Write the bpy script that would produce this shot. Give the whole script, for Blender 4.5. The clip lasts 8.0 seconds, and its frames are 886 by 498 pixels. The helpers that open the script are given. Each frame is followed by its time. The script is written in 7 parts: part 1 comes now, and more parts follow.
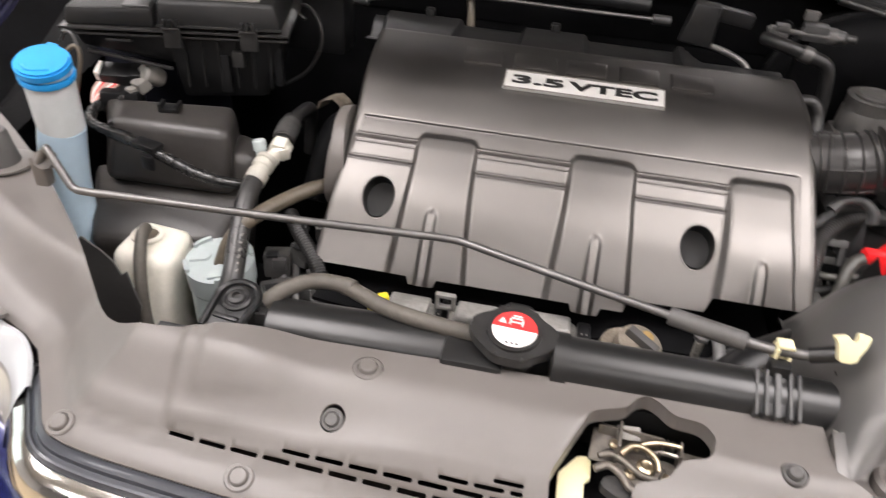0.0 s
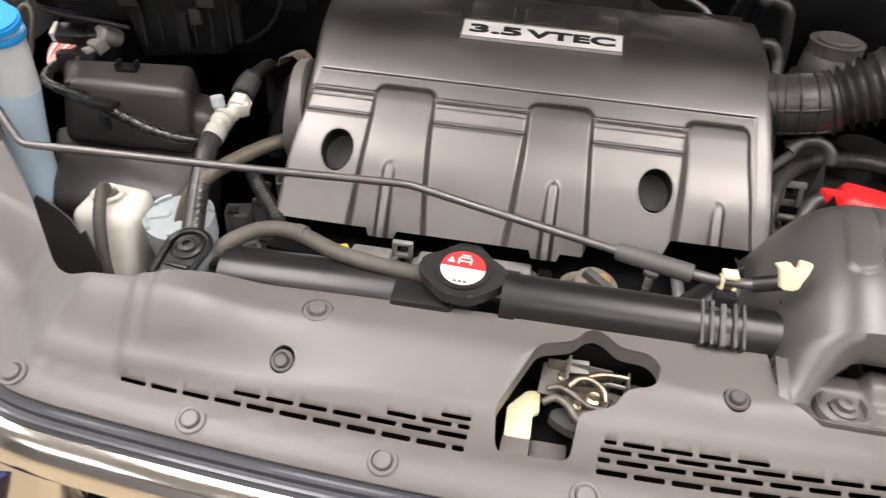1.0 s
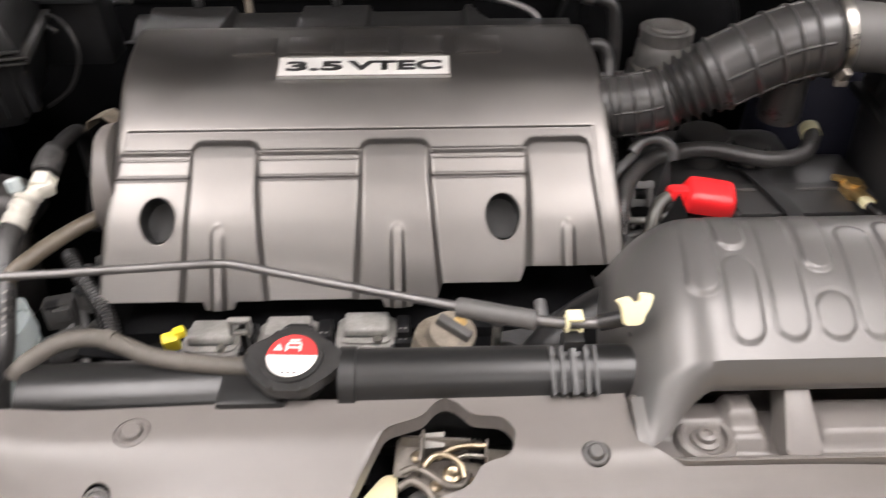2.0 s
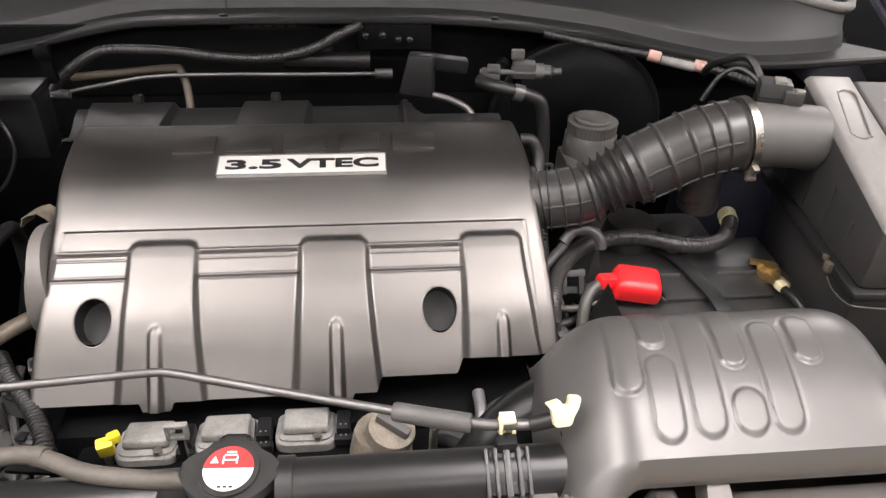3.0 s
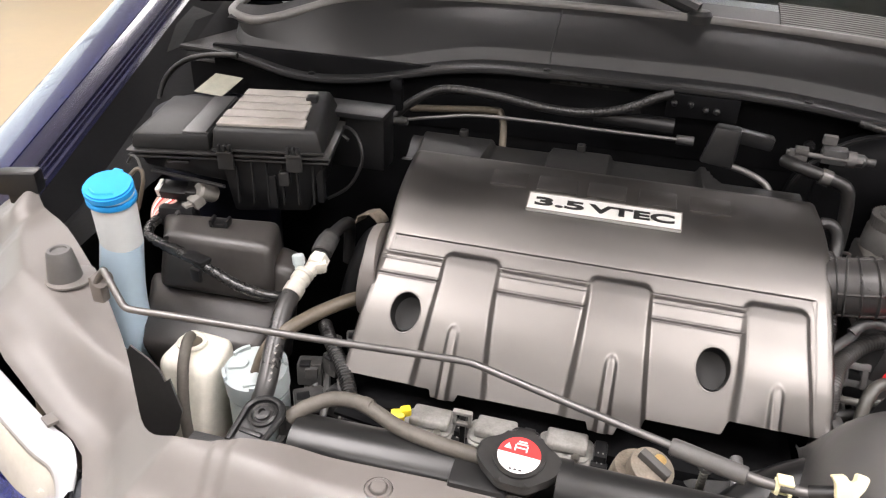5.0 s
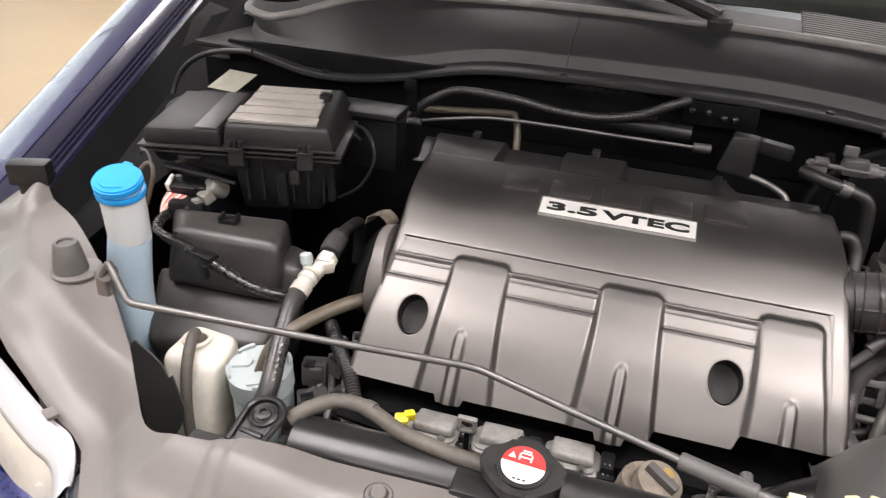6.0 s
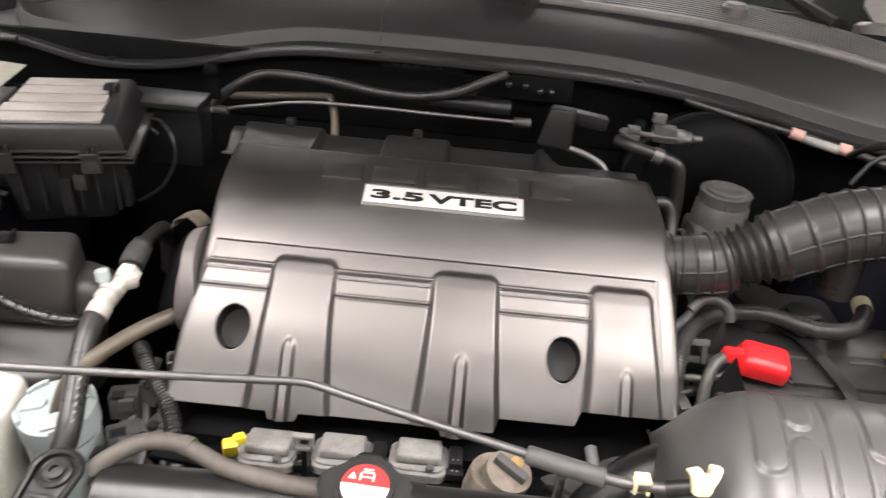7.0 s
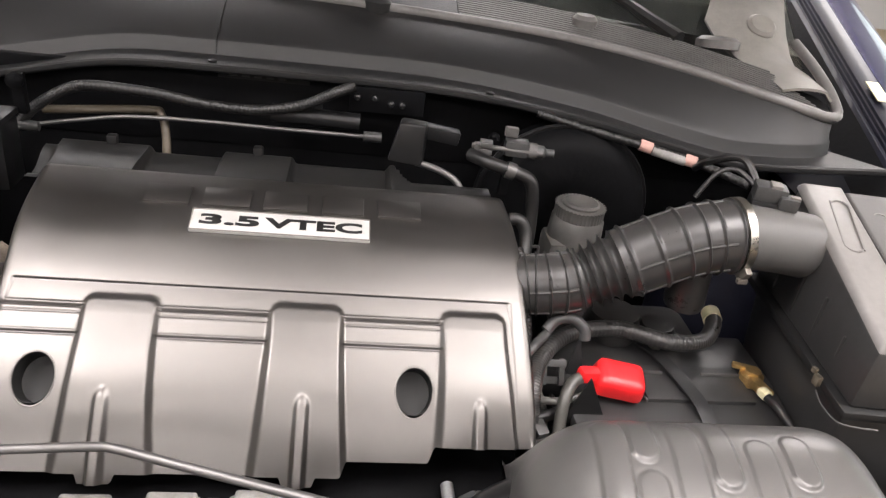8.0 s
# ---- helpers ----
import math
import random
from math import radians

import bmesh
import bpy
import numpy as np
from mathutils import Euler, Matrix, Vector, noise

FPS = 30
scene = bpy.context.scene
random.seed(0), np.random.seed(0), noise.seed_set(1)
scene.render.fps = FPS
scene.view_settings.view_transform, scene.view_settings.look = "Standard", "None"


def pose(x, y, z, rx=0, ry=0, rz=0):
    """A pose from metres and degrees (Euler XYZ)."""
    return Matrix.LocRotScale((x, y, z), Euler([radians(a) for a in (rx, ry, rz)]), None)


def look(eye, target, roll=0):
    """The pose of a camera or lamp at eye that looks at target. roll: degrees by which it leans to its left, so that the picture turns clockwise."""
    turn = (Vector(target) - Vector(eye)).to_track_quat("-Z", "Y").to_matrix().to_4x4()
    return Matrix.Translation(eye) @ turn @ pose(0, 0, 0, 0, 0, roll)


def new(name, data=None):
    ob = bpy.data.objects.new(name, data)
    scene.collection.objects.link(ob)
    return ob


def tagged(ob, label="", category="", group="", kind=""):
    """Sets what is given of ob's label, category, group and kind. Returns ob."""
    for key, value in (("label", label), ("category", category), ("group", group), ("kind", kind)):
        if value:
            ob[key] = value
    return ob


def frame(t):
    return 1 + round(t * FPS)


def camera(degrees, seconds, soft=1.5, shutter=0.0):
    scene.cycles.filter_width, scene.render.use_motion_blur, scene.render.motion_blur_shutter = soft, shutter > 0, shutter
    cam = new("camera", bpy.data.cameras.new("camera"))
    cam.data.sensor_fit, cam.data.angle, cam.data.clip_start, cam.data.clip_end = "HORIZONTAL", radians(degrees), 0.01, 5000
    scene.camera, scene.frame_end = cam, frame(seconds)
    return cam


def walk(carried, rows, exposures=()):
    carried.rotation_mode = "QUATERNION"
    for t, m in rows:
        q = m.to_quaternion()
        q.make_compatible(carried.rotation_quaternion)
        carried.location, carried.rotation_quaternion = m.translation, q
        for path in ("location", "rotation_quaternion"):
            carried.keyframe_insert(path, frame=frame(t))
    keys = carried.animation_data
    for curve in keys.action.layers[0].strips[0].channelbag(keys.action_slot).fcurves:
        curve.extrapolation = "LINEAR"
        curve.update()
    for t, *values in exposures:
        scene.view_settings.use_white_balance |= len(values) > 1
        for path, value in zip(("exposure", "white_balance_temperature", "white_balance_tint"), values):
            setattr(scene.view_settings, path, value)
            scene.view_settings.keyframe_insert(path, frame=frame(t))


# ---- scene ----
cam = camera(62.6, 8.0, 1.2, 0.3)
PATH = [
    (0, (0.051, -0.04, 1.445), (-0.183, 1.56, 0.268), 4.4),
    (0.3, (0.083, -0.046, 1.428), (-0.041, 1.549, 0.228), 3.3),
    (0.5, (0.097, -0.048, 1.422), (0.007, 1.534, 0.2), 3.2),
    (1, (0.091, -0.051, 1.425), (-0.116, 1.514, 0.197), 3.4),
    (1.3, (0.089, -0.042, 1.442), (-0.224, 1.517, 0.228), 0.9),
    (1.5, (0.098, -0.023, 1.444), (-0.191, 1.535, 0.225), -0.4),
    (1.8, (0.132, 0.01, 1.434), (0.024, 1.581, 0.202), -0.8),
    (2, (0.148, 0.03, 1.443), (0.187, 1.596, 0.2), -0.1),
    (2.2, (0.161, 0.042, 1.45), (0.316, 1.613, 0.222), 0.6),
    (3.3, (0.153, 0.024, 1.492), (0.331, 1.703, 0.42), 2.0),
    (3.5, (0.126, 0.01, 1.494), (0.188, 1.709, 0.44), 2.1),
    (4, (0.094, -0.023, 1.499), (-0.144, 1.68, 0.478), 1.1),
    (4.5, (0.1, -0.04, 1.5), (-0.255, 1.649, 0.49), 1.3),
    (4.7, (0.094, -0.046, 1.504), (-0.288, 1.64, 0.498), 1.6),
    (5.8, (0.085, -0.04, 1.499), (-0.402, 1.631, 0.514), 3.3),
    (6, (0.089, -0.035, 1.497), (-0.367, 1.641, 0.505), 3.2),
    (6.5, (0.096, -0.015, 1.485), (-0.209, 1.687, 0.48), 3.6),
    (7, (0.093, 0.023, 1.484), (0.078, 1.747, 0.471), 5.4),
    (7.2, (0.1, 0.044, 1.476), (0.226, 1.771, 0.476), 6.2),
    (7.5, (0.111, 0.065, 1.475), (0.422, 1.766, 0.469), 7.4),
    (8, (0.137, 0.08, 1.477), (0.433, 1.807, 0.514), 8.5),
]
EXPOSURES = [(0.0, -0.34), (1.2, -0.36), (1.7, -0.22), (2.2, -0.18), (3.5, 0.07), (4.7, 0.08), (5.8, -0.15), (6.6, -0.06), (7.2, 0.10), (8.0, 0.11)]
walk(cam, [(t, look(eye, target, roll)) for t, eye, target, roll in PATH], EXPOSURES)

# ---- world and room light ----
world = bpy.data.worlds.new("world")
scene.world = world
world.use_nodes = True
world.node_tree.nodes["Background"].inputs[0].default_value = (0.9, 0.95, 1.0, 1)
world.node_tree.nodes["Background"].inputs[1].default_value = 0.03
LAMP = 22.0


# ---- materials ----
def material(name, base, rough=0.5, metal=0.0, grain=0.0, grain_size=900.0, wear=0.0, wear_size=14.0,
             coat=0.0, alpha=1.0, transmission=0.0, emission=0.0, subsurface=0.0, dust=0.0, spec=0.5):
    """A node material: base colour broken by two noises, fine relief and uneven gloss."""
    m = bpy.data.materials.new(name)
    m.use_nodes = True
    nt = m.node_tree
    b = nt.nodes["Principled BSDF"]
    b.inputs["Base Color"].default_value = (*base, 1)
    b.inputs["Roughness"].default_value = rough
    b.inputs["Metallic"].default_value = metal
    b.inputs["Coat Weight"].default_value = coat
    b.inputs["Coat Roughness"].default_value = 0.06
    b.inputs["Transmission Weight"].default_value = transmission
    b.inputs["Specular IOR Level"].default_value = spec
    if subsurface:
        b.inputs["Subsurface Weight"].default_value = subsurface
        b.inputs["Subsurface Radius"].default_value = (0.02, 0.02, 0.02)
    if emission:
        b.inputs["Emission Color"].default_value = (*base, 1)
        b.inputs["Emission Strength"].default_value = emission
    tc = nt.nodes.new("ShaderNodeTexCoord")
    if wear or dust:
        n = nt.nodes.new("ShaderNodeTexNoise")
        n.inputs["Scale"].default_value = wear_size
        n.inputs["Detail"].default_value = 7
        n.inputs["Roughness"].default_value = 0.65
        nt.links.new(tc.outputs["Object"], n.inputs["Vector"])
        n2 = nt.nodes.new("ShaderNodeTexNoise")
        n2.inputs["Scale"].default_value = wear_size * 9
        n2.inputs["Detail"].default_value = 4
        nt.links.new(tc.outputs["Object"], n2.inputs["Vector"])
        add = nt.nodes.new("ShaderNodeMath")
        add.operation = "MULTIPLY_ADD"
        nt.links.new(n2.outputs["Fac"], add.inputs[0])
        add.inputs[1].default_value = 0.35
        nt.links.new(n.outputs["Fac"], add.inputs[2])
        ramp = nt.nodes.new("ShaderNodeValToRGB")
        ramp.color_ramp.elements[0].position = 0.45
        ramp.color_ramp.elements[1].position = 0.95
        lo = [c * (1 - wear) for c in base]
        hi = [min(1, c * (1 + wear) + dust) for c in base]
        ramp.color_ramp.elements[0].color = (*lo, 1)
        ramp.color_ramp.elements[1].color = (*hi, 1)
        nt.links.new(add.outputs[0], ramp.inputs[0])
        nt.links.new(ramp.outputs[0], b.inputs["Base Color"])
        mr = nt.nodes.new("ShaderNodeMapRange")
        mr.inputs["From Min"].default_value = 0.4
        mr.inputs["From Max"].default_value = 1.0
        mr.inputs["To Min"].default_value = max(0.02, rough - 0.06)
        mr.inputs["To Max"].default_value = min(1, rough + 0.1)
        nt.links.new(add.outputs[0], mr.inputs[0])
        nt.links.new(mr.outputs[0], b.inputs["Roughness"])
    if grain:
        g = nt.nodes.new("ShaderNodeTexNoise")
        g.inputs["Scale"].default_value = grain_size
        g.inputs["Detail"].default_value = 3
        nt.links.new(tc.outputs["Object"], g.inputs["Vector"])
        bump = nt.nodes.new("ShaderNodeBump")
        bump.inputs["Strength"].default_value = grain
        bump.inputs["Distance"].default_value = 0.0006
        nt.links.new(g.outputs["Fac"], bump.inputs["Height"])
        nt.links.new(bump.outputs[0], b.inputs["Normal"])
    return m


M_SHROUD = material("grained grey plastic", (0.125, 0.114, 0.106), 0.40, 0, 0.16, 1500, 0.05, 9, dust=0.005, spec=0.6)
M_COVER = material("satin graphite plastic", (0.166, 0.1575, 0.150), 0.405, 1.0, 0.06, 1800, 0.04, 12, dust=0.003)
M_BLACK = material("black plastic", (0.0075, 0.0076, 0.0082), 0.33, 0, 0.2, 1200, 0.25, 16, dust=0.004, spec=0.4)
M_DUCT = material("black ribbed rubber", (0.034, 0.0325, 0.0315), 0.30, 0, 0.12, 1000, 0.08, 18, dust=0.003, spec=0.55)
M_SNORKEL = material("moulded dark grey plastic", (0.105, 0.101, 0.098), 0.33, 0.40, 0.12, 1300, 0.04, 6, dust=0.002)
M_RUBBER = material("black rubber hose", (0.011, 0.0105, 0.0105), 0.40, 0, 0.25, 800, 0.3, 20, dust=0.005)
M_HOSE = material("dusty rubber hose", (0.075, 0.066, 0.055), 0.6, 0, 0.3, 700, 0.2, 24, dust=0.02)
M_CASE = material("dusty black moulded plastic", (0.021, 0.0205, 0.020), 0.33, 0, 0.25, 1100, 0.25, 12, dust=0.007, spec=0.45)
M_LOOM = material("shiny black loom tape", (0.014, 0.014, 0.014), 0.24, 0, 0.2, 300, 0.04, 30, dust=0.002)
M_BUMP = material("dark grey rubber", (0.075, 0.072, 0.07), 0.5, 0, 0.3, 500, 0.15, 20, dust=0.01)
M_PIPE = material("smooth grey pipe plastic", (0.085, 0.082, 0.079), 0.42, 0, 0.08, 900, 0.08, 14, dust=0.006)
# car paint darkened for flange and bonnet: shade put into the colour
M_FLANGE = material("dark blue paint, shaded copy", (0.009, 0.0095, 0.026), 0.27, 0.0, 0.03, 900, coat=0.4)
M_FBOX = material("worn dark grey plastic", (0.026, 0.0256, 0.0256), 0.38, 0, 0.3, 900, 0.2, 10, dust=0.006)
M_CRIMP = material("dull pale crimp", (0.50, 0.485, 0.43), 0.40, 0.3, 0.2, 300, 0.15, 40)
M_PAPER = material("faded paper", (0.21, 0.205, 0.165), 0.6, 0, 0.1, 300, 0.2, 60)
M_OLIVE = material("olive grey cable", (0.062, 0.060, 0.054), 0.34, 0, 0.15, 500, 0.2, 30)
M_RUST = material("rust stained grey plastic", (0.165, 0.138, 0.105), 0.55, 0, 0.3, 500, 0.45, 45, dust=0.04)
M_DUSTY = material("dust covered ribs", (0.23, 0.212, 0.196), 0.5, 0, 0.2, 900, 0.18, 22, dust=0.03)
M_SEAL = material("grey rubber seal", (0.12, 0.115, 0.11), 0.36, 0, 0.2, 500, 0.15, 20, dust=0.02)
M_TANK = material("black radiator tank", (0.013, 0.013, 0.013), 0.32, 0, 0.04, 900, 0.02, 9, spec=0.5)
# near-black base carries the shade of the deep bay as well as grime
M_DEEP = material("grimy metal with shade in colour", (0.0028, 0.0029, 0.0034), 0.62, 0.0, 0.5, 120, 0.4, 16, dust=0.001, spec=0.09)
M_STEEL = material("grey painted rod", (0.155, 0.15, 0.147), 0.40, 0.7, 0.1, 900, 0.15, 25)
M_ZINC = material("zinc plated steel", (0.46, 0.44, 0.40), 0.30, 1.0, 0.2, 300, 0.2, 40)
M_BRONZE = material("yellow chromate steel", (0.42, 0.35, 0.25), 0.33, 1.0, 0.2, 300, 0.25, 60)
M_CHROME = material("chrome trim", (0.80, 0.79, 0.77), 0.12, 1.0, 0, wear=0.02, wear_size=3)
M_PAINT = material("dark blue car paint", (0.013, 0.017, 0.095), 0.22, 0.35, 0, wear=0.06, wear_size=5, coat=1.0)
M_INNER = material("dark blue inner panel and shaded flange", (0.005, 0.0055, 0.011), 0.45, 0.0, 0.15, 300, 0.3, 8, coat=0.08, dust=0.002, spec=0.25)
M_GARNISH = material("blue grey painted trim", (0.052, 0.056, 0.066), 0.30, 0.2, 0, wear=0.03, wear_size=5, coat=0.3)
M_LID = material("pale dusty grey plastic", (0.155, 0.147, 0.140), 0.38, 0, 0.2, 900, 0.12, 14, dust=0.02)
M_VALVE = material("dark grey fittings", (0.036, 0.036, 0.036), 0.38, 0, 0.2, 600, 0.2, 40, dust=0.02)
M_HAZE = material("hazed clear plastic", (0.50, 0.47, 0.41), 0.22, 0, 0, wear=0.12, wear_size=12, coat=0.5)
M_CREAM = material("cream plastic", (0.72, 0.66, 0.42), 0.45, 0, 0.1, 800, 0.06, 40, subsurface=0.1)
M_MILK = material("yellowed milky plastic", (0.66, 0.635, 0.56), 0.42, 0, 0.25, 160, 0.14, 22, subsurface=0.25)
M_FROST = material("pale blue plastic", (0.40, 0.45, 0.45), 0.42, 0, 0.1, 500, 0.06, 20, subsurface=0.15)
M_NECK = material("frosted white plastic", (0.60, 0.62, 0.62), 0.40, 0, 0.1, 300, 0.06, 14, subsurface=0.3)
M_FLUID = material("blue washer fluid behind plastic", (0.52, 0.66, 0.77), 0.36, 0, 0.1, 300, 0.06, 10, subsurface=0.3)
M_BLUE = material("bright blue plastic", (0.02, 0.30, 0.72), 0.38, 0, 0.06, 600, 0.08, 20)
M_RED = material("red plastic", (0.72, 0.018, 0.022), 0.36, 0, 0.1, 600, 0.08, 30)
M_LABEL_RED = material("red label", (0.66, 0.03, 0.03), 0.45, 0, wear=0.05, wear_size=60)
M_LABEL_WHITE = material("white label", (0.78, 0.76, 0.73), 0.45, 0, wear=0.05, wear_size=60)
M_YELLOW = material("yellow plastic", (0.75, 0.60, 0.03), 0.4, 0, 0.1, 500, 0.1, 40)
M_BRASS = material("tarnished brass", (0.58, 0.40, 0.17), 0.42, 0.9, 0.4, 200, 0.35, 50)
M_ALU = material("dull aluminium", (0.42, 0.42, 0.42), 0.42, 0.85, 0.35, 250, 0.25, 30)
M_COIL = material("weathered grey plastic", (0.205, 0.198, 0.186), 0.55, 0, 0.3, 400, 0.3, 40, dust=0.05)
M_PLUG = material("grey connector plastic", (0.20, 0.19, 0.175), 0.5, 0, 0.2, 500, 0.15, 30)
M_SMOKE = material("cloudy grey plastic", (0.082, 0.079, 0.075), 0.4, 0, 0.15, 400, 0.2, 25, subsurface=0.1)
M_TAN = material("tan rubber pipe", (0.092, 0.076, 0.056), 0.45, 0, 0.2, 300, 0.3, 30)
M_PINK = material("pink tape", (0.46, 0.28, 0.24), 0.6, wear=0.1, wear_size=40)
M_BADGE = material("satin silver badge", (0.62, 0.61, 0.59), 0.35, 0.35, 0.05, 400, 0.04, 40)
M_INK = material("black print", (0.012, 0.012, 0.012), 0.4)
M_FLOOR = material("tan sealed concrete", (0.37, 0.295, 0.195), 0.5, 0, 0, 40, 0.10, 1.3, spec=0.3)
M_WALL = material("white painted wall", (0.50, 0.50, 0.50), 0.6, 0, 0.2, 60, 0.03, 1.2)
M_WALL_DIM = material("unseen wall darkened against bounce", (0.17, 0.17, 0.17), 0.6, 0, 0.2, 60, 0.03, 1.2)
M_CEIL = material("white ceiling board", (0.42, 0.42, 0.42), 0.7, 0, 0.2, 50, 0.03, 1.1)
M_GLASS = material("car glass", (0.9, 0.95, 0.93), 0.02, 0, transmission=1.0)
M_LENS = material("clear headlamp lens", (0.40, 0.41, 0.42), 0.10, 0, wear=0.02, wear_size=10, coat=0.5)
M_GLOW = material("lamp diffuser", (1.0, 0.940, 0.938), 0.5, 0, emission=LAMP)
M_COWL = material("black cowl plastic", (0.0135, 0.0135, 0.0138), 0.45, 0, 0.3, 1400, 0.10, 8, dust=0.002, spec=0.38)
# glow of the sheets added behind both side windows
M_SIDE_GLOW = material("added side glow", (0.95, 0.98, 1.0), 0.9, 0, emission=1.4)
M_LINER = material("black bonnet liner", (0.012, 0.012, 0.012), 0.9, 0, 0.6, 200, 0.3, 10)
# rear copy of the cover plastic, with the bonnet's shade in its colour
M_TRAY = material("cover plastic, darkened copy", (0.012, 0.0118, 0.0116), 0.40, 0, 0.1, 1400, 0.1, 12, dust=0.002, spec=0.4)
M_WELL = material("dull black plastic", (0.0085, 0.0085, 0.0085), 0.6, 0, 0.2, 900, 0.1, 20)
M_GRILLE = material("dusty grey grille plastic", (0.075, 0.073, 0.071), 0.5, 0, 0.2, 900, 0.2, 20, dust=0.02)
M_ACHOSE = material("glossy dark hose rubber", (0.030, 0.029, 0.0285), 0.30, 0, 0.15, 800, 0.15, 20, dust=0.004)
M_FUSE = material("dull black lid plastic", (0.012, 0.012, 0.0122), 0.42, 0, 0.3, 1000, 0.2, 12, dust=0.004, spec=0.3)
M_CLUTTER = material("grimy grey plastic", (0.040, 0.039, 0.038), 0.42, 0, 0.3, 500, 0.3, 30, dust=0.02)
M_RESO = material("worn brownish black plastic", (0.036, 0.033, 0.031), 0.34, 0, 0.25, 1100, 0.2, 12, dust=0.008, spec=0.5)
M_LATCH = material("weathered plated steel", (0.15, 0.134, 0.116), 0.42, 0.5, 0.3, 300, 0.35, 60)
M_FIN = material("radiator fins", (0.05, 0.05, 0.05), 0.5, 0.6, 0.8, 700, 0.3, 40)


# ---- building helpers ----
def V(*a):
    return Vector(a)


def thing(name, at, label, category, group="", kind=""):
    ob = new(name)
    ob.empty_display_size = 0.02
    ob.location = at
    return tagged(ob, label, category, group, kind)


def part(name, bm, mat, parent=None, label="", smooth=38):
    """Links a bmesh in world metres as one mesh object under its thing or part."""
    bmesh.ops.recalc_face_normals(bm, faces=bm.faces)
    me = bpy.data.meshes.new(name)
    bm.to_mesh(me)
    bm.free()
    for p in me.polygons:
        p.use_smooth = True
    me.set_sharp_from_angle(angle=radians(smooth))
    me.materials.append(mat)
    ob = new(name, me)
    if parent is not None:
        ob.parent = parent
        if parent.data is None:
            ob.location = -Vector(parent.location)
    if label:
        tagged(ob, label)
    return ob


def pieces(name, bms, mat, parent, label=""):
    """Several alike parts of one thing, each a mesh of its own."""
    return [part(name, b, mat, parent, label) for b in bms]


def join(*bms):
    out = bmesh.new()
    for b in bms:
        me = bpy.data.meshes.new("tmp")
        b.to_mesh(me)
        b.free()
        out.from_mesh(me)
        bpy.data.meshes.remove(me)
    return out


def box(c, size, bevel=0.003, rz=0.0, rx=0.0, ry=0.0, seg=2, taper=1.0):
    bm = bmesh.new()
    bmesh.ops.create_cube(bm, size=1)
    for v in bm.verts:
        k = taper if v.co.z > 0 else 1.0
        v.co = V(v.co.x * size[0] * k, v.co.y * size[1] * k, v.co.z * size[2])
    if bevel:
        bmesh.ops.bevel(bm, geom=bm.edges[:], offset=bevel, segments=seg, affect="EDGES", profile=0.6)
    bm.transform(pose(*c, rx, ry, rz))
    return bm


def skew_box(low, high, bevel, seg=2):
    bm = bmesh.new()
    a = [bm.verts.new(p) for p in low]
    b = [bm.verts.new(p) for p in high]
    bm.faces.new(a[::-1])
    bm.faces.new(b)
    for i in range(4):
        bm.faces.new((a[i], a[(i + 1) % 4], b[(i + 1) % 4], b[i]))
    bmesh.ops.bevel(bm, geom=bm.edges[:], offset=bevel, segments=seg if bevel < 0.012 else max(seg, 3), affect="EDGES", profile=0.5)
    return bm


def smooth_path(pts, n=8):
    pts = [Vector(p) for p in pts]
    if len(pts) < 3:
        return [pts[0].lerp(pts[1], i / n) for i in range(n + 1)]
    out = []
    for i in range(len(pts) - 1):
        p0, p1, p2, p3 = pts[max(i - 1, 0)], pts[i], pts[i + 1], pts[min(i + 2, len(pts) - 1)]
        for j in range(n):
            t = j / n
            out.append(0.5 * (2 * p1 + (p2 - p0) * t + (2 * p0 - 5 * p1 + 4 * p2 - p3) * t * t + (3 * p1 - p0 - 3 * p2 + p3) * t ** 3))
    return out + [pts[-1]]


def sweep(pts, r, n=12, fine=8, curved=True, cap=True):
    """A tube along a path; r is a radius or a function of 0..1."""
    path = smooth_path(pts, fine) if curved else [Vector(p) for p in pts]
    bm = bmesh.new()
    rings, up = [], V(0.123, 0.2, 0.97)
    for i, p in enumerate(path):
        d = (path[min(i + 1, len(path) - 1)] - path[max(i - 1, 0)]).normalized()
        side = d.cross(up).normalized()
        up = side.cross(d).normalized()
        rr = r(i / (len(path) - 1)) if callable(r) else r
        rings.append([bm.verts.new(p + rr * (math.cos(a) * side + math.sin(a) * up)) for a in (2 * math.pi * k / n for k in range(n))])
    for a, b in zip(rings, rings[1:]):
        for k in range(n):
            bm.faces.new((a[k], a[(k + 1) % n], b[(k + 1) % n], b[k]))
    if cap:
        bm.faces.new(rings[0][::-1])
        bm.faces.new(rings[-1])
    return bm


def corrugated(pts, r, rings, depth=0.12, n=12):
    """A split-loom tube with many small ribs."""
    return sweep(pts, lambda t: r * (1 + depth * math.cos(2 * math.pi * rings * t)), n, max(8, rings * 5 // max(1, len(pts) - 1)))


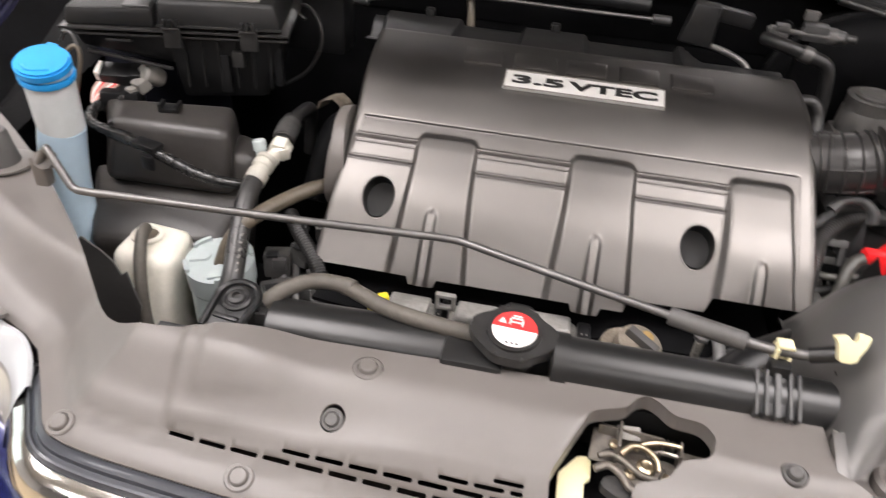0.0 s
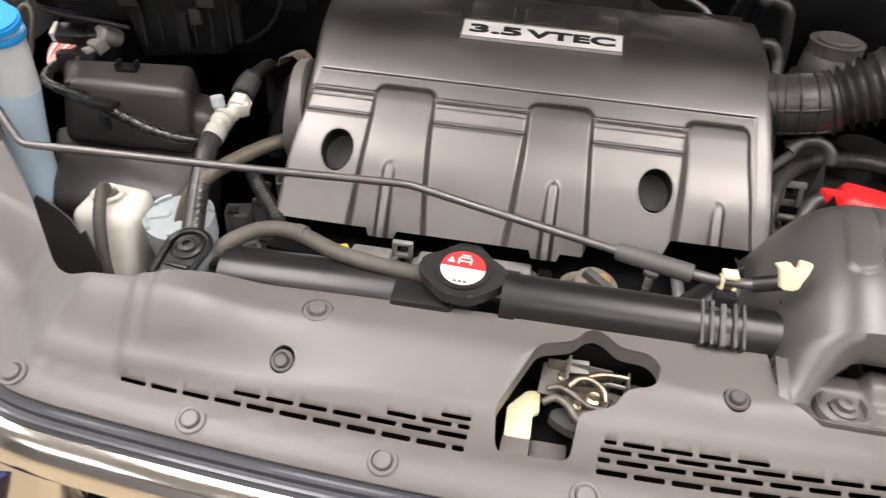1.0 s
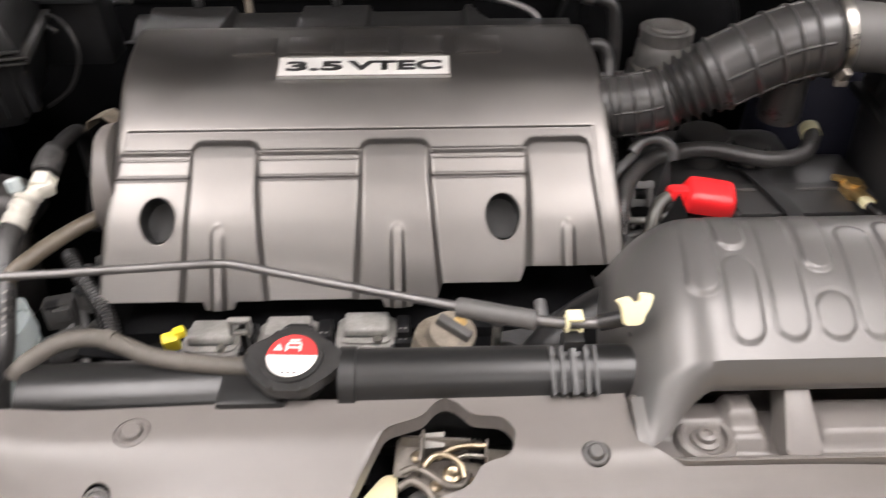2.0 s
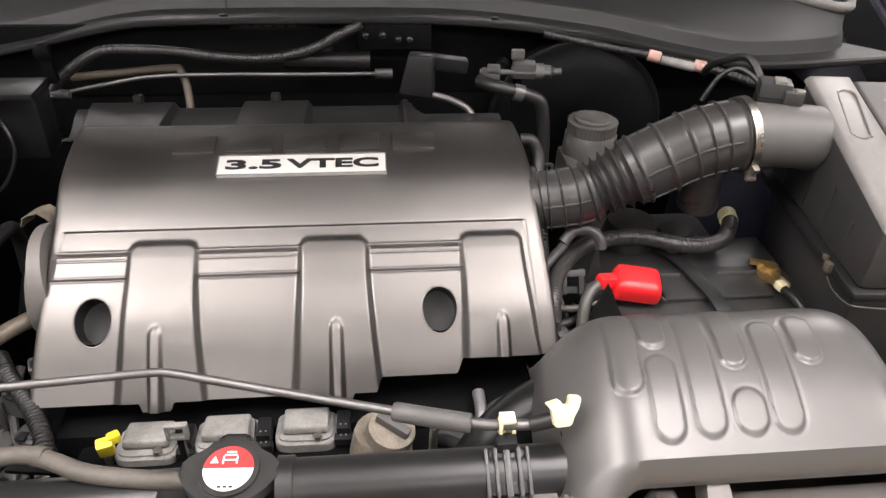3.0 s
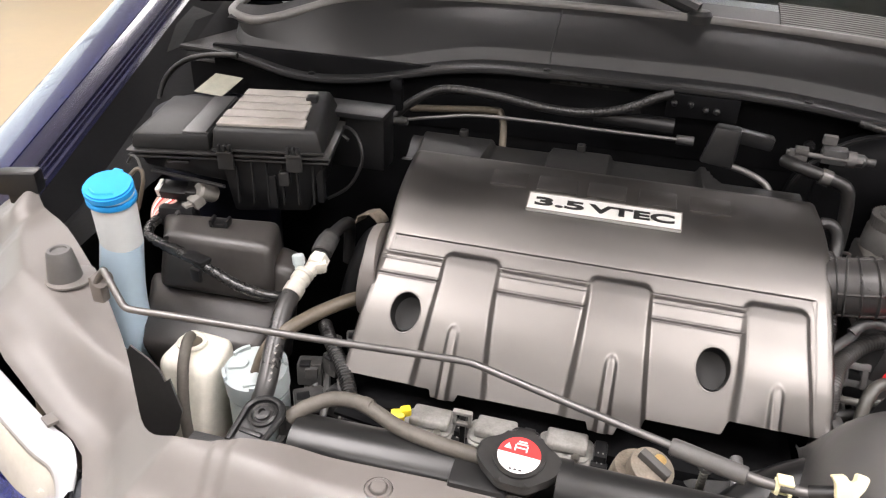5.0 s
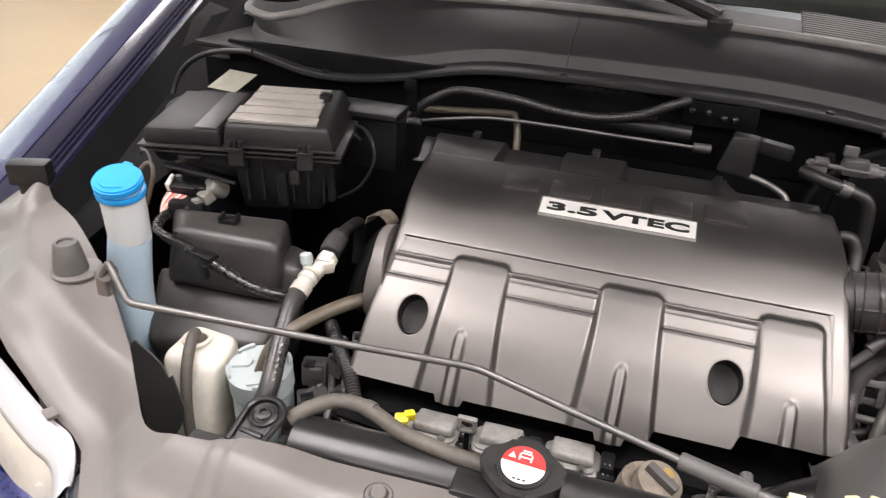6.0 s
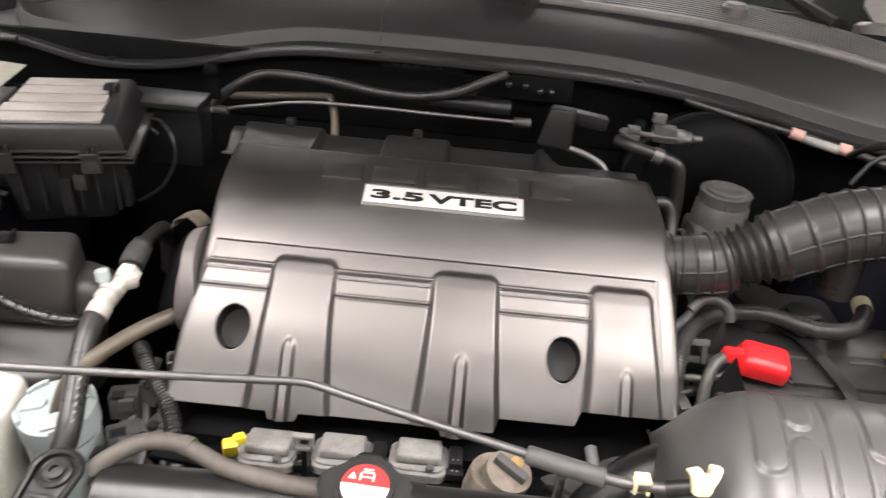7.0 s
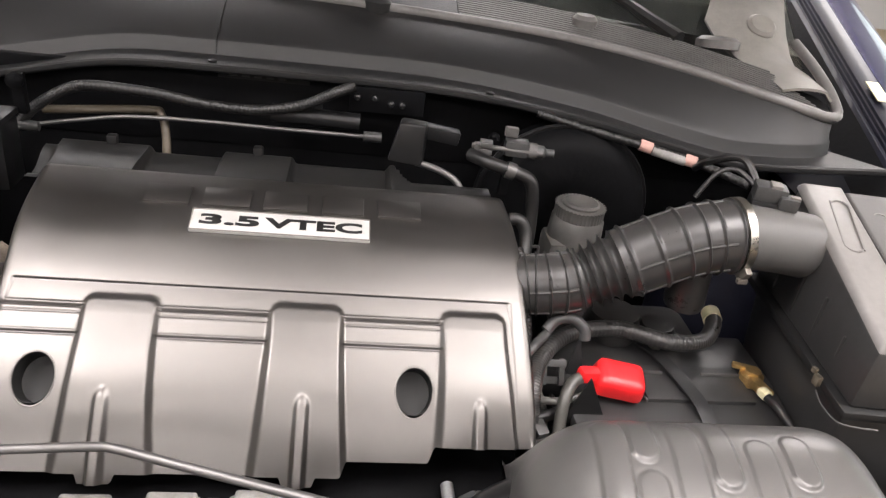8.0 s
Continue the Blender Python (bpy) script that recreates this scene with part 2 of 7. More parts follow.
def lathe(profile, c=(0, 0, 0), n=28, rx=0.0, ry=0.0, rz=0.0, squash=1.0, closed=True):
    bm = bmesh.new()
    rings = []
    for r, z in profile:
        if r < 1e-5:
            rings.append([bm.verts.new((0, 0, z))])
        else:
            rings.append([bm.verts.new((r * math.cos(2 * math.pi * k / n), squash * r * math.sin(2 * math.pi * k / n), z)) for k in range(n)])
    for a, b in zip(rings, rings[1:]):
        for k in range(n):
            q = [a[k % len(a)], a[(k + 1) % len(a)], b[(k + 1) % len(b)], b[k % len(b)]]
            q = [v for i, v in enumerate(q) if v not in q[:i]]
            if len(q) > 2:
                bm.faces.new(q)
    for ring, flip in ((rings[0], True), (rings[-1], False)):
        if closed and len(ring) > 2:
            bm.faces.new(ring[::-1] if flip else ring)
    bm.transform(pose(*c, rx, ry, rz))
    return bm


def prism(outline, z0, z1, bevel=0.002, m=None, seg=2):
    bm = bmesh.new()
    lo = [bm.verts.new((x, y, z0)) for x, y in outline]
    hi = [bm.verts.new((x, y, z1)) for x, y in outline]
    k = len(lo)
    bm.faces.new(lo[::-1])
    top = bm.faces.new(hi)
    for i in range(k):
        bm.faces.new((lo[i], lo[(i + 1) % k], hi[(i + 1) % k], hi[i]))
    if bevel:
        bmesh.ops.bevel(bm, geom=list(top.edges), offset=bevel, segments=seg, affect="EDGES", profile=0.6)
    if m is not None:
        bm.transform(m)
    return bm


def rounded(outline, r, n=4):
    """Rounds the corners of an outline."""
    out = []
    k = len(outline)
    for i in range(k):
        p, a, b = Vector(outline[i]), Vector(outline[i - 1]), Vector(outline[(i + 1) % k])
        ra = min(r, (a - p).length * 0.45)
        rb = min(r, (b - p).length * 0.45)
        s, e = p + (a - p).normalized() * ra, p + (b - p).normalized() * rb
        for j in range(n + 1):
            t = j / n
            out.append(tuple((1 - t) ** 2 * s + 2 * t * (1 - t) * p + t * t * e))
    return out


def inside(p, poly):
    x, y = p
    c = False
    for i in range(len(poly)):
        (x1, y1), (x2, y2) = poly[i - 1], poly[i]
        if (y1 > y) != (y2 > y) and x < (x2 - x1) * (y - y1) / (y2 - y1) + x1:
            c = not c
    return c


def gap(p, line):
    """Distance from p to an open line."""
    best = 9.0
    for a, b in zip(line, line[1:]):
        dx, dy = b[0] - a[0], b[1] - a[1]
        t = max(0, min(1, ((p[0] - a[0]) * dx + (p[1] - a[1]) * dy) / (dx * dx + dy * dy + 1e-12)))
        best = min(best, math.hypot(p[0] - a[0] - t * dx, p[1] - a[1] - t * dy))
    return best


def step(a, b, x):
    t = max(0.0, min(1.0, (x - a) / (b - a)))
    return t * t * (3 - 2 * t)


def dense(outline, d):
    out = []
    for i in range(len(outline)):
        a, b = Vector(outline[i]), Vector(outline[(i + 1) % len(outline)])
        k = max(1, int((b - a).length / d))
        out += [tuple(a.lerp(b, j / k)) for j in range(k)]
    return out


def moulded(outline, holes, h, d, thick):
    """A moulded sheet: outline with holes, height h(x, y), mesh size d, of one thickness with turned edges."""
    from mathutils.geometry import delaunay_2d_cdt
    outline = dense(outline, d)
    loops = [outline] + holes
    pts, edges = [], []
    for loop in loops:
        s = len(pts)
        pts += [Vector(p) for p in loop]
        edges += [(s + i, s + (i + 1) % len(loop)) for i in range(len(loop))]
    xs, ys = [p[0] for p in outline], [p[1] for p in outline]
    ring = [p for loop in loops for p in loop]
    grid = {}
    for p in ring:
        grid.setdefault((int(p[0] / d), int(p[1] / d)), []).append(p)
    y, odd = min(ys), 0
    while y < max(ys):
        x = min(xs) + (d / 2 if odd else 0)
        while x < max(xs):
            gx, gy = int(x / d), int(y / d)
            near = any(math.hypot(x - q[0], y - q[1]) < 0.55 * d for i in (-1, 0, 1) for j in (-1, 0, 1) for q in grid.get((gx + i, gy + j), ()))
            if not near and inside((x, y), outline):
                pts.append(Vector((x, y)))
            x += d
        y += d * 0.87
        odd = 1 - odd
    vs, es, fs, *_ = delaunay_2d_cdt(pts, edges, [], 0, 1e-7)
    boxes = [(min(p[0] for p in q), max(p[0] for p in q), min(p[1] for p in q), max(p[1] for p in q), q) for q in holes]
    bm = bmesh.new()
    top = [bm.verts.new((v.x, v.y, h(v.x, v.y))) for v in vs]
    for f in fs:
        c = (sum(vs[i].x for i in f) / len(f), sum(vs[i].y for i in f) / len(f))
        if not inside(c, outline) or any(b[0] < c[0] < b[1] and b[2] < c[1] < b[3] and inside(c, b[4]) for b in boxes):
            continue
        bm.faces.new([top[i] for i in f])
    for v in [v for v in bm.verts if not v.link_faces]:
        bm.verts.remove(v)
    rim = [e for e in bm.edges if len(e.link_faces) == 1]
    got = bmesh.ops.extrude_edge_only(bm, edges=rim)["geom"]
    for v in got:
        if isinstance(v, bmesh.types.BMVert):
            v.co.z -= thick
    return bm


def sheet(rows, thick=0.0):
    """A surface through rows of points."""
    bm = bmesh.new()
    g = [[bm.verts.new(p) for p in r] for r in rows]
    for a, b in zip(g, g[1:]):
        for i in range(len(a) - 1):
            bm.faces.new((a[i], a[i + 1], b[i + 1], b[i]))
    if thick:
        bmesh.ops.recalc_face_normals(bm, faces=bm.faces)
        bmesh.ops.solidify(bm, geom=bm.faces[:], thickness=thick)
    return bm


def spline(pairs):
    """A smooth curve through (x, value) pairs."""
    xs = [p[0] for p in pairs]
    vs = [p[1] for p in pairs]
    k = len(xs)
    m = []
    for i in range(k):
        a, b = max(i - 1, 0), min(i + 1, k - 1)
        m.append((vs[b] - vs[a]) / (xs[b] - xs[a]))

    def f(x):
        if x <= xs[0]:
            return vs[0] + m[0] * (x - xs[0])
        if x >= xs[-1]:
            return vs[-1] + m[-1] * (x - xs[-1])
        i = next(j for j in range(k - 1) if x <= xs[j + 1])
        w = xs[i + 1] - xs[i]
        t = (x - xs[i]) / w
        return ((2 * t ** 3 - 3 * t * t + 1) * vs[i] + (t ** 3 - 2 * t * t + t) * w * m[i]
                + (3 * t * t - 2 * t ** 3) * vs[i + 1] + (t ** 3 - t * t) * w * m[i + 1])
    return f


def slot(cx, cy, length, height, turn, n=5):
    """The outline of a slot with round ends."""
    r = height / 2
    out = []
    for side in (1, -1):
        for j in range(n + 1):
            a = -math.pi / 2 + math.pi * j / n
            out.append((side * ((length / 2 - r) + r * math.cos(a)), side * r * math.sin(a)))
    c, s = math.cos(turn), math.sin(turn)
    return [(cx + c * x - s * y, cy + s * x + c * y) for x, y in out]


# ---- the room ----
def slab(name, c, size, mat, label, category):
    return tagged(part(name, box(c, size, 0), mat), label, category, kind="structure")


slab("floor", (0, 2, -0.05), (16, 16, 0.1), M_FLOOR, "tan sealed concrete workshop floor", "floor")
slab("ceiling", (0, 2, 4.25), (16, 16, 0.1), M_CEIL, "plain white workshop ceiling", "ceiling")
slab("wall_north", (0, 10.05, 2.1), (16.2, 0.1, 4.2), M_WALL, "plain white workshop wall", "wall")
# unseen front wall, made darker so front-facing parts catch less light
slab("wall_south", (0, -6.05, 2.1), (16.2, 0.1, 4.2), M_WALL_DIM, "plain unseen workshop wall, darkened to cut bounce light", "wall")
# unseen west window, added so the left wing has something bright to reflect
for wn, wc, ws in (("wall_west_sill", (-8.05, 4.0, 0.15), (0.1, 10, 0.3)), ("wall_west_head", (-8.05, 4.0, 3.75), (0.1, 10, 0.9)), ("wall_west", (-8.05, -3.5, 2.1), (0.1, 5, 4.2)), ("wall_west_end", (-8.05, 9.5, 2.1), (0.1, 1, 4.2))):
    slab(wn, wc, ws, M_WALL, "plain white workshop wall beside the window", "wall")
win = thing("added_window_1", (-8.05, 4.0, 0.3), "unseen window in a grey frame, added for side light", "window", kind="structure")
for fy in (-0.95, 1.5, 4.0, 6.5, 8.95):
    part("window_frame", box((-8.05, fy, 1.8), (0.08, 0.08, 3.0), 0.004), M_PLUG, win)
for fy in (0.275, 2.75, 5.25, 7.725):
    part("pane", box((-8.05, fy, 1.8), (0.008, 2.4, 3.0), 0), M_GLASS, win).visible_shadow = False
slab("backdrop", (-9.5, 4.0, 2.0), (0.05, 16, 7), M_SIDE_GLOW, "glowing sheet added behind the window as side light", "sky")
# unseen east window, added as fill light from the right
for wn, wc, ws in (("wall_east_sill", (8.05, 4.0, 0.15), (0.1, 10, 0.3)), ("wall_east_head", (8.05, 4.0, 3.75), (0.1, 10, 0.9)), ("wall_east", (8.05, -3.5, 2.1), (0.1, 5, 4.2)), ("wall_east_end", (8.05, 9.5, 2.1), (0.1, 1, 4.2))):
    slab(wn, wc, ws, M_WALL, "plain white workshop wall beside the window", "wall")
win = thing("added_window_2", (8.05, 4.0, 0.3), "unseen window in a grey frame, added for side light", "window", kind="structure")
for fy in (-0.95, 1.5, 4.0, 6.5, 8.95):
    part("window_frame", box((8.05, fy, 1.8), (0.08, 0.08, 3.0), 0.004), M_PLUG, win)
for fy in (0.275, 2.75, 5.25, 7.725):
    part("pane", box((8.05, fy, 1.8), (0.008, 2.4, 3.0), 0), M_GLASS, win).visible_shadow = False
slab("backdrop", (9.5, 4.0, 2.0), (0.05, 16, 7), M_SIDE_GLOW, "glowing sheet added behind the window as side light", "sky")


def ceiling_light(x, y, sx=1.15, sy=2.4):
    t = thing("ceiling_light", (x, y, 4.2), "long white ceiling light panel switched on", "ceiling light", "ceiling lights")
    part("frame", join(box((x, y - sy / 2, 4.17), (sx + 0.06, 0.03, 0.06), 0.004), box((x, y + sy / 2, 4.17), (sx + 0.06, 0.03, 0.06), 0.004),
                       box((x - sx / 2, y, 4.17), (0.03, sy, 0.06), 0.004), box((x + sx / 2, y, 4.17), (0.03, sy, 0.06), 0.004)), M_WALL, t)
    part("diffuser", box((x, y, 4.175), (sx - 0.03, sy - 0.03, 0.02), 0), M_GLOW, t)
    return t


for lx in (-4.2, -1.4, 1.4, 4.2):
    for ly, length in ((-4.0, 1.3), (-0.3, 2.4), (5.0, 2.4)):
        ceiling_light(lx, ly, 1.15, length)


# ---- radiator shroud: the large moulded grey panel over the radiator ----
def front_y(x):
    return 0.247 + 0.143 * (x - 0.14) ** 2


FRONT = [(p.x, p.y) for p in smooth_path([V(-0.353, 0.349, 0), V(-0.340, 0.332, 0), V(-0.316, 0.299, 0), V(-0.303, 0.2815, 0), V(-0.285, 0.270, 0)]
                                         + [V(x / 100, front_y(x / 100) - 0.006, 0) for x in range(-25, 64, 4)], 3)]
OUTER = [(-0.70, 0.69), (-0.68, 0.60), (-0.63, 0.515), (-0.567, 0.450), (-0.511, 0.425), (-0.478, 0.405), (-0.404, 0.371), (-0.372, 0.361)] + FRONT
REAR = [(p.x, p.y) for p in [V(0.63, 0.326, 0), V(0.60, 0.3145, 0), V(0.315, 0.3145, 0), V(0.288, 0.331, 0), V(0.286, 0.379, 0)] + smooth_path([(0.283, 0.3785, 0), (0.237, 0.377, 0), (-0.006, 0.370, 0), (-0.157, 0.364, 0), (-0.213, 0.354, 0), (-0.255, 0.352, 0), (-0.292, 0.368, 0),
                                         (-0.33, 0.408, 0), (-0.36, 0.441, 0), (-0.41, 0.488, 0), (-0.46, 0.53, 0), (-0.54, 0.588, 0), (-0.618, 0.634, 0), (-0.665, 0.70, 0)], 4)]
LATCH_HOLE = rounded([(0.0931, 0.2738), (0.0897, 0.2967), (0.116, 0.347), (0.142, 0.356), (0.150, 0.368), (0.158, 0.372), (0.167, 0.367), (0.176, 0.356),
                      (0.198, 0.354), (0.206, 0.342), (0.2010, 0.3235), (0.1800, 0.3190), (0.1735, 0.3080), (0.1490, 0.3010), (0.1462, 0.2745)], 0.006, 3)


def shroud_z(x, y):
    o = gap((x, y), OUTER) - 0.006
    wing = step(0.25, 0.66, -x) if x < 0 else step(0.3, 0.66, x)
    low = 0.981 + 0.05 * step(0.34, 0.52, -x)
    high = 1.036 + 0.045 * wing
    wide = low + 0.006 * max(0.0, min(1.0, o / 0.018)) + (high - low - 0.006) * (0.84 * (0.4 * step(0.0185, 0.059, o) + 0.6 * max(0.0, min(1.0, (o - 0.0185) / 0.0405))) + 0.16 * step(0.058, 0.12, o))
    # between the wings: a flat front band, a crease, a slope that carries the vents, a ridge and the gently rising top
    ridge_o, ridge_z = 0.035 + 0.013 * step(-0.16, 0.04, x), 0.018 + 0.018 * step(-0.17, 0.03, x)
    u = max(0.0, min(1.0, (o - 0.0205) / (ridge_o - 0.0205)))
    near = low + 0.006 * max(0.0, min(1.0, o / 0.018)) + (ridge_z - 0.006) * u * (1.45 - 0.45 * u) + (high - low - ridge_z) * step(ridge_o - 0.006, ridge_o + 0.050 - 0.022 * step(0.10, 0.26, x), o)
    z = wide + (near - wide) * step(-0.36, -0.25, x)
    z -= 0.003 * (1 - step(0.014, 0.018, o)) * step(-0.36, -0.30, x)
    pad_x = -0.208 + 0.15 * max(0.0, 0.36 - y) * 0.5
    z += 0.0036 * step(pad_x - 0.003, pad_x + 0.002, x) * step(0.290, 0.296, y) * (1 - step(-0.165, -0.09, x))
    z += 0.0030 * step(pad_x + 0.014, pad_x + 0.019, x) * step(0.308, 0.314, y - 0.10 * (x + 0.19)) * (1 - step(-0.15, -0.105, x))
    z += 0.022 * step(0.575, 0.60, y) * step(0.60, 0.63, -x)
    return z


def vents():
    out = []
    pitch, long, short, gap_x = 0.0261, 0.0222, 0.0092, 0.0039

    def add(c, o, length):
        out.append(slot(c, front_y(c) + o, length, 0.0028, math.atan(0.286 * (c - 0.14))))

    # left of the latch the rows end on one line, right of it they start on one
    for k, (o, x0, x1) in enumerate(((0.0252, -0.212, 0.072), (0.0306, -0.116, 0.073), (0.0352, -0.002, 0.074), (0.0394, 0.040, 0.074))):
        x = x1
        if k % 2 == 0:
            add(x - short / 2, o, short)
            x -= short + gap_x
        while x - long > x0 - 0.004:
            add(x - long / 2, o - 0.0013 * step(0.05, 0.2, -x), long)
            x -= pitch
    for k, (o, x0, x1) in enumerate(((0.0258, 0.165, 0.50), (0.0310, 0.165, 0.50), (0.0356, 0.166, 0.50), (0.0398, 0.168, 0.285))):
        x = x0
        if k % 2:
            add(x + short / 2, o, short)
            x += short + gap_x
        while x + long < x1:
            add(x + long / 2, o, long)
            x += pitch
    return out


CLIPS = ((-0.057, 0.3475, -0.0035), (-0.0735, 0.3086, -0.003), (0.257, 0.323, -0.0035), (-0.133, 0.267, 0), (0.0154, 0.2596, 0), (0.160, 0.259, 0), (-0.288, 0.283, 0), (0.31, 0.262, 0), (0.46, 0.27, 0))
CLIP_HOLES = [[(x + (0.0122 if x == -0.057 else 0.0096) * math.cos(2 * math.pi * k / 24), y + (0.0116 if x == -0.057 else 0.0090) * math.sin(2 * math.pi * k / 24)) for k in range(24)] for x, y, d in CLIPS if d]

shroud = thing("radiator_shroud", (0, 0.3, 0.95), "large grey grained plastic radiator shroud with slotted vents", "shroud")
part("panel", moulded(OUTER + REAR, [LATCH_HOLE] + vents() + CLIP_HOLES, shroud_z, 0.0043, 0.0016), M_SHROUD, shroud, smooth=50)
rim_lo = LATCH_HOLE + LATCH_HOLE[:1]
part("latch_rim", sheet([[V(x, y, shroud_z(x, y) - dz) for x, y in rim_lo] for dz in (0.0005, 0.007, 0.014)]), M_SHROUD, shroud, smooth=60)
pieces("support_beam", [box((0.05, 0.33, 0.935), (0.75, 0.05, 0.05), 0.006), box((0.16, 0.30, 0.90), (0.16, 0.08, 0.05), 0.006)], M_DEEP, shroud, "black steel crossmember below the panel")


def push_clip(x, y, sink, r=0.0115):
    z = shroud_z(x, y) + sink
    n = V(-(shroud_z(x + 0.003, y) - shroud_z(x - 0.003, y)) / 0.006, -(shroud_z(x, y + 0.003) - shroud_z(x, y - 0.003)) / 0.006, 1)
    bm = lathe([(r, 0), (r, 0.0012), (r * 0.9, 0.0022), (r * 0.72, 0.0022), (r * 0.68, 0.0008), (r * 0.62, 0.0008), (r * 0.58, 0.0040),
                (r * 0.5, 0.0048), (r * 0.2, 0.0046), (0, 0.0044)], n=20)
    bm.transform(Matrix.Translation((x, y, z)) @ n.to_track_quat("Z", "Y").to_matrix().to_4x4())
    return part("push_clip", bm, M_SHROUD if r > 0.01 else M_BUMP, shroud)


for px, py, sink in CLIPS:
    push_clip(px, py, 0.5 * sink, 0.0088 if px in (-0.0735, 0.257) else 0.0115)

# rubber bump stops on the shroud's wing
stop = thing("bump_stop", (-0.479, 0.507, shroud_z(-0.479, 0.507)), "black rubber bonnet bump stop on the shroud", "bump stop", "bump stops")
sz = shroud_z(-0.479, 0.507)
part("cone", lathe([(0.0185, -0.001), (0.0176, 0.008), (0.0135, 0.034), (0.0118, 0.037), (0.0088, 0.037), (0.008, 0.035), (0, 0.035)], (-0.479, 0.507, sz), 24), M_BUMP, stop)
part("flange", lathe([(0.0265, -0.001), (0.0265, 0.0015), (0.022, 0.003)], (-0.476, 0.511, sz), 24), M_SHROUD, stop)
stop2 = thing("bump_stop", (-0.640, 0.634, 1.075), "black rubber bonnet bump stop on the fender", "bump stop", "bump stops")
part("block", join(box((-0.640, 0.634, 1.098), (0.05, 0.026, 0.03), 0.005, 20), box((-0.64, 0.634, 1.08), (0.03, 0.02, 0.02), 0.003, 20)), M_BLACK, stop2)

# ---- bonnet latch in the shroud's opening ----
latch = thing("bonnet_latch", (0.15, 0.32, 0.96), "steel bonnet latch with a cream release lever", "latch")
part("base_plate", join(box((0.150, 0.33, 0.975), (0.10, 0.07, 0.003), 0.001, -4)), M_DEEP, latch)
part("side_plate", join(box((0.131, 0.346, 1.000), (0.020, 0.026, 0.003), 0.001, -6, 24), box((0.1405, 0.345, 1.008), (0.0025, 0.026, 0.022), 0.001, -6)), M_LATCH, latch)
part("end_plate", join(box((0.196, 0.338, 1.001), (0.020, 0.024, 0.003), 0.001, -6, 12), box((0.1862, 0.343, 1.006), (0.0022, 0.016, 0.02), 0.001, -6)), M_LATCH, latch)
part("strike_tab", box((0.148, 0.3545, 1.010), (0.018, 0.011, 0.0025), 0.001, 4, 30), M_PLUG, latch)
part("spring_arm", sweep([(0.152, 0.338, 1.012), (0.160, 0.343, 1.014), (0.172, 0.3455, 1.015), (0.186, 0.345, 1.015)], 0.0022, 8), M_BRONZE, latch)
part("spring_arm_low", sweep([(0.162, 0.338, 1.008), (0.172, 0.341, 1.010), (0.184, 0.340, 1.010)], 0.0018, 8), M_ZINC, latch)
part("coil_spring", corrugated([(0.160, 0.354, 1.004), (0.170, 0.355, 1.004), (0.184, 0.353, 1.004)], 0.0045, 9, 0.25, 10), M_ZINC, latch)
part("top_plate", prism(rounded([(0.138, 0.328), (0.141, 0.341), (0.158, 0.344), (0.186, 0.340), (0.180, 0.318), (0.168, 0.308), (0.150, 0.314)], 0.006), 0.998, 1.001, 0.0008), M_LATCH, latch)
part("claw", join(sweep([(0.126, 0.331, 1.006), (0.136, 0.334, 1.007), (0.147, 0.3285, 1.006), (0.158, 0.321, 1.005), (0.168, 0.3205, 1.005), (0.1735, 0.330, 1.005)], 0.0024, 10),
                  sweep([(0.124, 0.322, 1.001), (0.134, 0.326, 1.003), (0.144, 0.320, 1.002), (0.150, 0.312, 1.000), (0.160, 0.309, 1.000), (0.172, 0.312, 1.000), (0.177, 0.320, 1.000)], 0.0031, 10)), M_LATCH, latch)
part("lower_jaw", prism(rounded([(0.128, 0.314), (0.136, 0.325), (0.160, 0.318), (0.178, 0.320), (0.174, 0.306), (0.155, 0.301), (0.142, 0.304)], 0.006), 0.988, 0.996, 0.002), M_CLUTTER, latch)
part("pivot_rivet", lathe([(0.0068, 0), (0.0068, 0.003), (0.0045, 0.0045), (0.003, 0.0035), (0, 0.0035)], (0.162, 0.331, 1.001), 16), M_BRONZE, latch)
part("release_lever", prism(rounded([(0.0985, 0.291), (0.0985, 0.318), (0.1125, 0.337), (0.1225, 0.338), (0.1225, 0.318), (0.118, 0.315), (0.1175, 0.291)], 0.002),
                            0.990, 0.994, 0.001), M_CREAM, latch, "cream plastic release lever")
part("lever_tip", prism(rounded([(0.0965, 0.276), (0.0975, 0.292), (0.118, 0.292), (0.117, 0.276)], 0.002), 0.986, 0.993, 0.001), M_SHROUD, latch, "dark grey lever tip")
part("catch_hook", sweep([(0.142, 0.333, 1.010), (0.150, 0.339, 1.014), (0.160, 0.338, 1.014), (0.168, 0.332, 1.012), (0.170, 0.324, 1.009)], lambda t: 0.0026 - 0.001 * t, 10), M_BRONZE, latch)
part("rear_plate", box((0.150, 0.352, 1.000), (0.050, 0.003, 0.026), 0.001, -5, -14), M_LATCH, latch)
pieces("rivet", [lathe([(0.0042, 0), (0.0042, 0.002), (0.0025, 0.0035), (0, 0.0035)], p, 14) for p in ((0.150, 0.322, 1.0015), (0.176, 0.324, 1.0015), (0.137, 0.340, 1.0105))], M_BRONZE, latch)
part("lever_guard", box((0.132, 0.289, 0.973), (0.027, 0.022, 0.020), 0.002), M_SHROUD, latch)

# ---- radiator ----
radiator = thing("radiator", (0.1, 0.39, 0.55), "black radiator tank and cap with a red warning label", "radiator")
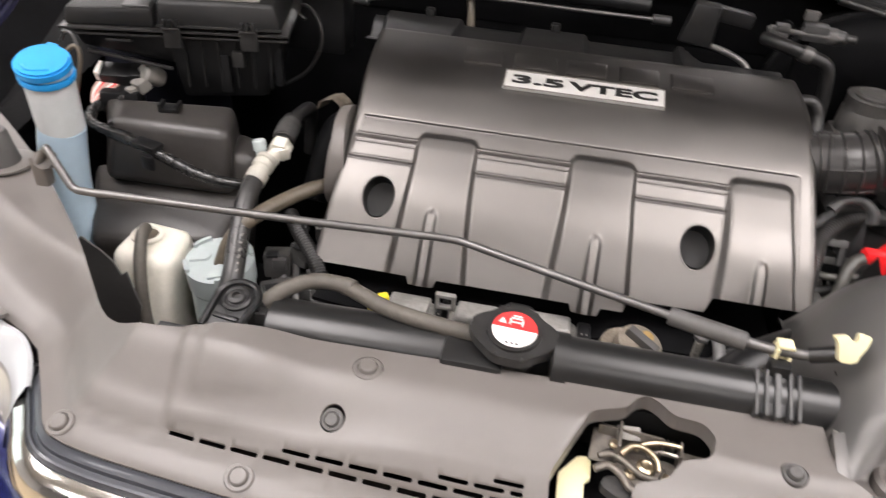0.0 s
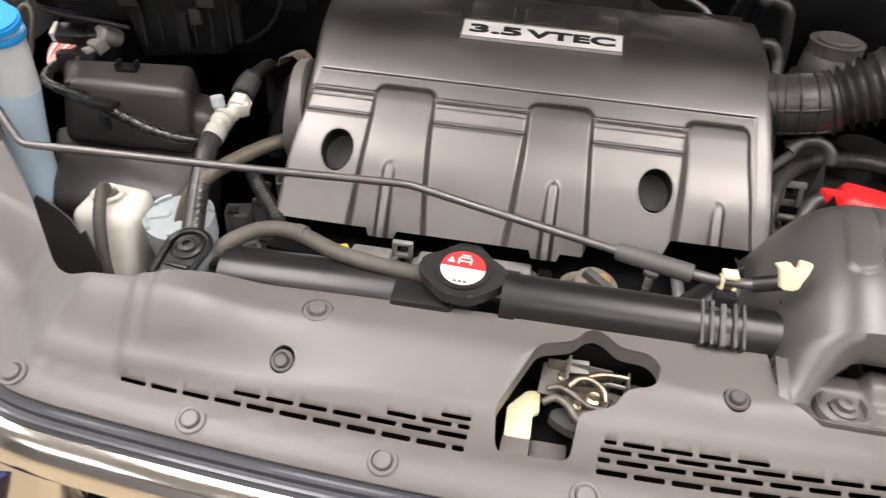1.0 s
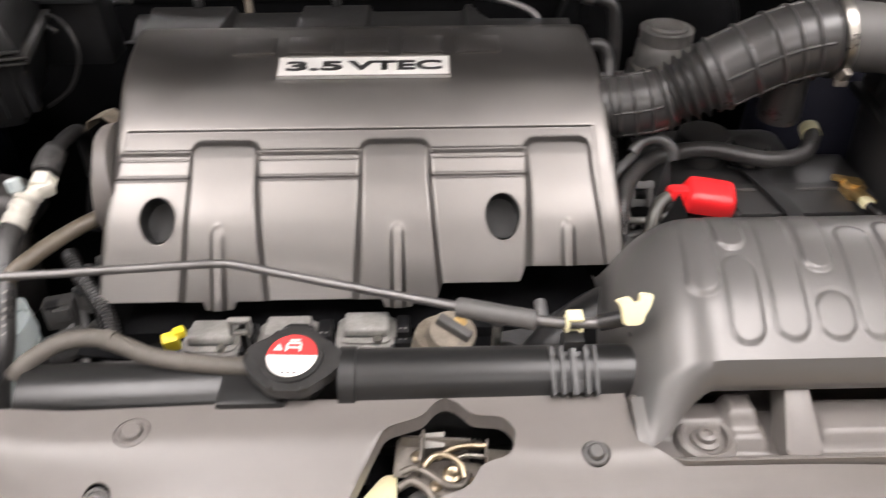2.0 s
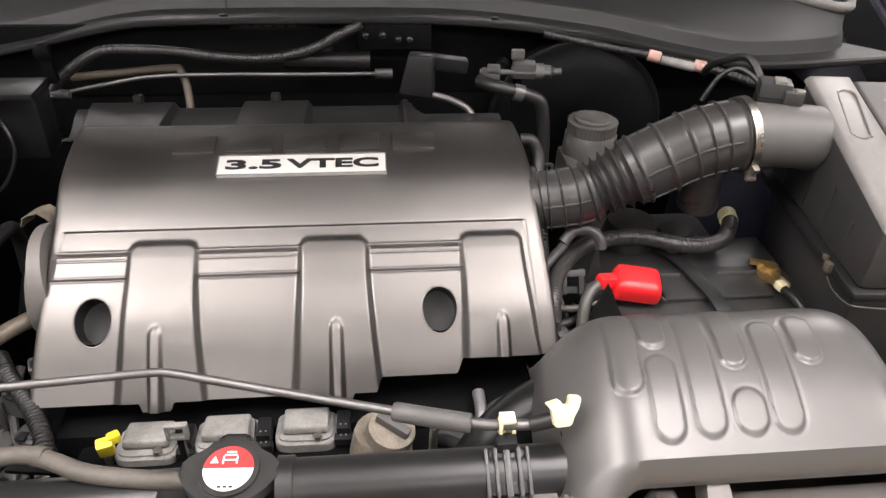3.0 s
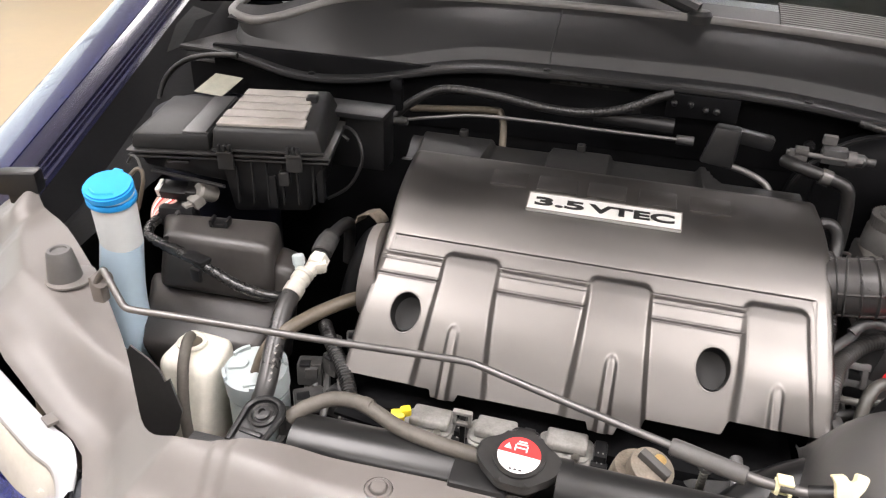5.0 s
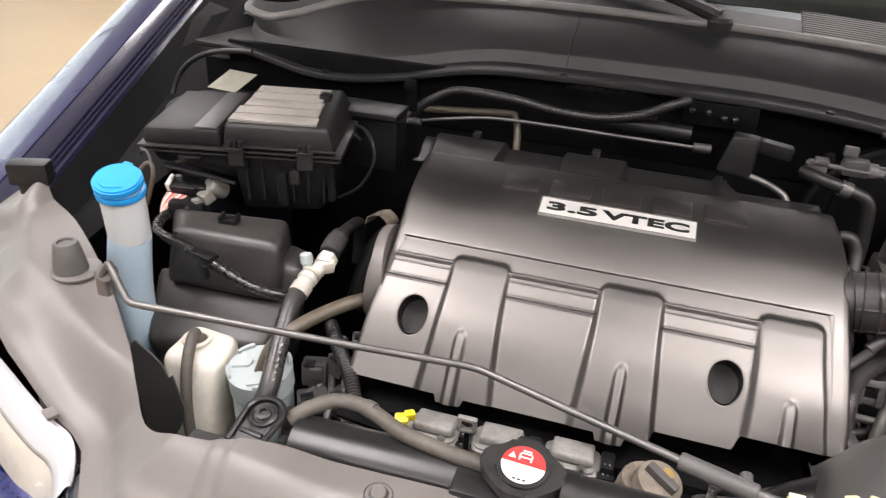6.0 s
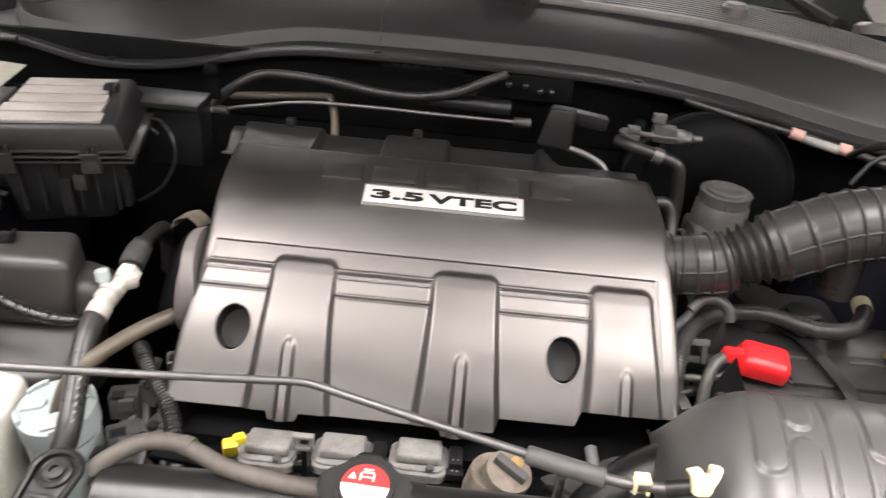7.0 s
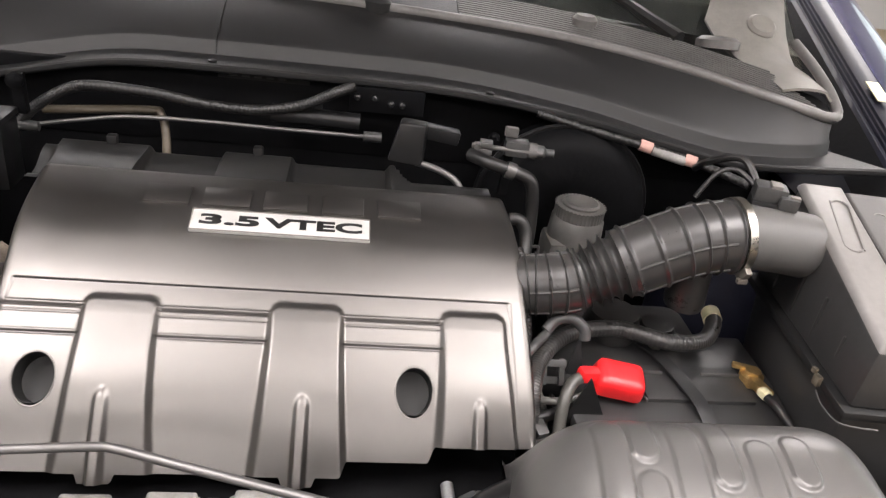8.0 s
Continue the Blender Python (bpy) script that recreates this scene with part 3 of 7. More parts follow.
part("top_tank", join(sweep([(0.085, 0.392, 1.036), (0.345, 0.394, 1.034)], 0.0215, 24, 6), sweep([(-0.155, 0.400, 1.006), (0.03, 0.400, 1.012)], 0.029, 32, 6),
                      box((0.10, 0.394, 0.995), (0.50, 0.04, 0.04), 0.004)), M_TANK, radiator)
part("collar", lathe([(0.0235, -0.006), (0.0235, 0.006)], (0.088, 0.392, 1.036), 24, 0, 90, 0), M_TANK, radiator)
part("neck_block", box((0.02, 0.388, 1.026), (0.05, 0.045, 0.03), 0.004), M_TANK, radiator)
part("filler_neck", lathe([(0.021, 0), (0.021, 0.02), (0.018, 0.022)], (0.048, 0.394, 1.028), 24), M_TANK, radiator)
part("core", box((0.08, 0.392, 0.77), (0.70, 0.03, 0.43), 0.002), M_FIN, radiator, "dark finned radiator core")

CAPM = pose(0.0495, 0.393, 1.0495, 8, 0, -3)
wing = rounded([(-0.0375, 0.0015), (-0.031, 0.0115), (-0.0185, 0.0185), (-0.0125, 0.0285), (0.0125, 0.0285), (0.0185, 0.0185), (0.031, 0.0115), (0.0375, 0.0015),
                (0.030, -0.0125), (0.0115, -0.0275), (-0.0115, -0.0275), (-0.030, -0.0125)], 0.0055, 4)
capb = prism(wing, 0, 0.010, 0.004, CAPM, 3)
cap = part("cap", join(capb, prism([(0.0215 * math.cos(math.pi * k / 24), 0.0215 * math.sin(math.pi * k / 24)) for k in range(48)], 0.009, 0.0125, 0.0015, CAPM)), M_CASE, radiator, "black two-winged pressure cap with a warning label")
part("rear_tab", prism(rounded([(-0.014, 0.02), (-0.011, 0.032), (0.011, 0.032), (0.014, 0.02)], 0.004), 0.0, 0.008, 0.002, CAPM), M_BLACK, radiator)
half = [(0.0178 * math.cos(math.pi * k / 24), 0.0178 * math.sin(math.pi * k / 24)) for k in range(25)]
part("warning_label", prism([(x, -y) for x, y in half[::-1]], 0.0125, 0.0131, 0, CAPM), M_LABEL_WHITE, cap, "round white label")
part("label_top", prism(half, 0.0125, 0.0131, 0, CAPM), M_LABEL_RED, cap, "red upper half of the label")
for bx, by, bw, bh in ((0.0005, 0.0105, 0.009, 0.0012), (0.0005, 0.0065, 0.0085, 0.001), (-0.0045, 0.0065, 0.0012, 0.006), (0.0052, 0.0065, 0.0012, 0.006),
                       (0.0005, 0.0130, 0.007, 0.001)):
    b = box((bx, by, 0.0134), (bw, bh, 0.0006), 0)
    b.transform(CAPM)
    part("print_bar", b, M_LABEL_WHITE, cap)
part("warning_mark", prism([(-0.0135, 0.004), (-0.0075, 0.004), (-0.0105, 0.0095)], 0.0131, 0.0137, 0, CAPM), M_LABEL_WHITE, cap)
for bx in (-0.004, 0.0, 0.004):
    b = box((bx, -0.0148, 0.0134), (0.0025, 0.0014, 0.0006), 0)
    b.transform(CAPM)
    part("print_bar", b, M_INK, cap)

# ---- radiator mounts ----
mount = thing("radiator_mount", (-0.185, 0.39, 1.03), "black steel radiator mount with a rubber bush", "radiator mount")
MM = pose(-0.183, 0.386, 1.040, 14, 0, -8) @ Matrix.Scale(0.76, 4)
arch = [(-0.020, -0.036), (-0.023, 0.0)] + [(0.024 * math.cos(math.pi - math.pi * k / 12), 0.008 + 0.022 * math.sin(math.pi * k / 12)) for k in range(13)] + [(0.023, 0.0), (0.020, -0.036)]
part("plate", prism(arch, -0.004, 0.0, 0.001, MM), M_BLACK, mount)
rim = sweep([MM @ V(x, y, 0.002) for x, y in arch], 0.003, 8, 3)
part("rim", rim, M_BLACK, mount)
part("bush", join(*[(lambda b: (b.transform(MM), b)[1])(b) for b in (
    lathe([(0.017, 0), (0.017, 0.003), (0.014, 0.005), (0.0115, 0.003), (0.009, 0.003)], (0, 0.008, 0), 24),
    lathe([(0.0095, 0.002), (0.0095, 0.006), (0.007, 0.0075), (0.0045, 0.0075), (0.004, 0.004), (0, 0.004)], (0, 0.008, 0), 20))]), M_RUBBER, mount)
part("front_lip", join(*[(lambda b: (b.transform(MM), b)[1])(b) for b in (box((0, -0.034, -0.003), (0.044, 0.008, 0.012), 0.003), box((0, -0.018, 0.001), (0.03, 0.006, 0.004), 0.0015))]), M_BLACK, mount)

mount2 = thing("radiator_mount", (0.25, 0.38, 1.03), "ribbed black radiator mount holding a cream clip", "radiator mount")
part("bracket", box((0.250, 0.390, 1.038), (0.031, 0.034, 0.030), 0.004, 0, 30), M_BLACK, mount2)
pieces("rib", [box((x, 0.388, 1.040), (w, 0.036, h - 0.003), 0.0012, 0, 30) for x, w, h in ((0.2350, 0.0028, 0.033), (0.2418, 0.0030, 0.036), (0.2502, 0.0050, 0.034), (0.2590, 0.0030, 0.036), (0.2660, 0.0028, 0.033))], M_VALVE, mount2)
part("post", box((0.251, 0.400, 1.052), (0.016, 0.012, 0.03), 0.002), M_BLACK, mount2)
part("hook", join(box((0.2525, 0.409, 1.0625), (0.0115, 0.012, 0.005), 0.001), box((0.2475, 0.409, 1.069), (0.003, 0.011, 0.014), 0.001), box((0.2575, 0.409, 1.066), (0.003, 0.011, 0.008), 0.001),
                  box((0.2525, 0.409, 1.0785), (0.012, 0.011, 0.003), 0.001)), M_CREAM, mount2, "cream plastic clip")

# ---- prop rod, stowed across the front ----
rod = thing("prop_rod", (0, 0.47, 1.06), "thin grey steel bonnet prop rod lying stowed across the radiator", "prop rod")
part("rod", join(sweep([(-0.398, 0.462, 1.095), (-0.385, 0.461, 1.114), (-0.379, 0.458, 1.113), (-0.362, 0.448, 1.098), (-0.352, 0.4435, 1.0895), (-0.338, 0.4435, 1.0880),
                        (-0.30, 0.4485, 1.086), (-0.16, 0.4655, 1.0785), (-0.05, 0.480, 1.0735), (-0.02, 0.4835, 1.072), (-0.005, 0.4815, 1.0718),
                        (0.03, 0.471, 1.0715), (0.10, 0.4495, 1.0715), (0.20, 0.419, 1.072)], 0.0036, 12, 6),
                 sweep([(0.20, 0.419, 1.072), (0.235, 0.411, 1.071), (0.252, 0.409, 1.0715), (0.27, 0.405, 1.075), (0.288, 0.401, 1.084)], 0.0042, 12, 6)), M_STEEL, rod)
part("sleeve", sweep([(0.168, 0.4285, 1.0716), (0.205, 0.4175, 1.072), (0.226, 0.412, 1.0717)], lambda t: 0.0076 if 0.04 < t < 0.96 else 0.0066, 16, 10), M_BUMP, rod, "grey rubber sleeve")
part("end_sleeve", sweep([(0.270, 0.405, 1.075), (0.289, 0.4005, 1.085)], 0.0062, 14, 4), M_RUBBER, rod)
part("flag_clip", join(prism(rounded([(-0.011, -0.012), (-0.013, 0.006), (-0.018, 0.012), (-0.004, 0.014), (-0.001, 0.007), (0.004, 0.007), (0.006, 0.016), (0.018, 0.013), (0.014, 0.002), (0.008, -0.006), (0.006, -0.013)], 0.003),
                             -0.003, 0.003, 0.0012, pose(0.291, 0.398, 1.093, 62, 0, 10) @ Matrix.Scale(0.78, 4)), box((0.291, 0.399, 1.086), (0.010, 0.009, 0.010), 0.002)), M_CREAM, rod, "cream plastic holding clip")
part("pivot", join(lathe([(0.009, -0.005), (0.009, 0.005)], (-0.392, 0.466, 1.100), 14, 60, 20, 0), box((-0.402, 0.47, 1.085), (0.014, 0.012, 0.03), 0.003)), M_SHROUD, rod)

# ---- engine cover ----
PROFILE = spline([(0.550, 0.918), (0.575, 0.952), (0.600, 0.985), (0.624, 1.013), (0.660, 1.0440), (0.695, 1.0715), (0.722, 1.0885), (0.750, 1.1025), (0.785, 1.1125), (0.820, 1.1185), (0.852, 1.1220)])
LEFT = spline([(0.55, -0.181), (0.60, -0.172), (0.65, -0.1655), (0.70, -0.1625), (0.75, -0.166), (0.80, -0.169), (0.86, -0.172)])
RIGHT = spline([(0.55, 0.341), (0.60, 0.338), (0.65, 0.335), (0.70, 0.331), (0.75, 0.3295), (0.80, 0.3275), (0.86, 0.323)])
STRAPS = ((-0.093, -0.022, -0.103, -0.011), (0.078, 0.152, 0.069, 0.163), (0.247, 0.316, 0.241, 0.333))
RIBS = (-0.0595, 0.1170, 0.2865)
HOLES = ((-0.1225, 0.6250), (0.2230, 0.6245))


def strap_height(x, y):
    """How far (x, y) lies up the side of a strap: 0 beside it, 1 on it."""
    out = 0.0
    for a, b, c, d in STRAPS:
        t = max(0.0, (0.688 - y) / (0.688 - 0.575))
        lo, hi = a + (c - a) * t * t, b + (d - b) * t * t
        r, mid = 0.012, 0.5 * (lo + hi)
        qx, qy = abs(x - mid) - (0.5 * (hi - lo) - r), (y - 0.6885) + r
        away = math.hypot(max(qx, 0.0), max(qy, 0.0)) + min(max(qx, qy), 0.0) - r
        e = 0.0064 if qy > qx else (0.0056 + 0.0060 * t if x < mid else 0.0052 + 0.0020 * t)
        out = max(out, 1 - step(-e, 0.0012, away))
    return out


def cover_relief(x, y):
    on = strap_height(x, y)
    lo, hi = LEFT(y) + 0.0045 - 0.06 * max(0.0, 0.698 - y), RIGHT(y) - 0.0125
    # the front panel starts in a sharp step under the upper shell and swells out again below it
    fall = max(0.0, min(1.0, (y - 0.672) / 0.0255))
    d = -0.0020 * fall ** 1.15 * (1 - step(0.6968, 0.6986, y)) * (step(lo - 0.0012, lo, x) if y > 0.655 else 1.0) * (1 - step(hi - 0.002, hi + 0.004, x))
    d -= 0.0006 * (1 - step(0.685, 0.6975, y)) * max(0.0, 1 - abs(x - hi) / 0.0014)
    d += (0.0024 + 0.0078 * math.sin(math.pi * max(0.0, min(1.0, (0.689 - y) / 0.150)))) * on
    if on < 0.5:
        side = step(lo - 0.004, lo - 0.003, x) * (1 - step(hi - 0.006, hi - 0.004, x))
        d += side * 0.75 * (0.0011 * math.exp(-((y - 0.6792) / 0.0010) ** 2) - 0.0014 * math.exp(-((y - 0.6768) / 0.0009) ** 2)
                     - 0.0012 * math.exp(-((y - 0.6722) / 0.0008) ** 2)
                     + 0.0010 * math.exp(-((y - 0.6582) / 0.0010) ** 2) - 0.0015 * math.exp(-((y - 0.6560) / 0.0010) ** 2))
        if 0.657 < y < 0.680 and x < 0:
            d -= 0.0012 * max(0.0, 1 - abs(x - lo + 0.003) / 0.0011)
    for cx in RIBS:
        t = max(0.0, (0.622 - y) / 0.05)
        w = 0.0072 + 0.0010 * t
        top = math.hypot((x - cx), max(0, y - 0.613)) if y > 0.613 else abs(x - cx)
        d += (0.0026 + 0.0062 * min(1.0, t)) * (1 - step(w - 0.0042 - 0.001 * t, w + 0.0006, top))
    return d


def cover_bottom(x):
    y = 0.5735 + 0.0085 * step(0.155, 0.162, x) + 0.0095 * step(0.238, 0.246, x)
    for cx in RIBS[:2]:
        y -= 0.005 * (1 - step(0.013, 0.017, abs(x - cx)))
    return y


def cover_point(x, y, lift=0.0):
    z = PROFILE(y)
    s = (PROFILE(y + 0.002) - PROFILE(y - 0.002)) / 0.004
    n = V(0, -s, 1).normalized()
    return V(x, y, z) + n * (cover_relief(x, y) + lift)


def cover_shell():
    bm = bmesh.new()
    ys = [0.560 + 0.0035 * i for i in range(12)] + [0.602 + 0.0017 * i for i in range(33)] + [0.6545 + 0.0007 * i for i in range(40)] + [0.6830 + 0.0013 * i for i in range(10)] + [0.6962, 0.6968, 0.6972, 0.6976, 0.6981, 0.6986] + [0.700 + 0.006 * i for i in range(26)]
    ys = sorted({round(y, 5) for y in ys})
    us = [i / 420 for i in range(421)]
    rows = []
    turn = 0.009
    for j, y in enumerate(ys):
        row = []
        for side in (0,):
            for dz in (-0.055, -0.030, -turn):
                yy = max(y, cover_bottom(LEFT(y)) + 0.0)
                row.append(V(LEFT(yy) - turn - 0.004 * (dz < -turn), yy, PROFILE(yy) + dz))
            for a in (30, 60):
                yy = max(y, cover_bottom(LEFT(y)))
                row.append(V(LEFT(yy) - turn + turn * (1 - math.cos(radians(a))), yy, PROFILE(yy) - turn * (1 - math.sin(radians(a)))))
        for u in us:
            x = LEFT(y) + (RIGHT(y) - LEFT(y)) * u
            b = cover_bottom(x)
            yy = y if y > 0.61 else b + (y - 0.560) * (0.61 - b) / (0.61 - 0.560)
            row.append(cover_point(x, yy))
        yy = max(y, cover_bottom(RIGHT(y)))
        for a in (60, 30):
            row.append(V(RIGHT(yy) + turn - turn * (1 - math.cos(radians(a))), yy, PROFILE(yy) - turn * (1 - math.sin(radians(a)))))
        for dz in (-turn, -0.030, -0.055):
            row.append(V(RIGHT(yy) + turn + 0.004 * (dz < -turn), yy, PROFILE(yy) + dz))
        rows.append(row)
    lip = [p + V(0, 0.004, -0.002) for p in rows[0]]
    lip2 = [p + V(0, 0.022, 0.010) for p in rows[0]]
    back = [p + V(0, 0.006, -0.004) for p in rows[-1]]
    back2 = [p + V(0, 0.008, -0.03) for p in rows[-1]]
    rows = [lip2, lip] + rows + [back, back2]
    g = [[bm.verts.new(p) for p in r] for r in rows]
    def hole_at(p):
        """How far p lies from the nearest bolt hole: 1 on its rim."""
        if abs(p.z - PROFILE(p.y)) > 0.012:
            return 9.0, None
        return min((math.hypot((p.x - hx) / 0.0180, (p.y - hy) / 0.0168), (hx, hy)) for hx, hy in HOLES)

    for a, b in zip(g, g[1:]):
        for i in range(len(a) - 1):
            q = (a[i], a[i + 1], b[i + 1], b[i])
            if hole_at(sum((v.co for v in q), V(0, 0, 0)) / 4)[0] > 0.98:
                bm.faces.new(q)
    for v in [v for v in bm.verts if not v.link_faces]:
        bm.verts.remove(v)
    for v in bm.verts:
        if any(len(e.link_faces) == 1 for e in v.link_edges):
            q, h = hole_at(v.co)
            if q < 1.4:
                v.co = cover_point(h[0] + (v.co.x - h[0]) / q, h[1] + (v.co.y - h[1]) / q)
    return bm


cover = thing("engine_cover", (0.08, 0.75, 0.95), "satin graphite plastic engine cover with raised straps and a silver badge", "engine cover")
shell = part("shell", cover_shell(), M_COVER, cover, smooth=55)
for hx, hy in HOLES:
    c = cover_point(hx, hy, -0.0125)
    s = (PROFILE(hy + 0.002) - PROFILE(hy - 0.002)) / 0.004
    tilt = -math.degrees(math.atan(s))
    well = lathe([(0.0192, 0.0115), (0.0186, 0.011), (0.0178, -0.012), (0.010, -0.014), (0, -0.014)], n=32, closed=False)
    well.transform(pose(*c, -tilt, 0, 0) @ Matrix.Diagonal((1.0, 1.22, 1.0, 1)))
    part("bolt_well", well, M_WELL, shell, "dark recessed bolt hole")
    ring = [cover_point(hx + 0.0186 * math.cos(a), hy + 0.0174 * math.sin(a), -0.0008) for a in (2 * math.pi * k / 48 for k in range(49))]
    part("hole_rim", sweep(ring, 0.0012, 8, curved=False, cap=False), M_COVER, shell)


# rear plate with three raised tabs
def rear_plate():
    xs = [-0.20 + 0.0025 * i for i in range(209)]
    ys = [0.846, 0.852, 0.857, 0.860, 0.863, 0.866, 0.875, 0.885, 0.893, 0.897, 0.901, 0.905, 0.915, 0.930, 0.940, 0.944, 0.948, 0.951, 0.953]
    rows = []
    for y in ys:
        row = []
        for x in xs:
            tab = max(step(-0.186, -0.180, x) * (1 - step(-0.092, -0.086, x)), step(-0.008, -0.002, x) * (1 - step(0.078, 0.084, x)), step(0.195, 0.201, x))
            z = 1.1010 + 0.0150 * tab + 0.0065 * (1 - tab) * step(0.868, 0.935, y) + 0.005 * (1 - tab) * (1 - step(0.855, 0.862, y))
            z -= 0.0035 * step(0.87, 0.95, y)
            end = 0.953 - 0.055 * step(0.205, 0.225, x)
            yy = min(y, end)
            z -= 0.03 * step(end - 0.006, end, y)
            row.append(V(x - 0.012 * step(0.86, 0.95, yy) * (x < -0.15), yy, z))
        rows.append(row)
    return sheet(rows)


rear = part("rear_tray", rear_plate(), M_TRAY, cover, "dark rear edge of the cover with raised tabs")
for tx in (-0.135, 0.037):
    part("rear_tab", box((tx, 0.944, 1.117), (0.012, 0.012, 0.012), 0.003), M_TRAY, rear)
part("left_end", sweep([(-0.170, 0.703, 1.014), (-0.185, 0.702, 1.012), (-0.190, 0.702, 1.012)], lambda t: 0.061 - 0.004 * t * t, 40, 6), M_SHROUD, cover, "round grey end of the manifold cover")

# badge with raised letters
BADGE = pose(0.082, 0.7662, 1.1098, 15.2, 0, 0)
badge = part("badge", prism(rounded([(-0.092, -0.0160), (0.092, -0.0160), (0.092, 0.0160), (-0.092, 0.0160)], 0.0015), -0.002, 0.0016, 0.0006, BADGE), M_BADGE, cover, "silver badge lettered 3.5 VTEC in black")
part("badge_border", join(*[(lambda b: (b.transform(BADGE), b)[1])(b) for b in (
    box((0, 0.0153, 0.0018), (0.184, 0.0012, 0.001), 0), box((0, -0.0153, 0.0018), (0.184, 0.0012, 0.001), 0),
    box((0.0914, 0, 0.0018), (0.0012, 0.0295, 0.001), 0), box((-0.0914, 0, 0.0018), (0.0012, 0.0295, 0.001), 0))]), M_PLUG, badge)


def lettering(text, m, width, height, mat, parent, bold=0.0):
    cu = bpy.data.curves.new("lettering", "FONT")
    cu.body, cu.extrude, cu.offset = text, 0.02, bold
    ob = bpy.data.objects.new("lettering", cu)
    me = bpy.data.meshes.new_from_object(ob)
    bpy.data.objects.remove(ob)
    bm = bmesh.new()
    bm.from_mesh(me)
    bpy.data.meshes.remove(me)
    xs, ys = [v.co.x for v in bm.verts], [v.co.y for v in bm.verts]
    for v in bm.verts:
        v.co = V(((v.co.x - min(xs)) / (max(xs) - min(xs)) - 0.5) * width, ((v.co.y - min(ys)) / (max(ys) - min(ys)) - 0.5) * height, v.co.z * 0.02)
    bm.transform(m)
    return part("letters", bm, mat, parent)


lettering("3.5", BADGE @ Matrix.Translation((-0.0530, 0.0004, 0.0022)), 0.060, 0.0150, M_INK, badge, 0.035)
lettering("VTEC", BADGE @ Matrix.Translation((0.0330, 0.0004, 0.0022)), 0.101, 0.0150, M_INK, badge, 0.035)

# the raised mark, as plain blocks
for k in range(5):
    cx = -0.043 + 0.0615 * k
    y0 = 0.806
    p = cover_point(cx + 0.003, y0, 0.0014)
    mark = box((0, 0, 0), ((0.046, 0.050, 0.047, 0.045, 0.048)[k], 0.031, 0.0030), 0.0014)
    mark.transform(pose(*p, 11, 0, 0))
    part("raised_mark", mark, M_COVER, shell)

# small screw that the rod's sleeve passes
screw = thing("cowl_screw", (0.20, 0.436, 1.02), "small threaded steel screw below the prop rod", "screw")
part("shank", corrugated([(0.200, 0.436, 1.018), (0.2005, 0.437, 1.033), (0.201, 0.438, 1.046)], 0.0034, 9, 0.10, 10), M_ZINC, screw)
part("head", lathe([(0.0065, 0), (0.0065, 0.0035), (0.004, 0.005), (0, 0.005)], (0.2012, 0.4385, 1.045), 6), M_BUMP, screw)

# ---- engine below the cover ----
engine = thing("engine", (0.08, 0.72, 0.45), "dark engine block and cylinder head under the cover", "engine")
# engine colour includes the shade below the cover
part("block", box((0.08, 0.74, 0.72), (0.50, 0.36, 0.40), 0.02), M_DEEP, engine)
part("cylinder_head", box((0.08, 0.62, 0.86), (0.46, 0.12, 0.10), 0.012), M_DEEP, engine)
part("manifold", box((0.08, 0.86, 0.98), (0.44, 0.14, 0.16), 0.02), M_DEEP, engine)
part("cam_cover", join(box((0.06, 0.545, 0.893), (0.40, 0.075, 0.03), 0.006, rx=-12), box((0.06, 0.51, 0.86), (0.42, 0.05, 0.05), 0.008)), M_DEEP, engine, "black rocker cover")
for x0 in (-0.16, 0.0, 0.16):
    part("cover_bolt", lathe([(0.006, 0), (0.006, 0.006), (0.0035, 0.006), (0.0035, 0.010), (0, 0.010)], (x0 + 0.045, 0.515, 0.905), 6), M_ZINC, engine)


def ignition_coil(x, y):
    t = thing("ignition_coil", (x, y, 0.905), "weathered grey ignition coil on the rocker cover", "ignition coil", "ignition coils")
    part("foot", prism(rounded([(x - 0.031, y - 0.016), (x - 0.020, y - 0.022), (x + 0.024, y - 0.022), (x + 0.031, y - 0.012), (x + 0.029, y + 0.022), (x - 0.029, y + 0.022)], 0.007), 0.905, 0.921, 0.003, None, 3), M_COIL, t)
    part("rim", prism(rounded([(x - 0.027, y - 0.014), (x - 0.018, y - 0.018), (x + 0.021, y - 0.018), (x + 0.027, y - 0.010), (x + 0.026, y + 0.018), (x - 0.026, y + 0.018)], 0.006), 0.920, 0.9235, 0.001), M_COIL, t)
    part("body", box((x, y + 0.004, 0.9275), (0.045, 0.031, 0.011), 0.004, rx=-8, seg=3), M_COIL, t)
    plug = part("plug", join(box((x + 0.037, y + 0.000, 0.922), (0.014, 0.026, 0.020), 0.003), box((x + 0.037, y - 0.014, 0.918), (0.018, 0.010, 0.010), 0.002)), M_BLACK, t)
    for k in range(4):
        part("pin", box((x + 0.0345 + 0.005 * (k % 2), y - 0.0135 + 0.006 * (k // 2), 0.9235 + 0.0086 * (k // 2)), (0.0016, 0.0016, 0.0012), 0), M_COIL, plug)
    part("bolt", lathe([(0.0045, 0), (0.0045, 0.005), (0, 0.006)], (x + 0.012, y - 0.016, 0.923), 6), M_ZINC, t)


for cx in (-0.068, 0.006, 0.084):
    ignition_coil(cx, 0.548 + 0.05 * (cx + 0.068))
clip = thing("cable_clip", (-0.022, 0.505, 0.955), "small square white cable clip on a stud", "clip")
part("stud", box((-0.022, 0.507, 0.955), (0.006, 0.006, 0.05), 0.001), M_BLACK, clip)
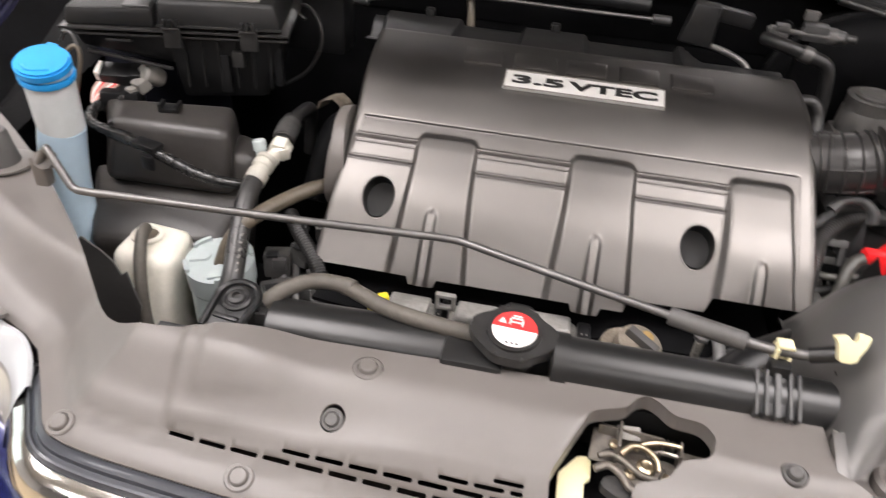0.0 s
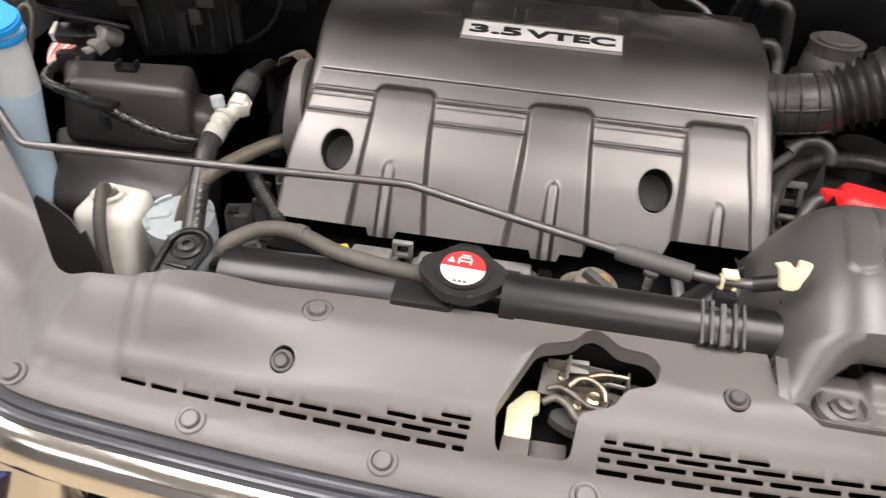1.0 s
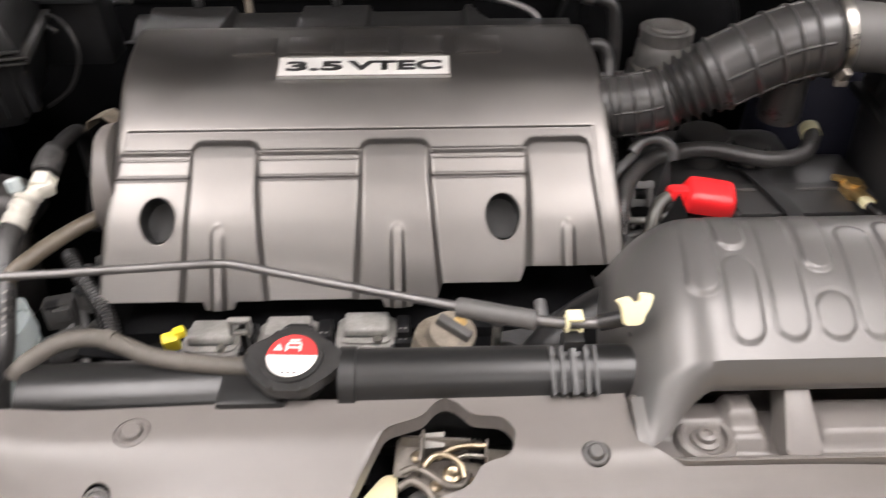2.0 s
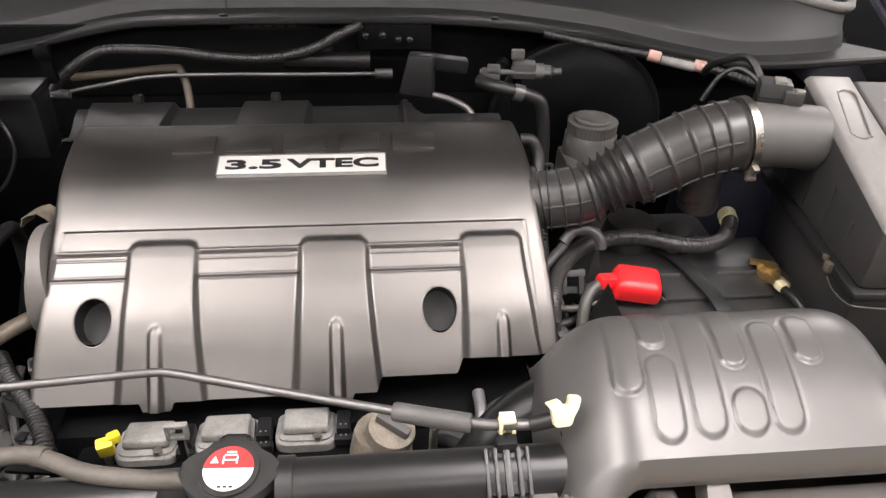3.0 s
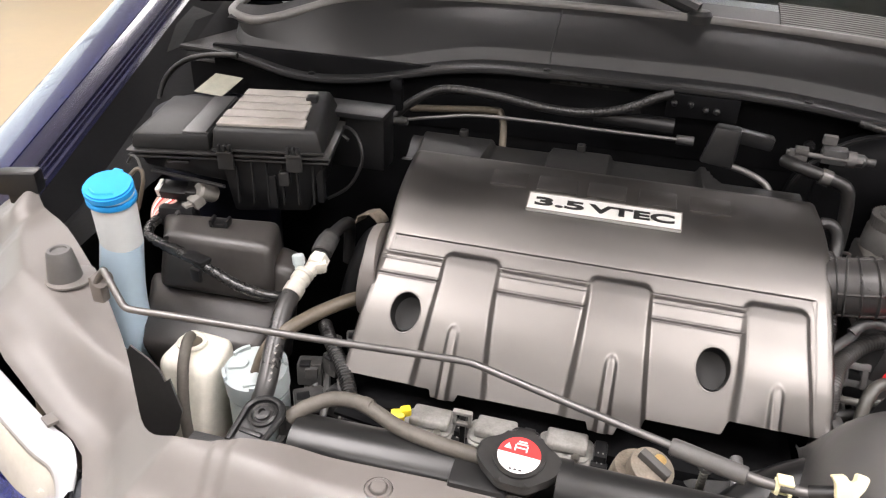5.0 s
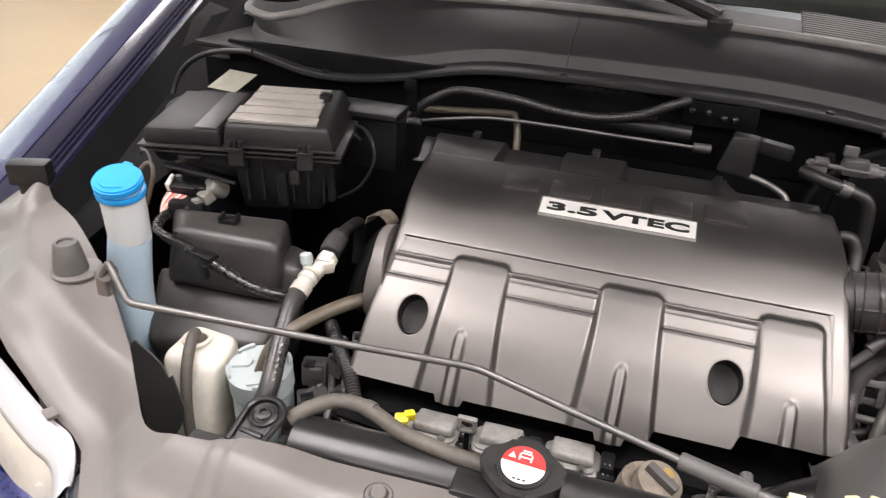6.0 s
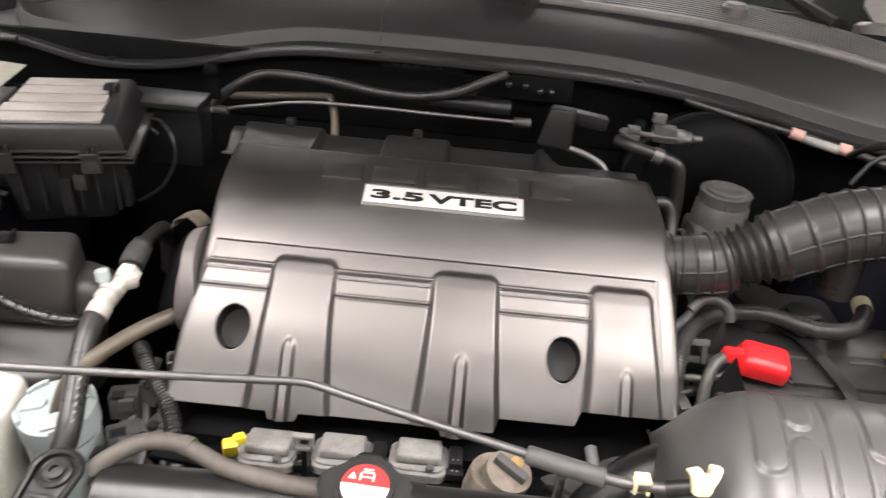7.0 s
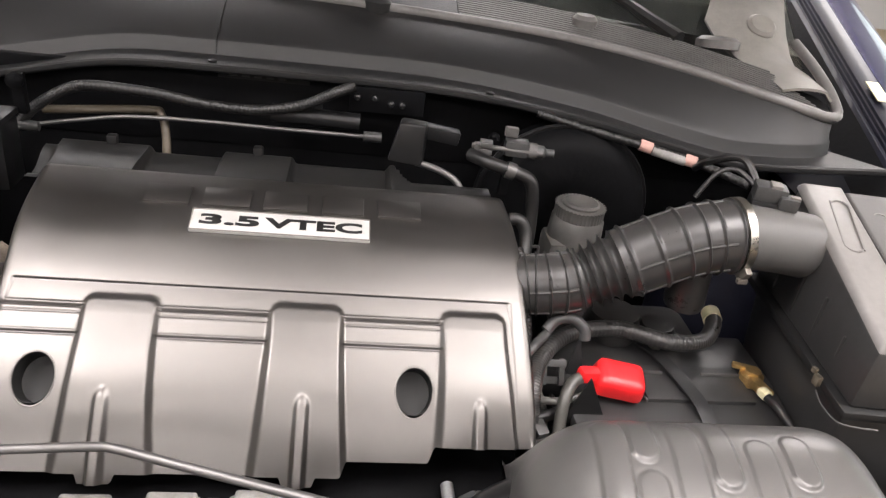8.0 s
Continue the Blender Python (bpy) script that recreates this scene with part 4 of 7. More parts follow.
part("loop", join(box((-0.030, 0.502, 0.984), (0.004, 0.006, 0.016), 0.001), box((-0.014, 0.502, 0.984), (0.004, 0.006, 0.016), 0.001), box((-0.022, 0.502, 0.991), (0.020, 0.006, 0.004), 0.001), box((-0.022, 0.502, 0.977), (0.020, 0.006, 0.004), 0.001)), M_COIL, clip)
plug = thing("dipstick_handle", (-0.098, 0.53, 0.93), "yellow plastic dipstick handle", "dipstick")
part("grip", join(box((-0.100, 0.528, 0.940), (0.015, 0.012, 0.022), 0.003, 20, 20), box((-0.092, 0.532, 0.948), (0.012, 0.010, 0.010), 0.003, 30)), M_YELLOW, plug)
part("tube", sweep([(-0.102, 0.530, 0.932), (-0.105, 0.54, 0.88), (-0.11, 0.55, 0.80)], 0.004, 10), M_ZINC, plug)
side = thing("engine_bracket", (0.26, 0.53, 0.88), "dark casting with a grey pipe and bolts beside the oil filler", "bracket")
part("casting", skew_box([(0.20, 0.50, 0.86), (0.31, 0.50, 0.86), (0.32, 0.60, 0.86), (0.20, 0.60, 0.86)], [(0.21, 0.51, 0.905), (0.29, 0.515, 0.915), (0.30, 0.59, 0.925), (0.21, 0.59, 0.91)], 0.010), M_VALVE, side)
part("pipe", sweep([(0.235, 0.51, 0.88), (0.255, 0.53, 0.912), (0.262, 0.555, 0.925), (0.262, 0.585, 0.93)], 0.0065, 12), M_ALU, side, "dull aluminium pipe")
pieces("bolt", [lathe([(0.006, 0), (0.006, 0.006), (0.003, 0.007), (0, 0.007)], (bx, by, bz), 6) for bx, by, bz in ((0.225, 0.535, 0.908), (0.288, 0.53, 0.915), (0.295, 0.575, 0.922))], M_ZINC, side)
part("hose", sweep([(0.215, 0.55, 0.90), (0.225, 0.525, 0.925), (0.245, 0.505, 0.93), (0.275, 0.50, 0.915), (0.30, 0.51, 0.88)], 0.006, 10), M_RUBBER, side)
oil = thing("oil_filler", (0.165, 0.503, 0.90), "oil filler neck with a dirty grey twist cap", "oil filler")
part("neck", lathe([(0.030, 0), (0.030, 0.04), (0.026, 0.06), (0.024, 0.066)], (0.158, 0.512, 0.895), 24), M_RUST, oil)
OILM = pose(0.166, 0.503, 0.962, 14, 8, 20)
capo = part("cap", prism([(0.0225 * math.cos(2 * math.pi * k / 30), 0.0225 * math.sin(2 * math.pi * k / 30)) for k in range(30)], 0, 0.014, 0.003, OILM), M_RUST, oil, "grey twist cap with rust stains")
b1 = box((0, 0, 0.018), (0.034, 0.009, 0.010), 0.002)
b1.transform(OILM @ pose(0, 0, 0, 0, 0, -50))
part("grip", b1, M_BUMP, capo)
part("mark", prism([(0.006 * math.cos(2 * math.pi * k / 20) + 0.010, 0.006 * math.sin(2 * math.pi * k / 20) + 0.008) for k in range(20)], 0.0138, 0.0147, 0, OILM), M_BRASS, capo)


# ---- air intake snorkel over the shroud ----
SN_TOP = spline([(0.345, 1.0755), (0.362, 1.083), (0.40, 1.100), (0.44, 1.1105), (0.465, 1.1125), (0.485, 1.107), (0.505, 1.092), (0.53, 1.060), (0.555, 1.010), (0.57, 0.96)])


def snorkel_z(x, y):
    left, right = 0.287 + 0.02 * step(0.44, 0.56, y), 0.603
    a = min(1.0, max(0.0, (x - left) / 0.060))
    b = min(1.0, max(0.0, (right - x) / 0.09))
    g = math.sqrt(1 - (1 - a) ** 2) ** 0.8 * (1 - (1 - b) ** 3)
    base = 1.0 - 0.02 * step(0.48, 0.56, y)
    return base + (SN_TOP(y) - base) * g


# raised loops: x, first and last y, half width
LOOPS = ((0.341, 0.404, 0.49, 0.012), (0.366, 0.442, 0.500, 0.011), (0.367, 0.369, 0.436, 0.012), (0.398, 0.371, 0.486, 0.012), (0.429, 0.371, 0.405, 0.013),
         (0.426, 0.421, 0.500, 0.011), (0.457, 0.371, 0.466, 0.012), (0.488, 0.422, 0.472, 0.0115))


def snorkel_relief(x, y):
    d = 0.0
    for cx, y0, y1, w in LOOPS:
        xs = cx + 0.10 * (y - 0.40)
        r = math.hypot(x - xs, max(y0 + w - y, 0, y - (y1 - w)))
        lift = 0.0007 + 0.0017 * max(0.0, min(1.0, (y1 - y) / (y1 - y0)))
        d += lift * (1 - step(w - 0.002, w + 0.0004, r)) - 0.0003 * max(0, 1 - abs(r - w - 0.0015) / 0.0015)
    return d


def snorkel_shell():
    rows = []
    ys = [0.3600, 0.3625] + [0.365 + 0.0014 * i for i in range(111)] + [0.522 + 0.008 * i for i in range(7)]
    for y in ys:
        rows.append([V(0.287 + 0.02 * step(0.44, 0.56, y) + (0.320 - 0.02 * step(0.44, 0.56, y)) * i / 240, y, 0) for i in range(241)])
        for p in rows[-1]:
            p.z = snorkel_z(p.x, y) + snorkel_relief(p.x, y)
    # front face from the ridge down to the arched lip of the mouth, then the lip's underside
    front = [V(p.x, 0.360, max(p.z, min(1.072, 1.045 + 0.25 * (p.x - 0.287)))) for p in rows[0]]
    lip = []
    for p in front:
        a, b = step(0.291, 0.342, p.x), 1 - step(0.588, 0.607, p.x)
        lip.append(V(p.x, 0.326 + 0.028 * min(a, b), 1.034 + 0.0245 * min(a, b)))
    face = []
    for k in range(5):
        t = k / 4
        face.append([p.lerp(q, t) + V(0, -0.002 * math.sin(math.pi * t), 0) for p, q in zip(front, lip)])
    under = [p + V(0, 0.003, -0.004) for p in lip]
    inner = [V(p.x, 0.405, p.z - 0.002) for p in lip]
    return sheet([inner, under] + face[::-1] + rows[1:])


snorkel = thing("air_intake_snorkel", (0.45, 0.42, 0.98), "dark grey moulded plastic air intake snorkel with raised loops", "air intake")
part("shell", snorkel_shell(), M_SNORKEL, snorkel, smooth=38)


def tray_z(x, y):
    o = min(y - 0.316, x - 0.289)
    z = 1.0330 - 0.012 * step(0.003, 0.010, o)
    z += 0.010 * step(0.352, 0.356, x) * (1 - step(0.377, 0.381, x)) * step(0.330, 0.336, y)
    z += 0.011 * step(0.330, 0.340, y) * step(0.414, 0.420, x)
    z += 0.010 * step(0.342, 0.352, y) * (1 - step(0.372, 0.377, x))
    z -= 0.030 * step(0.366, 0.376, y)
    return z


part("tray", moulded(rounded([(0.289, 0.392), (0.289, 0.332), (0.313, 0.316), (0.600, 0.316), (0.62, 0.34), (0.62, 0.42), (0.30, 0.42)], 0.008), [], tray_z, 0.003, 0.024), M_SHROUD, snorkel, "grey plastic tray below the mouth", smooth=60)
part("bolt_boss", lathe([(0.0215, 0), (0.0205, 0.007), (0.0175, 0.0095), (0.0145, 0.008), (0.0135, 0.003)], (0.338, 0.340, 1.0205), 28), M_SHROUD, snorkel)
part("bolt", lathe([(0.0098, 0), (0.0098, 0.003), (0.0065, 0.004), (0.0062, 0.008), (0.003, 0.009), (0.0025, 0.007), (0, 0.007)], (0.338, 0.340, 1.0225), 24), M_SHROUD, snorkel)
part("divider", prism(rounded([(-0.013, -0.022), (0.013, -0.022), (0.008, 0.035), (-0.006, 0.035)], 0.006), -0.01, 0.012, 0.004, pose(0.398, 0.343, 1.033, 34, 0, 0)), M_SHROUD, snorkel)
# near-black sheet puts the shade inside the mouth into colour
part("inner_wall", box((0.45, 0.408, 1.03), (0.31, 0.004, 0.06), 0), M_DEEP, snorkel)
part("side_duct", sweep([(0.235, 0.495, 0.895), (0.27, 0.505, 0.945), (0.31, 0.515, 0.975), (0.37, 0.505, 1.010)], 0.028, 24), M_BLACK, snorkel, "round black duct leaving the snorkel")
part("side_tab", join(box((0.600, 0.395, 1.035), (0.05, 0.02, 0.02), 0.004), box((0.622, 0.395, 1.02), (0.03, 0.03, 0.04), 0.004)), M_SNORKEL, snorkel)

# ---- battery ----
battery = thing("battery", (0.53, 0.71, 0.76), "black car battery with a red terminal cover", "battery")
part("case", box((0.53, 0.715, 0.86), (0.26, 0.17, 0.20), 0.006), M_BLACK, battery)
lidb = part("lid", join(box((0.53, 0.715, 0.964), (0.264, 0.174, 0.016), 0.004), box((0.555, 0.70, 0.974), (0.13, 0.06, 0.006), 0.002)), M_FBOX, battery)
pieces("lid_frame", [box((0.60, 0.715, 0.978), (0.06, 0.003, 0.004), 0.001), box((0.632, 0.69, 0.978), (0.003, 0.05, 0.004), 0.001, 8), box((0.50, 0.715, 0.978), (0.045, 0.003, 0.004), 0.001), box((0.478, 0.688, 0.978), (0.003, 0.05, 0.004), 0.001, 20)], M_SNORKEL, lidb)
red = thing("terminal_cover", (0.455, 0.67, 0.975), "bright red plastic battery terminal cover", "terminal cover")
part("hood", box((0.453, 0.677, 0.996), (0.058, 0.042, 0.028), 0.010, -8, 14, 6, 3, 0.88), M_RED, red)
part("snout", box((0.421, 0.677, 1.001), (0.032, 0.016, 0.015), 0.005, 10, 0, 8), M_RED, red)
cable = thing("battery_cable", (0.385, 0.64, 0.97), "grey black positive battery cable", "cable")
part("cable", sweep([(0.415, 0.676, 1.000), (0.398, 0.668, 0.996), (0.386, 0.648, 0.978), (0.381, 0.62, 0.93), (0.385, 0.60, 0.86)], 0.0066, 12), M_OLIVE, cable)
part("second_lead", sweep([(0.436, 0.672, 0.985), (0.41, 0.664, 0.982), (0.385, 0.657, 0.980), (0.36, 0.660, 0.978), (0.345, 0.672, 0.97)], 0.0042, 10), M_OLIVE, cable)
part("ferrule", sweep([(0.362, 0.660, 0.978), (0.350, 0.668, 0.974)], 0.0055, 10, 2), M_ZINC, cable)
tab2 = thing("bracket_tab", (0.375, 0.69, 0.975), "grey steel bracket tab with a square hole", "bracket")
for bx, bz, bw, bh in ((-0.010, 0, 0.006, 0.030), (0.010, 0, 0.006, 0.030), (0, 0.012, 0.026, 0.008), (0, -0.012, 0.026, 0.008)):
    part("strip", box((0.386 + bx, 0.700, 0.985 + bz), (bw, 0.003, bh), 0.0006, 0, -30), M_CLUTTER, tab2)
tri = thing("bracket_plate", (0.42, 0.645, 0.96), "folded black steel bracket plate beside the battery", "bracket")
part("fold", prism([(0.386, 0.955), (0.440, 0.955), (0.408, 1.020)], -0.001, 0.001, 0, pose(0, 0.6475, 0, 90, 0, 0)), M_FUSE, tri)
part("upright", prism([(-0.018, -0.034), (0.008, -0.034), (-0.004, 0.036)], -0.001, 0.001, 0, pose(0.422, 0.718, 0.985, 66, 0, -10)), M_BLACK, tri)
part("foot", box((0.42, 0.66, 0.955), (0.03, 0.04, 0.004), 0.001), M_BLACK, tri)
fuse = thing("fuse_holder", (0.385, 0.715, 0.93), "small black fuse holder", "fuse holder")
part("body", join(box((0.388, 0.715, 0.955), (0.04, 0.034, 0.03), 0.004, -15), box((0.392, 0.708, 0.972), (0.018, 0.014, 0.008), 0.002, -15)), M_BLACK, fuse)
hold = thing("hold_down_strap", (0.53, 0.70, 0.978), "black battery hold-down strap", "strap")
part("strap", sheet([[p + V(w, 0, -0.002 * abs(w) / 0.011) for w in (-0.009, -0.007, 0.007, 0.009)] for p in smooth_path([(0.520, 0.775, 0.975), (0.526, 0.75, 0.984), (0.536, 0.70, 0.987), (0.547, 0.655, 0.982), (0.553, 0.62, 0.965)], 6)], 0.003), M_FUSE, hold)
part("nut", lathe([(0.008, 0), (0.008, 0.006), (0.004, 0.006), (0.004, 0.016), (0, 0.016)], (0.527, 0.758, 0.984), 6), M_ZINC, hold)
neg = thing("negative_clamp", (0.635, 0.695, 0.97), "brass negative terminal clamp with a black cable", "terminal clamp")
part("clamp", join(lathe([(0.014, 0), (0.014, 0.012), (0.009, 0.014), (0.009, 0.018), (0, 0.018)], (0.632, 0.712, 0.972), 16), box((0.632, 0.690, 0.982), (0.014, 0.03, 0.010), 0.002, 12),
                   box((0.627, 0.722, 0.986), (0.03, 0.008, 0.006), 0.002, -20)), M_BRASS, neg)
part("yellow_tag", box((0.629, 0.676, 0.985), (0.012, 0.014, 0.010), 0.003, 12), M_CREAM, neg)
part("cable", sweep([(0.629, 0.670, 0.985), (0.636, 0.645, 0.982), (0.648, 0.62, 0.96), (0.655, 0.59, 0.90)], 0.0052, 10), M_RUBBER, neg)

# ---- ribbed intake duct ----
duct = thing("intake_duct", (0.48, 0.745, 1.06), "black ribbed rubber intake duct clamped to a smooth pipe", "duct")
DPATH = [(0.341, 0.746, 1.066), (0.352, 0.745, 1.069), (0.372, 0.742, 1.073), (0.402, 0.742, 1.080), (0.450, 0.742, 1.105), (0.505, 0.742, 1.133), (0.540, 0.742, 1.144), (0.573, 0.742, 1.149)]


def duct_r(t):
    r = 0.0335 + 0.0055 * step(0.44, 0.575, t)
    if 0.452 < t < 0.562:
        r += 0.0024 - 0.0085 * abs(math.sin((t - 0.452) / 0.11 * math.pi * 4)) ** 0.75
    else:
        for c in (0.12, 0.20, 0.28, 0.36, 0.43, 0.588, 0.655, 0.722, 0.790, 0.860, 0.935):
            r += 0.0030 * math.exp(-((t - c) / 0.0050) ** 2)
    return r


part("bellows", sweep(DPATH, duct_r, 36, 84), M_DUCT, duct)
DP = smooth_path(DPATH, 12)
for lo_t, hi_t in ((0.10, 0.43), (0.590, 0.935)):
    for turn in (-38, 16, 105):
        run = []
        for i in range(int(lo_t * 84), int(hi_t * 84) + 1, 3):
            d = (DP[i + 1] - DP[i - 1]).normalized()
            up = V(0, 1, 0).cross(d) * -1
            run.append(DP[i] + (duct_r(0.245 if lo_t < 0.5 else 0.75) - 0.0004) * (math.cos(radians(turn)) * V(0, -1, 0) + math.sin(radians(turn)) * up))
        part("seam_rib", sweep(run, 0.0021, 8, 4), M_DUCT, duct)
part("smooth_pipe", sweep([(0.568, 0.742, 1.1475), (0.60, 0.742, 1.147), (0.63, 0.742, 1.145), (0.652, 0.742, 1.142)], lambda t: 0.0385 - 0.0035 * min(1.0, 4 * t) + 0.001 * t, 36, 8), M_PIPE, duct, "smooth grey plastic air-meter pipe")
part("clamp", sweep([(0.5635, 0.742, 1.148), (0.572, 0.742, 1.149)], 0.0422, 36, 4, cap=True), M_ZINC, duct, "bright steel hose clamp")
part("clamp_screw", join(box((0.570, 0.706, 1.121), (0.008, 0.010, 0.018), 0.002, 10, 30), box((0.569, 0.704, 1.114), (0.012, 0.006, 0.006), 0.002)), M_LATCH, duct)
part("drain_stub", lathe([(0.022, 0), (0.024, 0.01), (0.022, 0.03), (0.020, 0.06)], (0.545, 0.76, 1.045), 20), M_DUCT, duct)
sensor = thing("air_flow_sensor", (0.598, 0.765, 1.185), "black and grey air flow sensor plug on the pipe", "sensor")
part("base", box((0.605, 0.762, 1.180), (0.04, 0.03, 0.012), 0.003, -20), M_BLACK, sensor)
part("plug", join(box((0.604, 0.765, 1.192), (0.034, 0.026, 0.020), 0.003, -20), box((0.618, 0.748, 1.189), (0.020, 0.018, 0.014), 0.002, -20)), M_VALVE, sensor)
pieces("latch", [box((0.606, 0.760, 1.2035), (0.012, 0.016, 0.004), 0.001, -20), box((0.622, 0.744, 1.197), (0.010, 0.008, 0.003), 0.001, -20)], M_PLUG, sensor)
pieces("wire", [sweep([(0.595, 0.777, 1.192), (0.578, 0.797, 1.203), (0.558, 0.802, 1.195), (0.540, 0.80, 1.165)], 0.003, 8), sweep([(0.599, 0.779, 1.190), (0.588, 0.81, 1.212), (0.57, 0.85, 1.19), (0.60, 0.93, 1.15)], 0.0045, 8)], M_RUBBER, sensor)

# ---- air filter box ----
fbox = thing("air_filter_box", (0.74, 0.66, 0.95), "black air filter box with a pale grey lid edge", "air filter box")


part("lower_case", skew_box([(0.645, 0.58, 0.92), (0.82, 0.56, 0.92), (0.84, 0.80, 0.92), (0.68, 0.81, 0.92)], [(0.634, 0.572, 1.05), (0.83, 0.555, 1.05), (0.85, 0.81, 1.05), (0.664, 0.81, 1.05)], 0.006), M_FBOX, fbox)
part("flange", skew_box([(0.624, 0.562, 1.050), (0.84, 0.545, 1.050), (0.855, 0.82, 1.050), (0.654, 0.822, 1.050)], [(0.624, 0.562, 1.060), (0.84, 0.545, 1.060), (0.855, 0.82, 1.060), (0.654, 0.822, 1.060)], 0.002), M_FUSE, fbox)
lid = part("lid", skew_box([(0.632, 0.568, 1.060), (0.83, 0.55, 1.060), (0.85, 0.815, 1.060), (0.662, 0.818, 1.060)], [(0.638, 0.572, 1.124), (0.82, 0.56, 1.124), (0.84, 0.805, 1.180), (0.664, 0.806, 1.186)], 0.006), M_FBOX, fbox)
part("lid_band", skew_box([(0.636, 0.570, 1.122), (0.695, 0.565, 1.122), (0.717, 0.806, 1.184), (0.661, 0.808, 1.185)], [(0.642, 0.575, 1.131), (0.692, 0.570, 1.131), (0.714, 0.801, 1.192), (0.666, 0.803, 1.193)], 0.003), M_LID, lid, "grey raised lid edge")
part("lid_top", skew_box([(0.702, 0.572, 1.123), (0.815, 0.565, 1.123), (0.835, 0.80, 1.180), (0.719, 0.803, 1.183)], [(0.705, 0.577, 1.127), (0.81, 0.57, 1.127), (0.83, 0.795, 1.184), (0.722, 0.798, 1.187)], 0.002), M_BUMP, lid)
part("label", box((0.685, 0.625, 1.1445), (0.03, 0.05, 0.001), 0, -6, 15), M_LABEL_WHITE, lid, "small white paper label")
part("spring_clip", join(box((0.626, 0.612, 1.058), (0.006, 0.009, 0.012), 0.002, 6), box((0.624, 0.618, 1.066), (0.004, 0.006, 0.006), 0.001, 20)), M_TAN, fbox, "tarnished spring clip")
part("clip_wire", sweep([(0.624, 0.606, 1.050), (0.620, 0.585, 1.047), (0.626, 0.562, 1.046), (0.66, 0.554, 1.046)], 0.0009, 8), M_CLUTTER, fbox)
for ox, oy in ((0.686, 0.735), (0.735, 0.725), (0.728, 0.63)):
    loop = [pose(ox, oy, 1.1355 + 0.268 * (oy - 0.59) - (0.006 if ox > 0.70 else 0.0), 15, 0, -14) @ V(x, y, 0) for x, y in slot(0, 0, 0.085, 0.020, math.pi / 2, 6)]
    part("raised_loop", sweep(loop + loop[:1], 0.0016, 6, 2), M_LID, lid)
for k in range(4):
    part("side_rib", box((0.657 - 0.005 * k, 0.77 - 0.05 * k, 1.108 - 0.007 * k), (0.004, 0.004, 0.076 - 0.012 * k), 0.0015), M_FBOX, lid)

# ---- brake fluid reservoir and booster ----
brake = thing("brake_reservoir", (0.465, 0.945, 1.0), "cloudy grey brake fluid reservoir with a ribbed cap", "reservoir")
part("bottle", join(lathe([(0.036, 0), (0.038, 0.02), (0.036, 0.055), (0.030, 0.062)], (0.462, 0.94, 1.005), 28), box((0.455, 0.935, 1.015), (0.07, 0.06, 0.04), 0.012)), M_SMOKE, brake)
ring = [((0.0335 + 0.0004 * math.cos(40 * a)) * math.cos(a), (0.0335 + 0.0004 * math.cos(40 * a)) * math.sin(a)) for a in (2 * math.pi * k / 120 for k in range(120))]
part("screw_cap", join(prism(ring, 0, 0.016, 0.002, pose(0.462, 0.94, 1.064)), lathe([(0.026, 0.015), (0.026, 0.019), (0.022, 0.021), (0.02, 0.0195), (0, 0.0195)], (0.462, 0.94, 1.064), 28)), M_SMOKE, brake)
part("base_tab", join(box((0.478, 0.905, 1.0), (0.03, 0.02, 0.02), 0.003), box((0.490, 0.898, 1.02), (0.012, 0.008, 0.02), 0.002, 0, 20)), M_SMOKE, brake)
booster = thing("brake_booster", (0.46, 1.03, 0.95), "large round black brake booster", "brake booster")
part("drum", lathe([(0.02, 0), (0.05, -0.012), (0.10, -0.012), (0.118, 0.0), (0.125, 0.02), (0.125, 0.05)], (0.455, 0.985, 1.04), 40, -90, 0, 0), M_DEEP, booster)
part("rim", lathe([(0.128, 0.018), (0.130, 0.022), (0.128, 0.028)], (0.455, 0.985, 1.04), 40, -90, 0, 0), M_BLACK, booster)

# ---- hoses and pipes right of the cover ----
h1 = thing("corrugated_hose", (0.45, 0.74, 0.98), "black corrugated wiring tube ending in a white ring", "hose")
part("tube", corrugated([(0.350, 0.640, 0.975), (0.351, 0.655, 0.998), (0.368, 0.699, 1.002), (0.413, 0.748, 1.003), (0.478, 0.765, 1.002), (0.538, 0.745, 1.000), (0.582, 0.752, 1.000), (0.604, 0.776, 1.006), (0.612, 0.797, 1.006)], 0.0098, 100, 0.022, 14), M_DUCT, h1)
part("end_ring", sweep([(0.6085, 0.787, 1.006), (0.613, 0.805, 1.006)], 0.0115, 16, 3), M_CREAM, h1)
part("lower_run", sweep([(0.345, 0.66, 0.965), (0.36, 0.65, 0.962), (0.40, 0.665, 0.962)], 0.0065, 10), M_RUBBER, h1)
h2 = thing("breather_hose", (0.36, 0.72, 1.0), "thin black breather hose hooked on the duct", "hose")
part("hose", sweep([(0.335, 0.672, 1.012), (0.352, 0.69, 1.022), (0.372, 0.712, 1.026), (0.380, 0.725, 1.028)], 0.0055, 10), M_VALVE, h2)
part("elbow", sweep([(0.372, 0.714, 1.030), (0.385, 0.722, 1.040), (0.402, 0.722, 1.042), (0.415, 0.716, 1.034), (0.418, 0.712, 1.022)], 0.0065, 12), M_VALVE, h2)
h3 = thing("vacuum_hose", (0.37, 0.88, 1.05), "black vacuum hose bending down behind the cover", "hose")
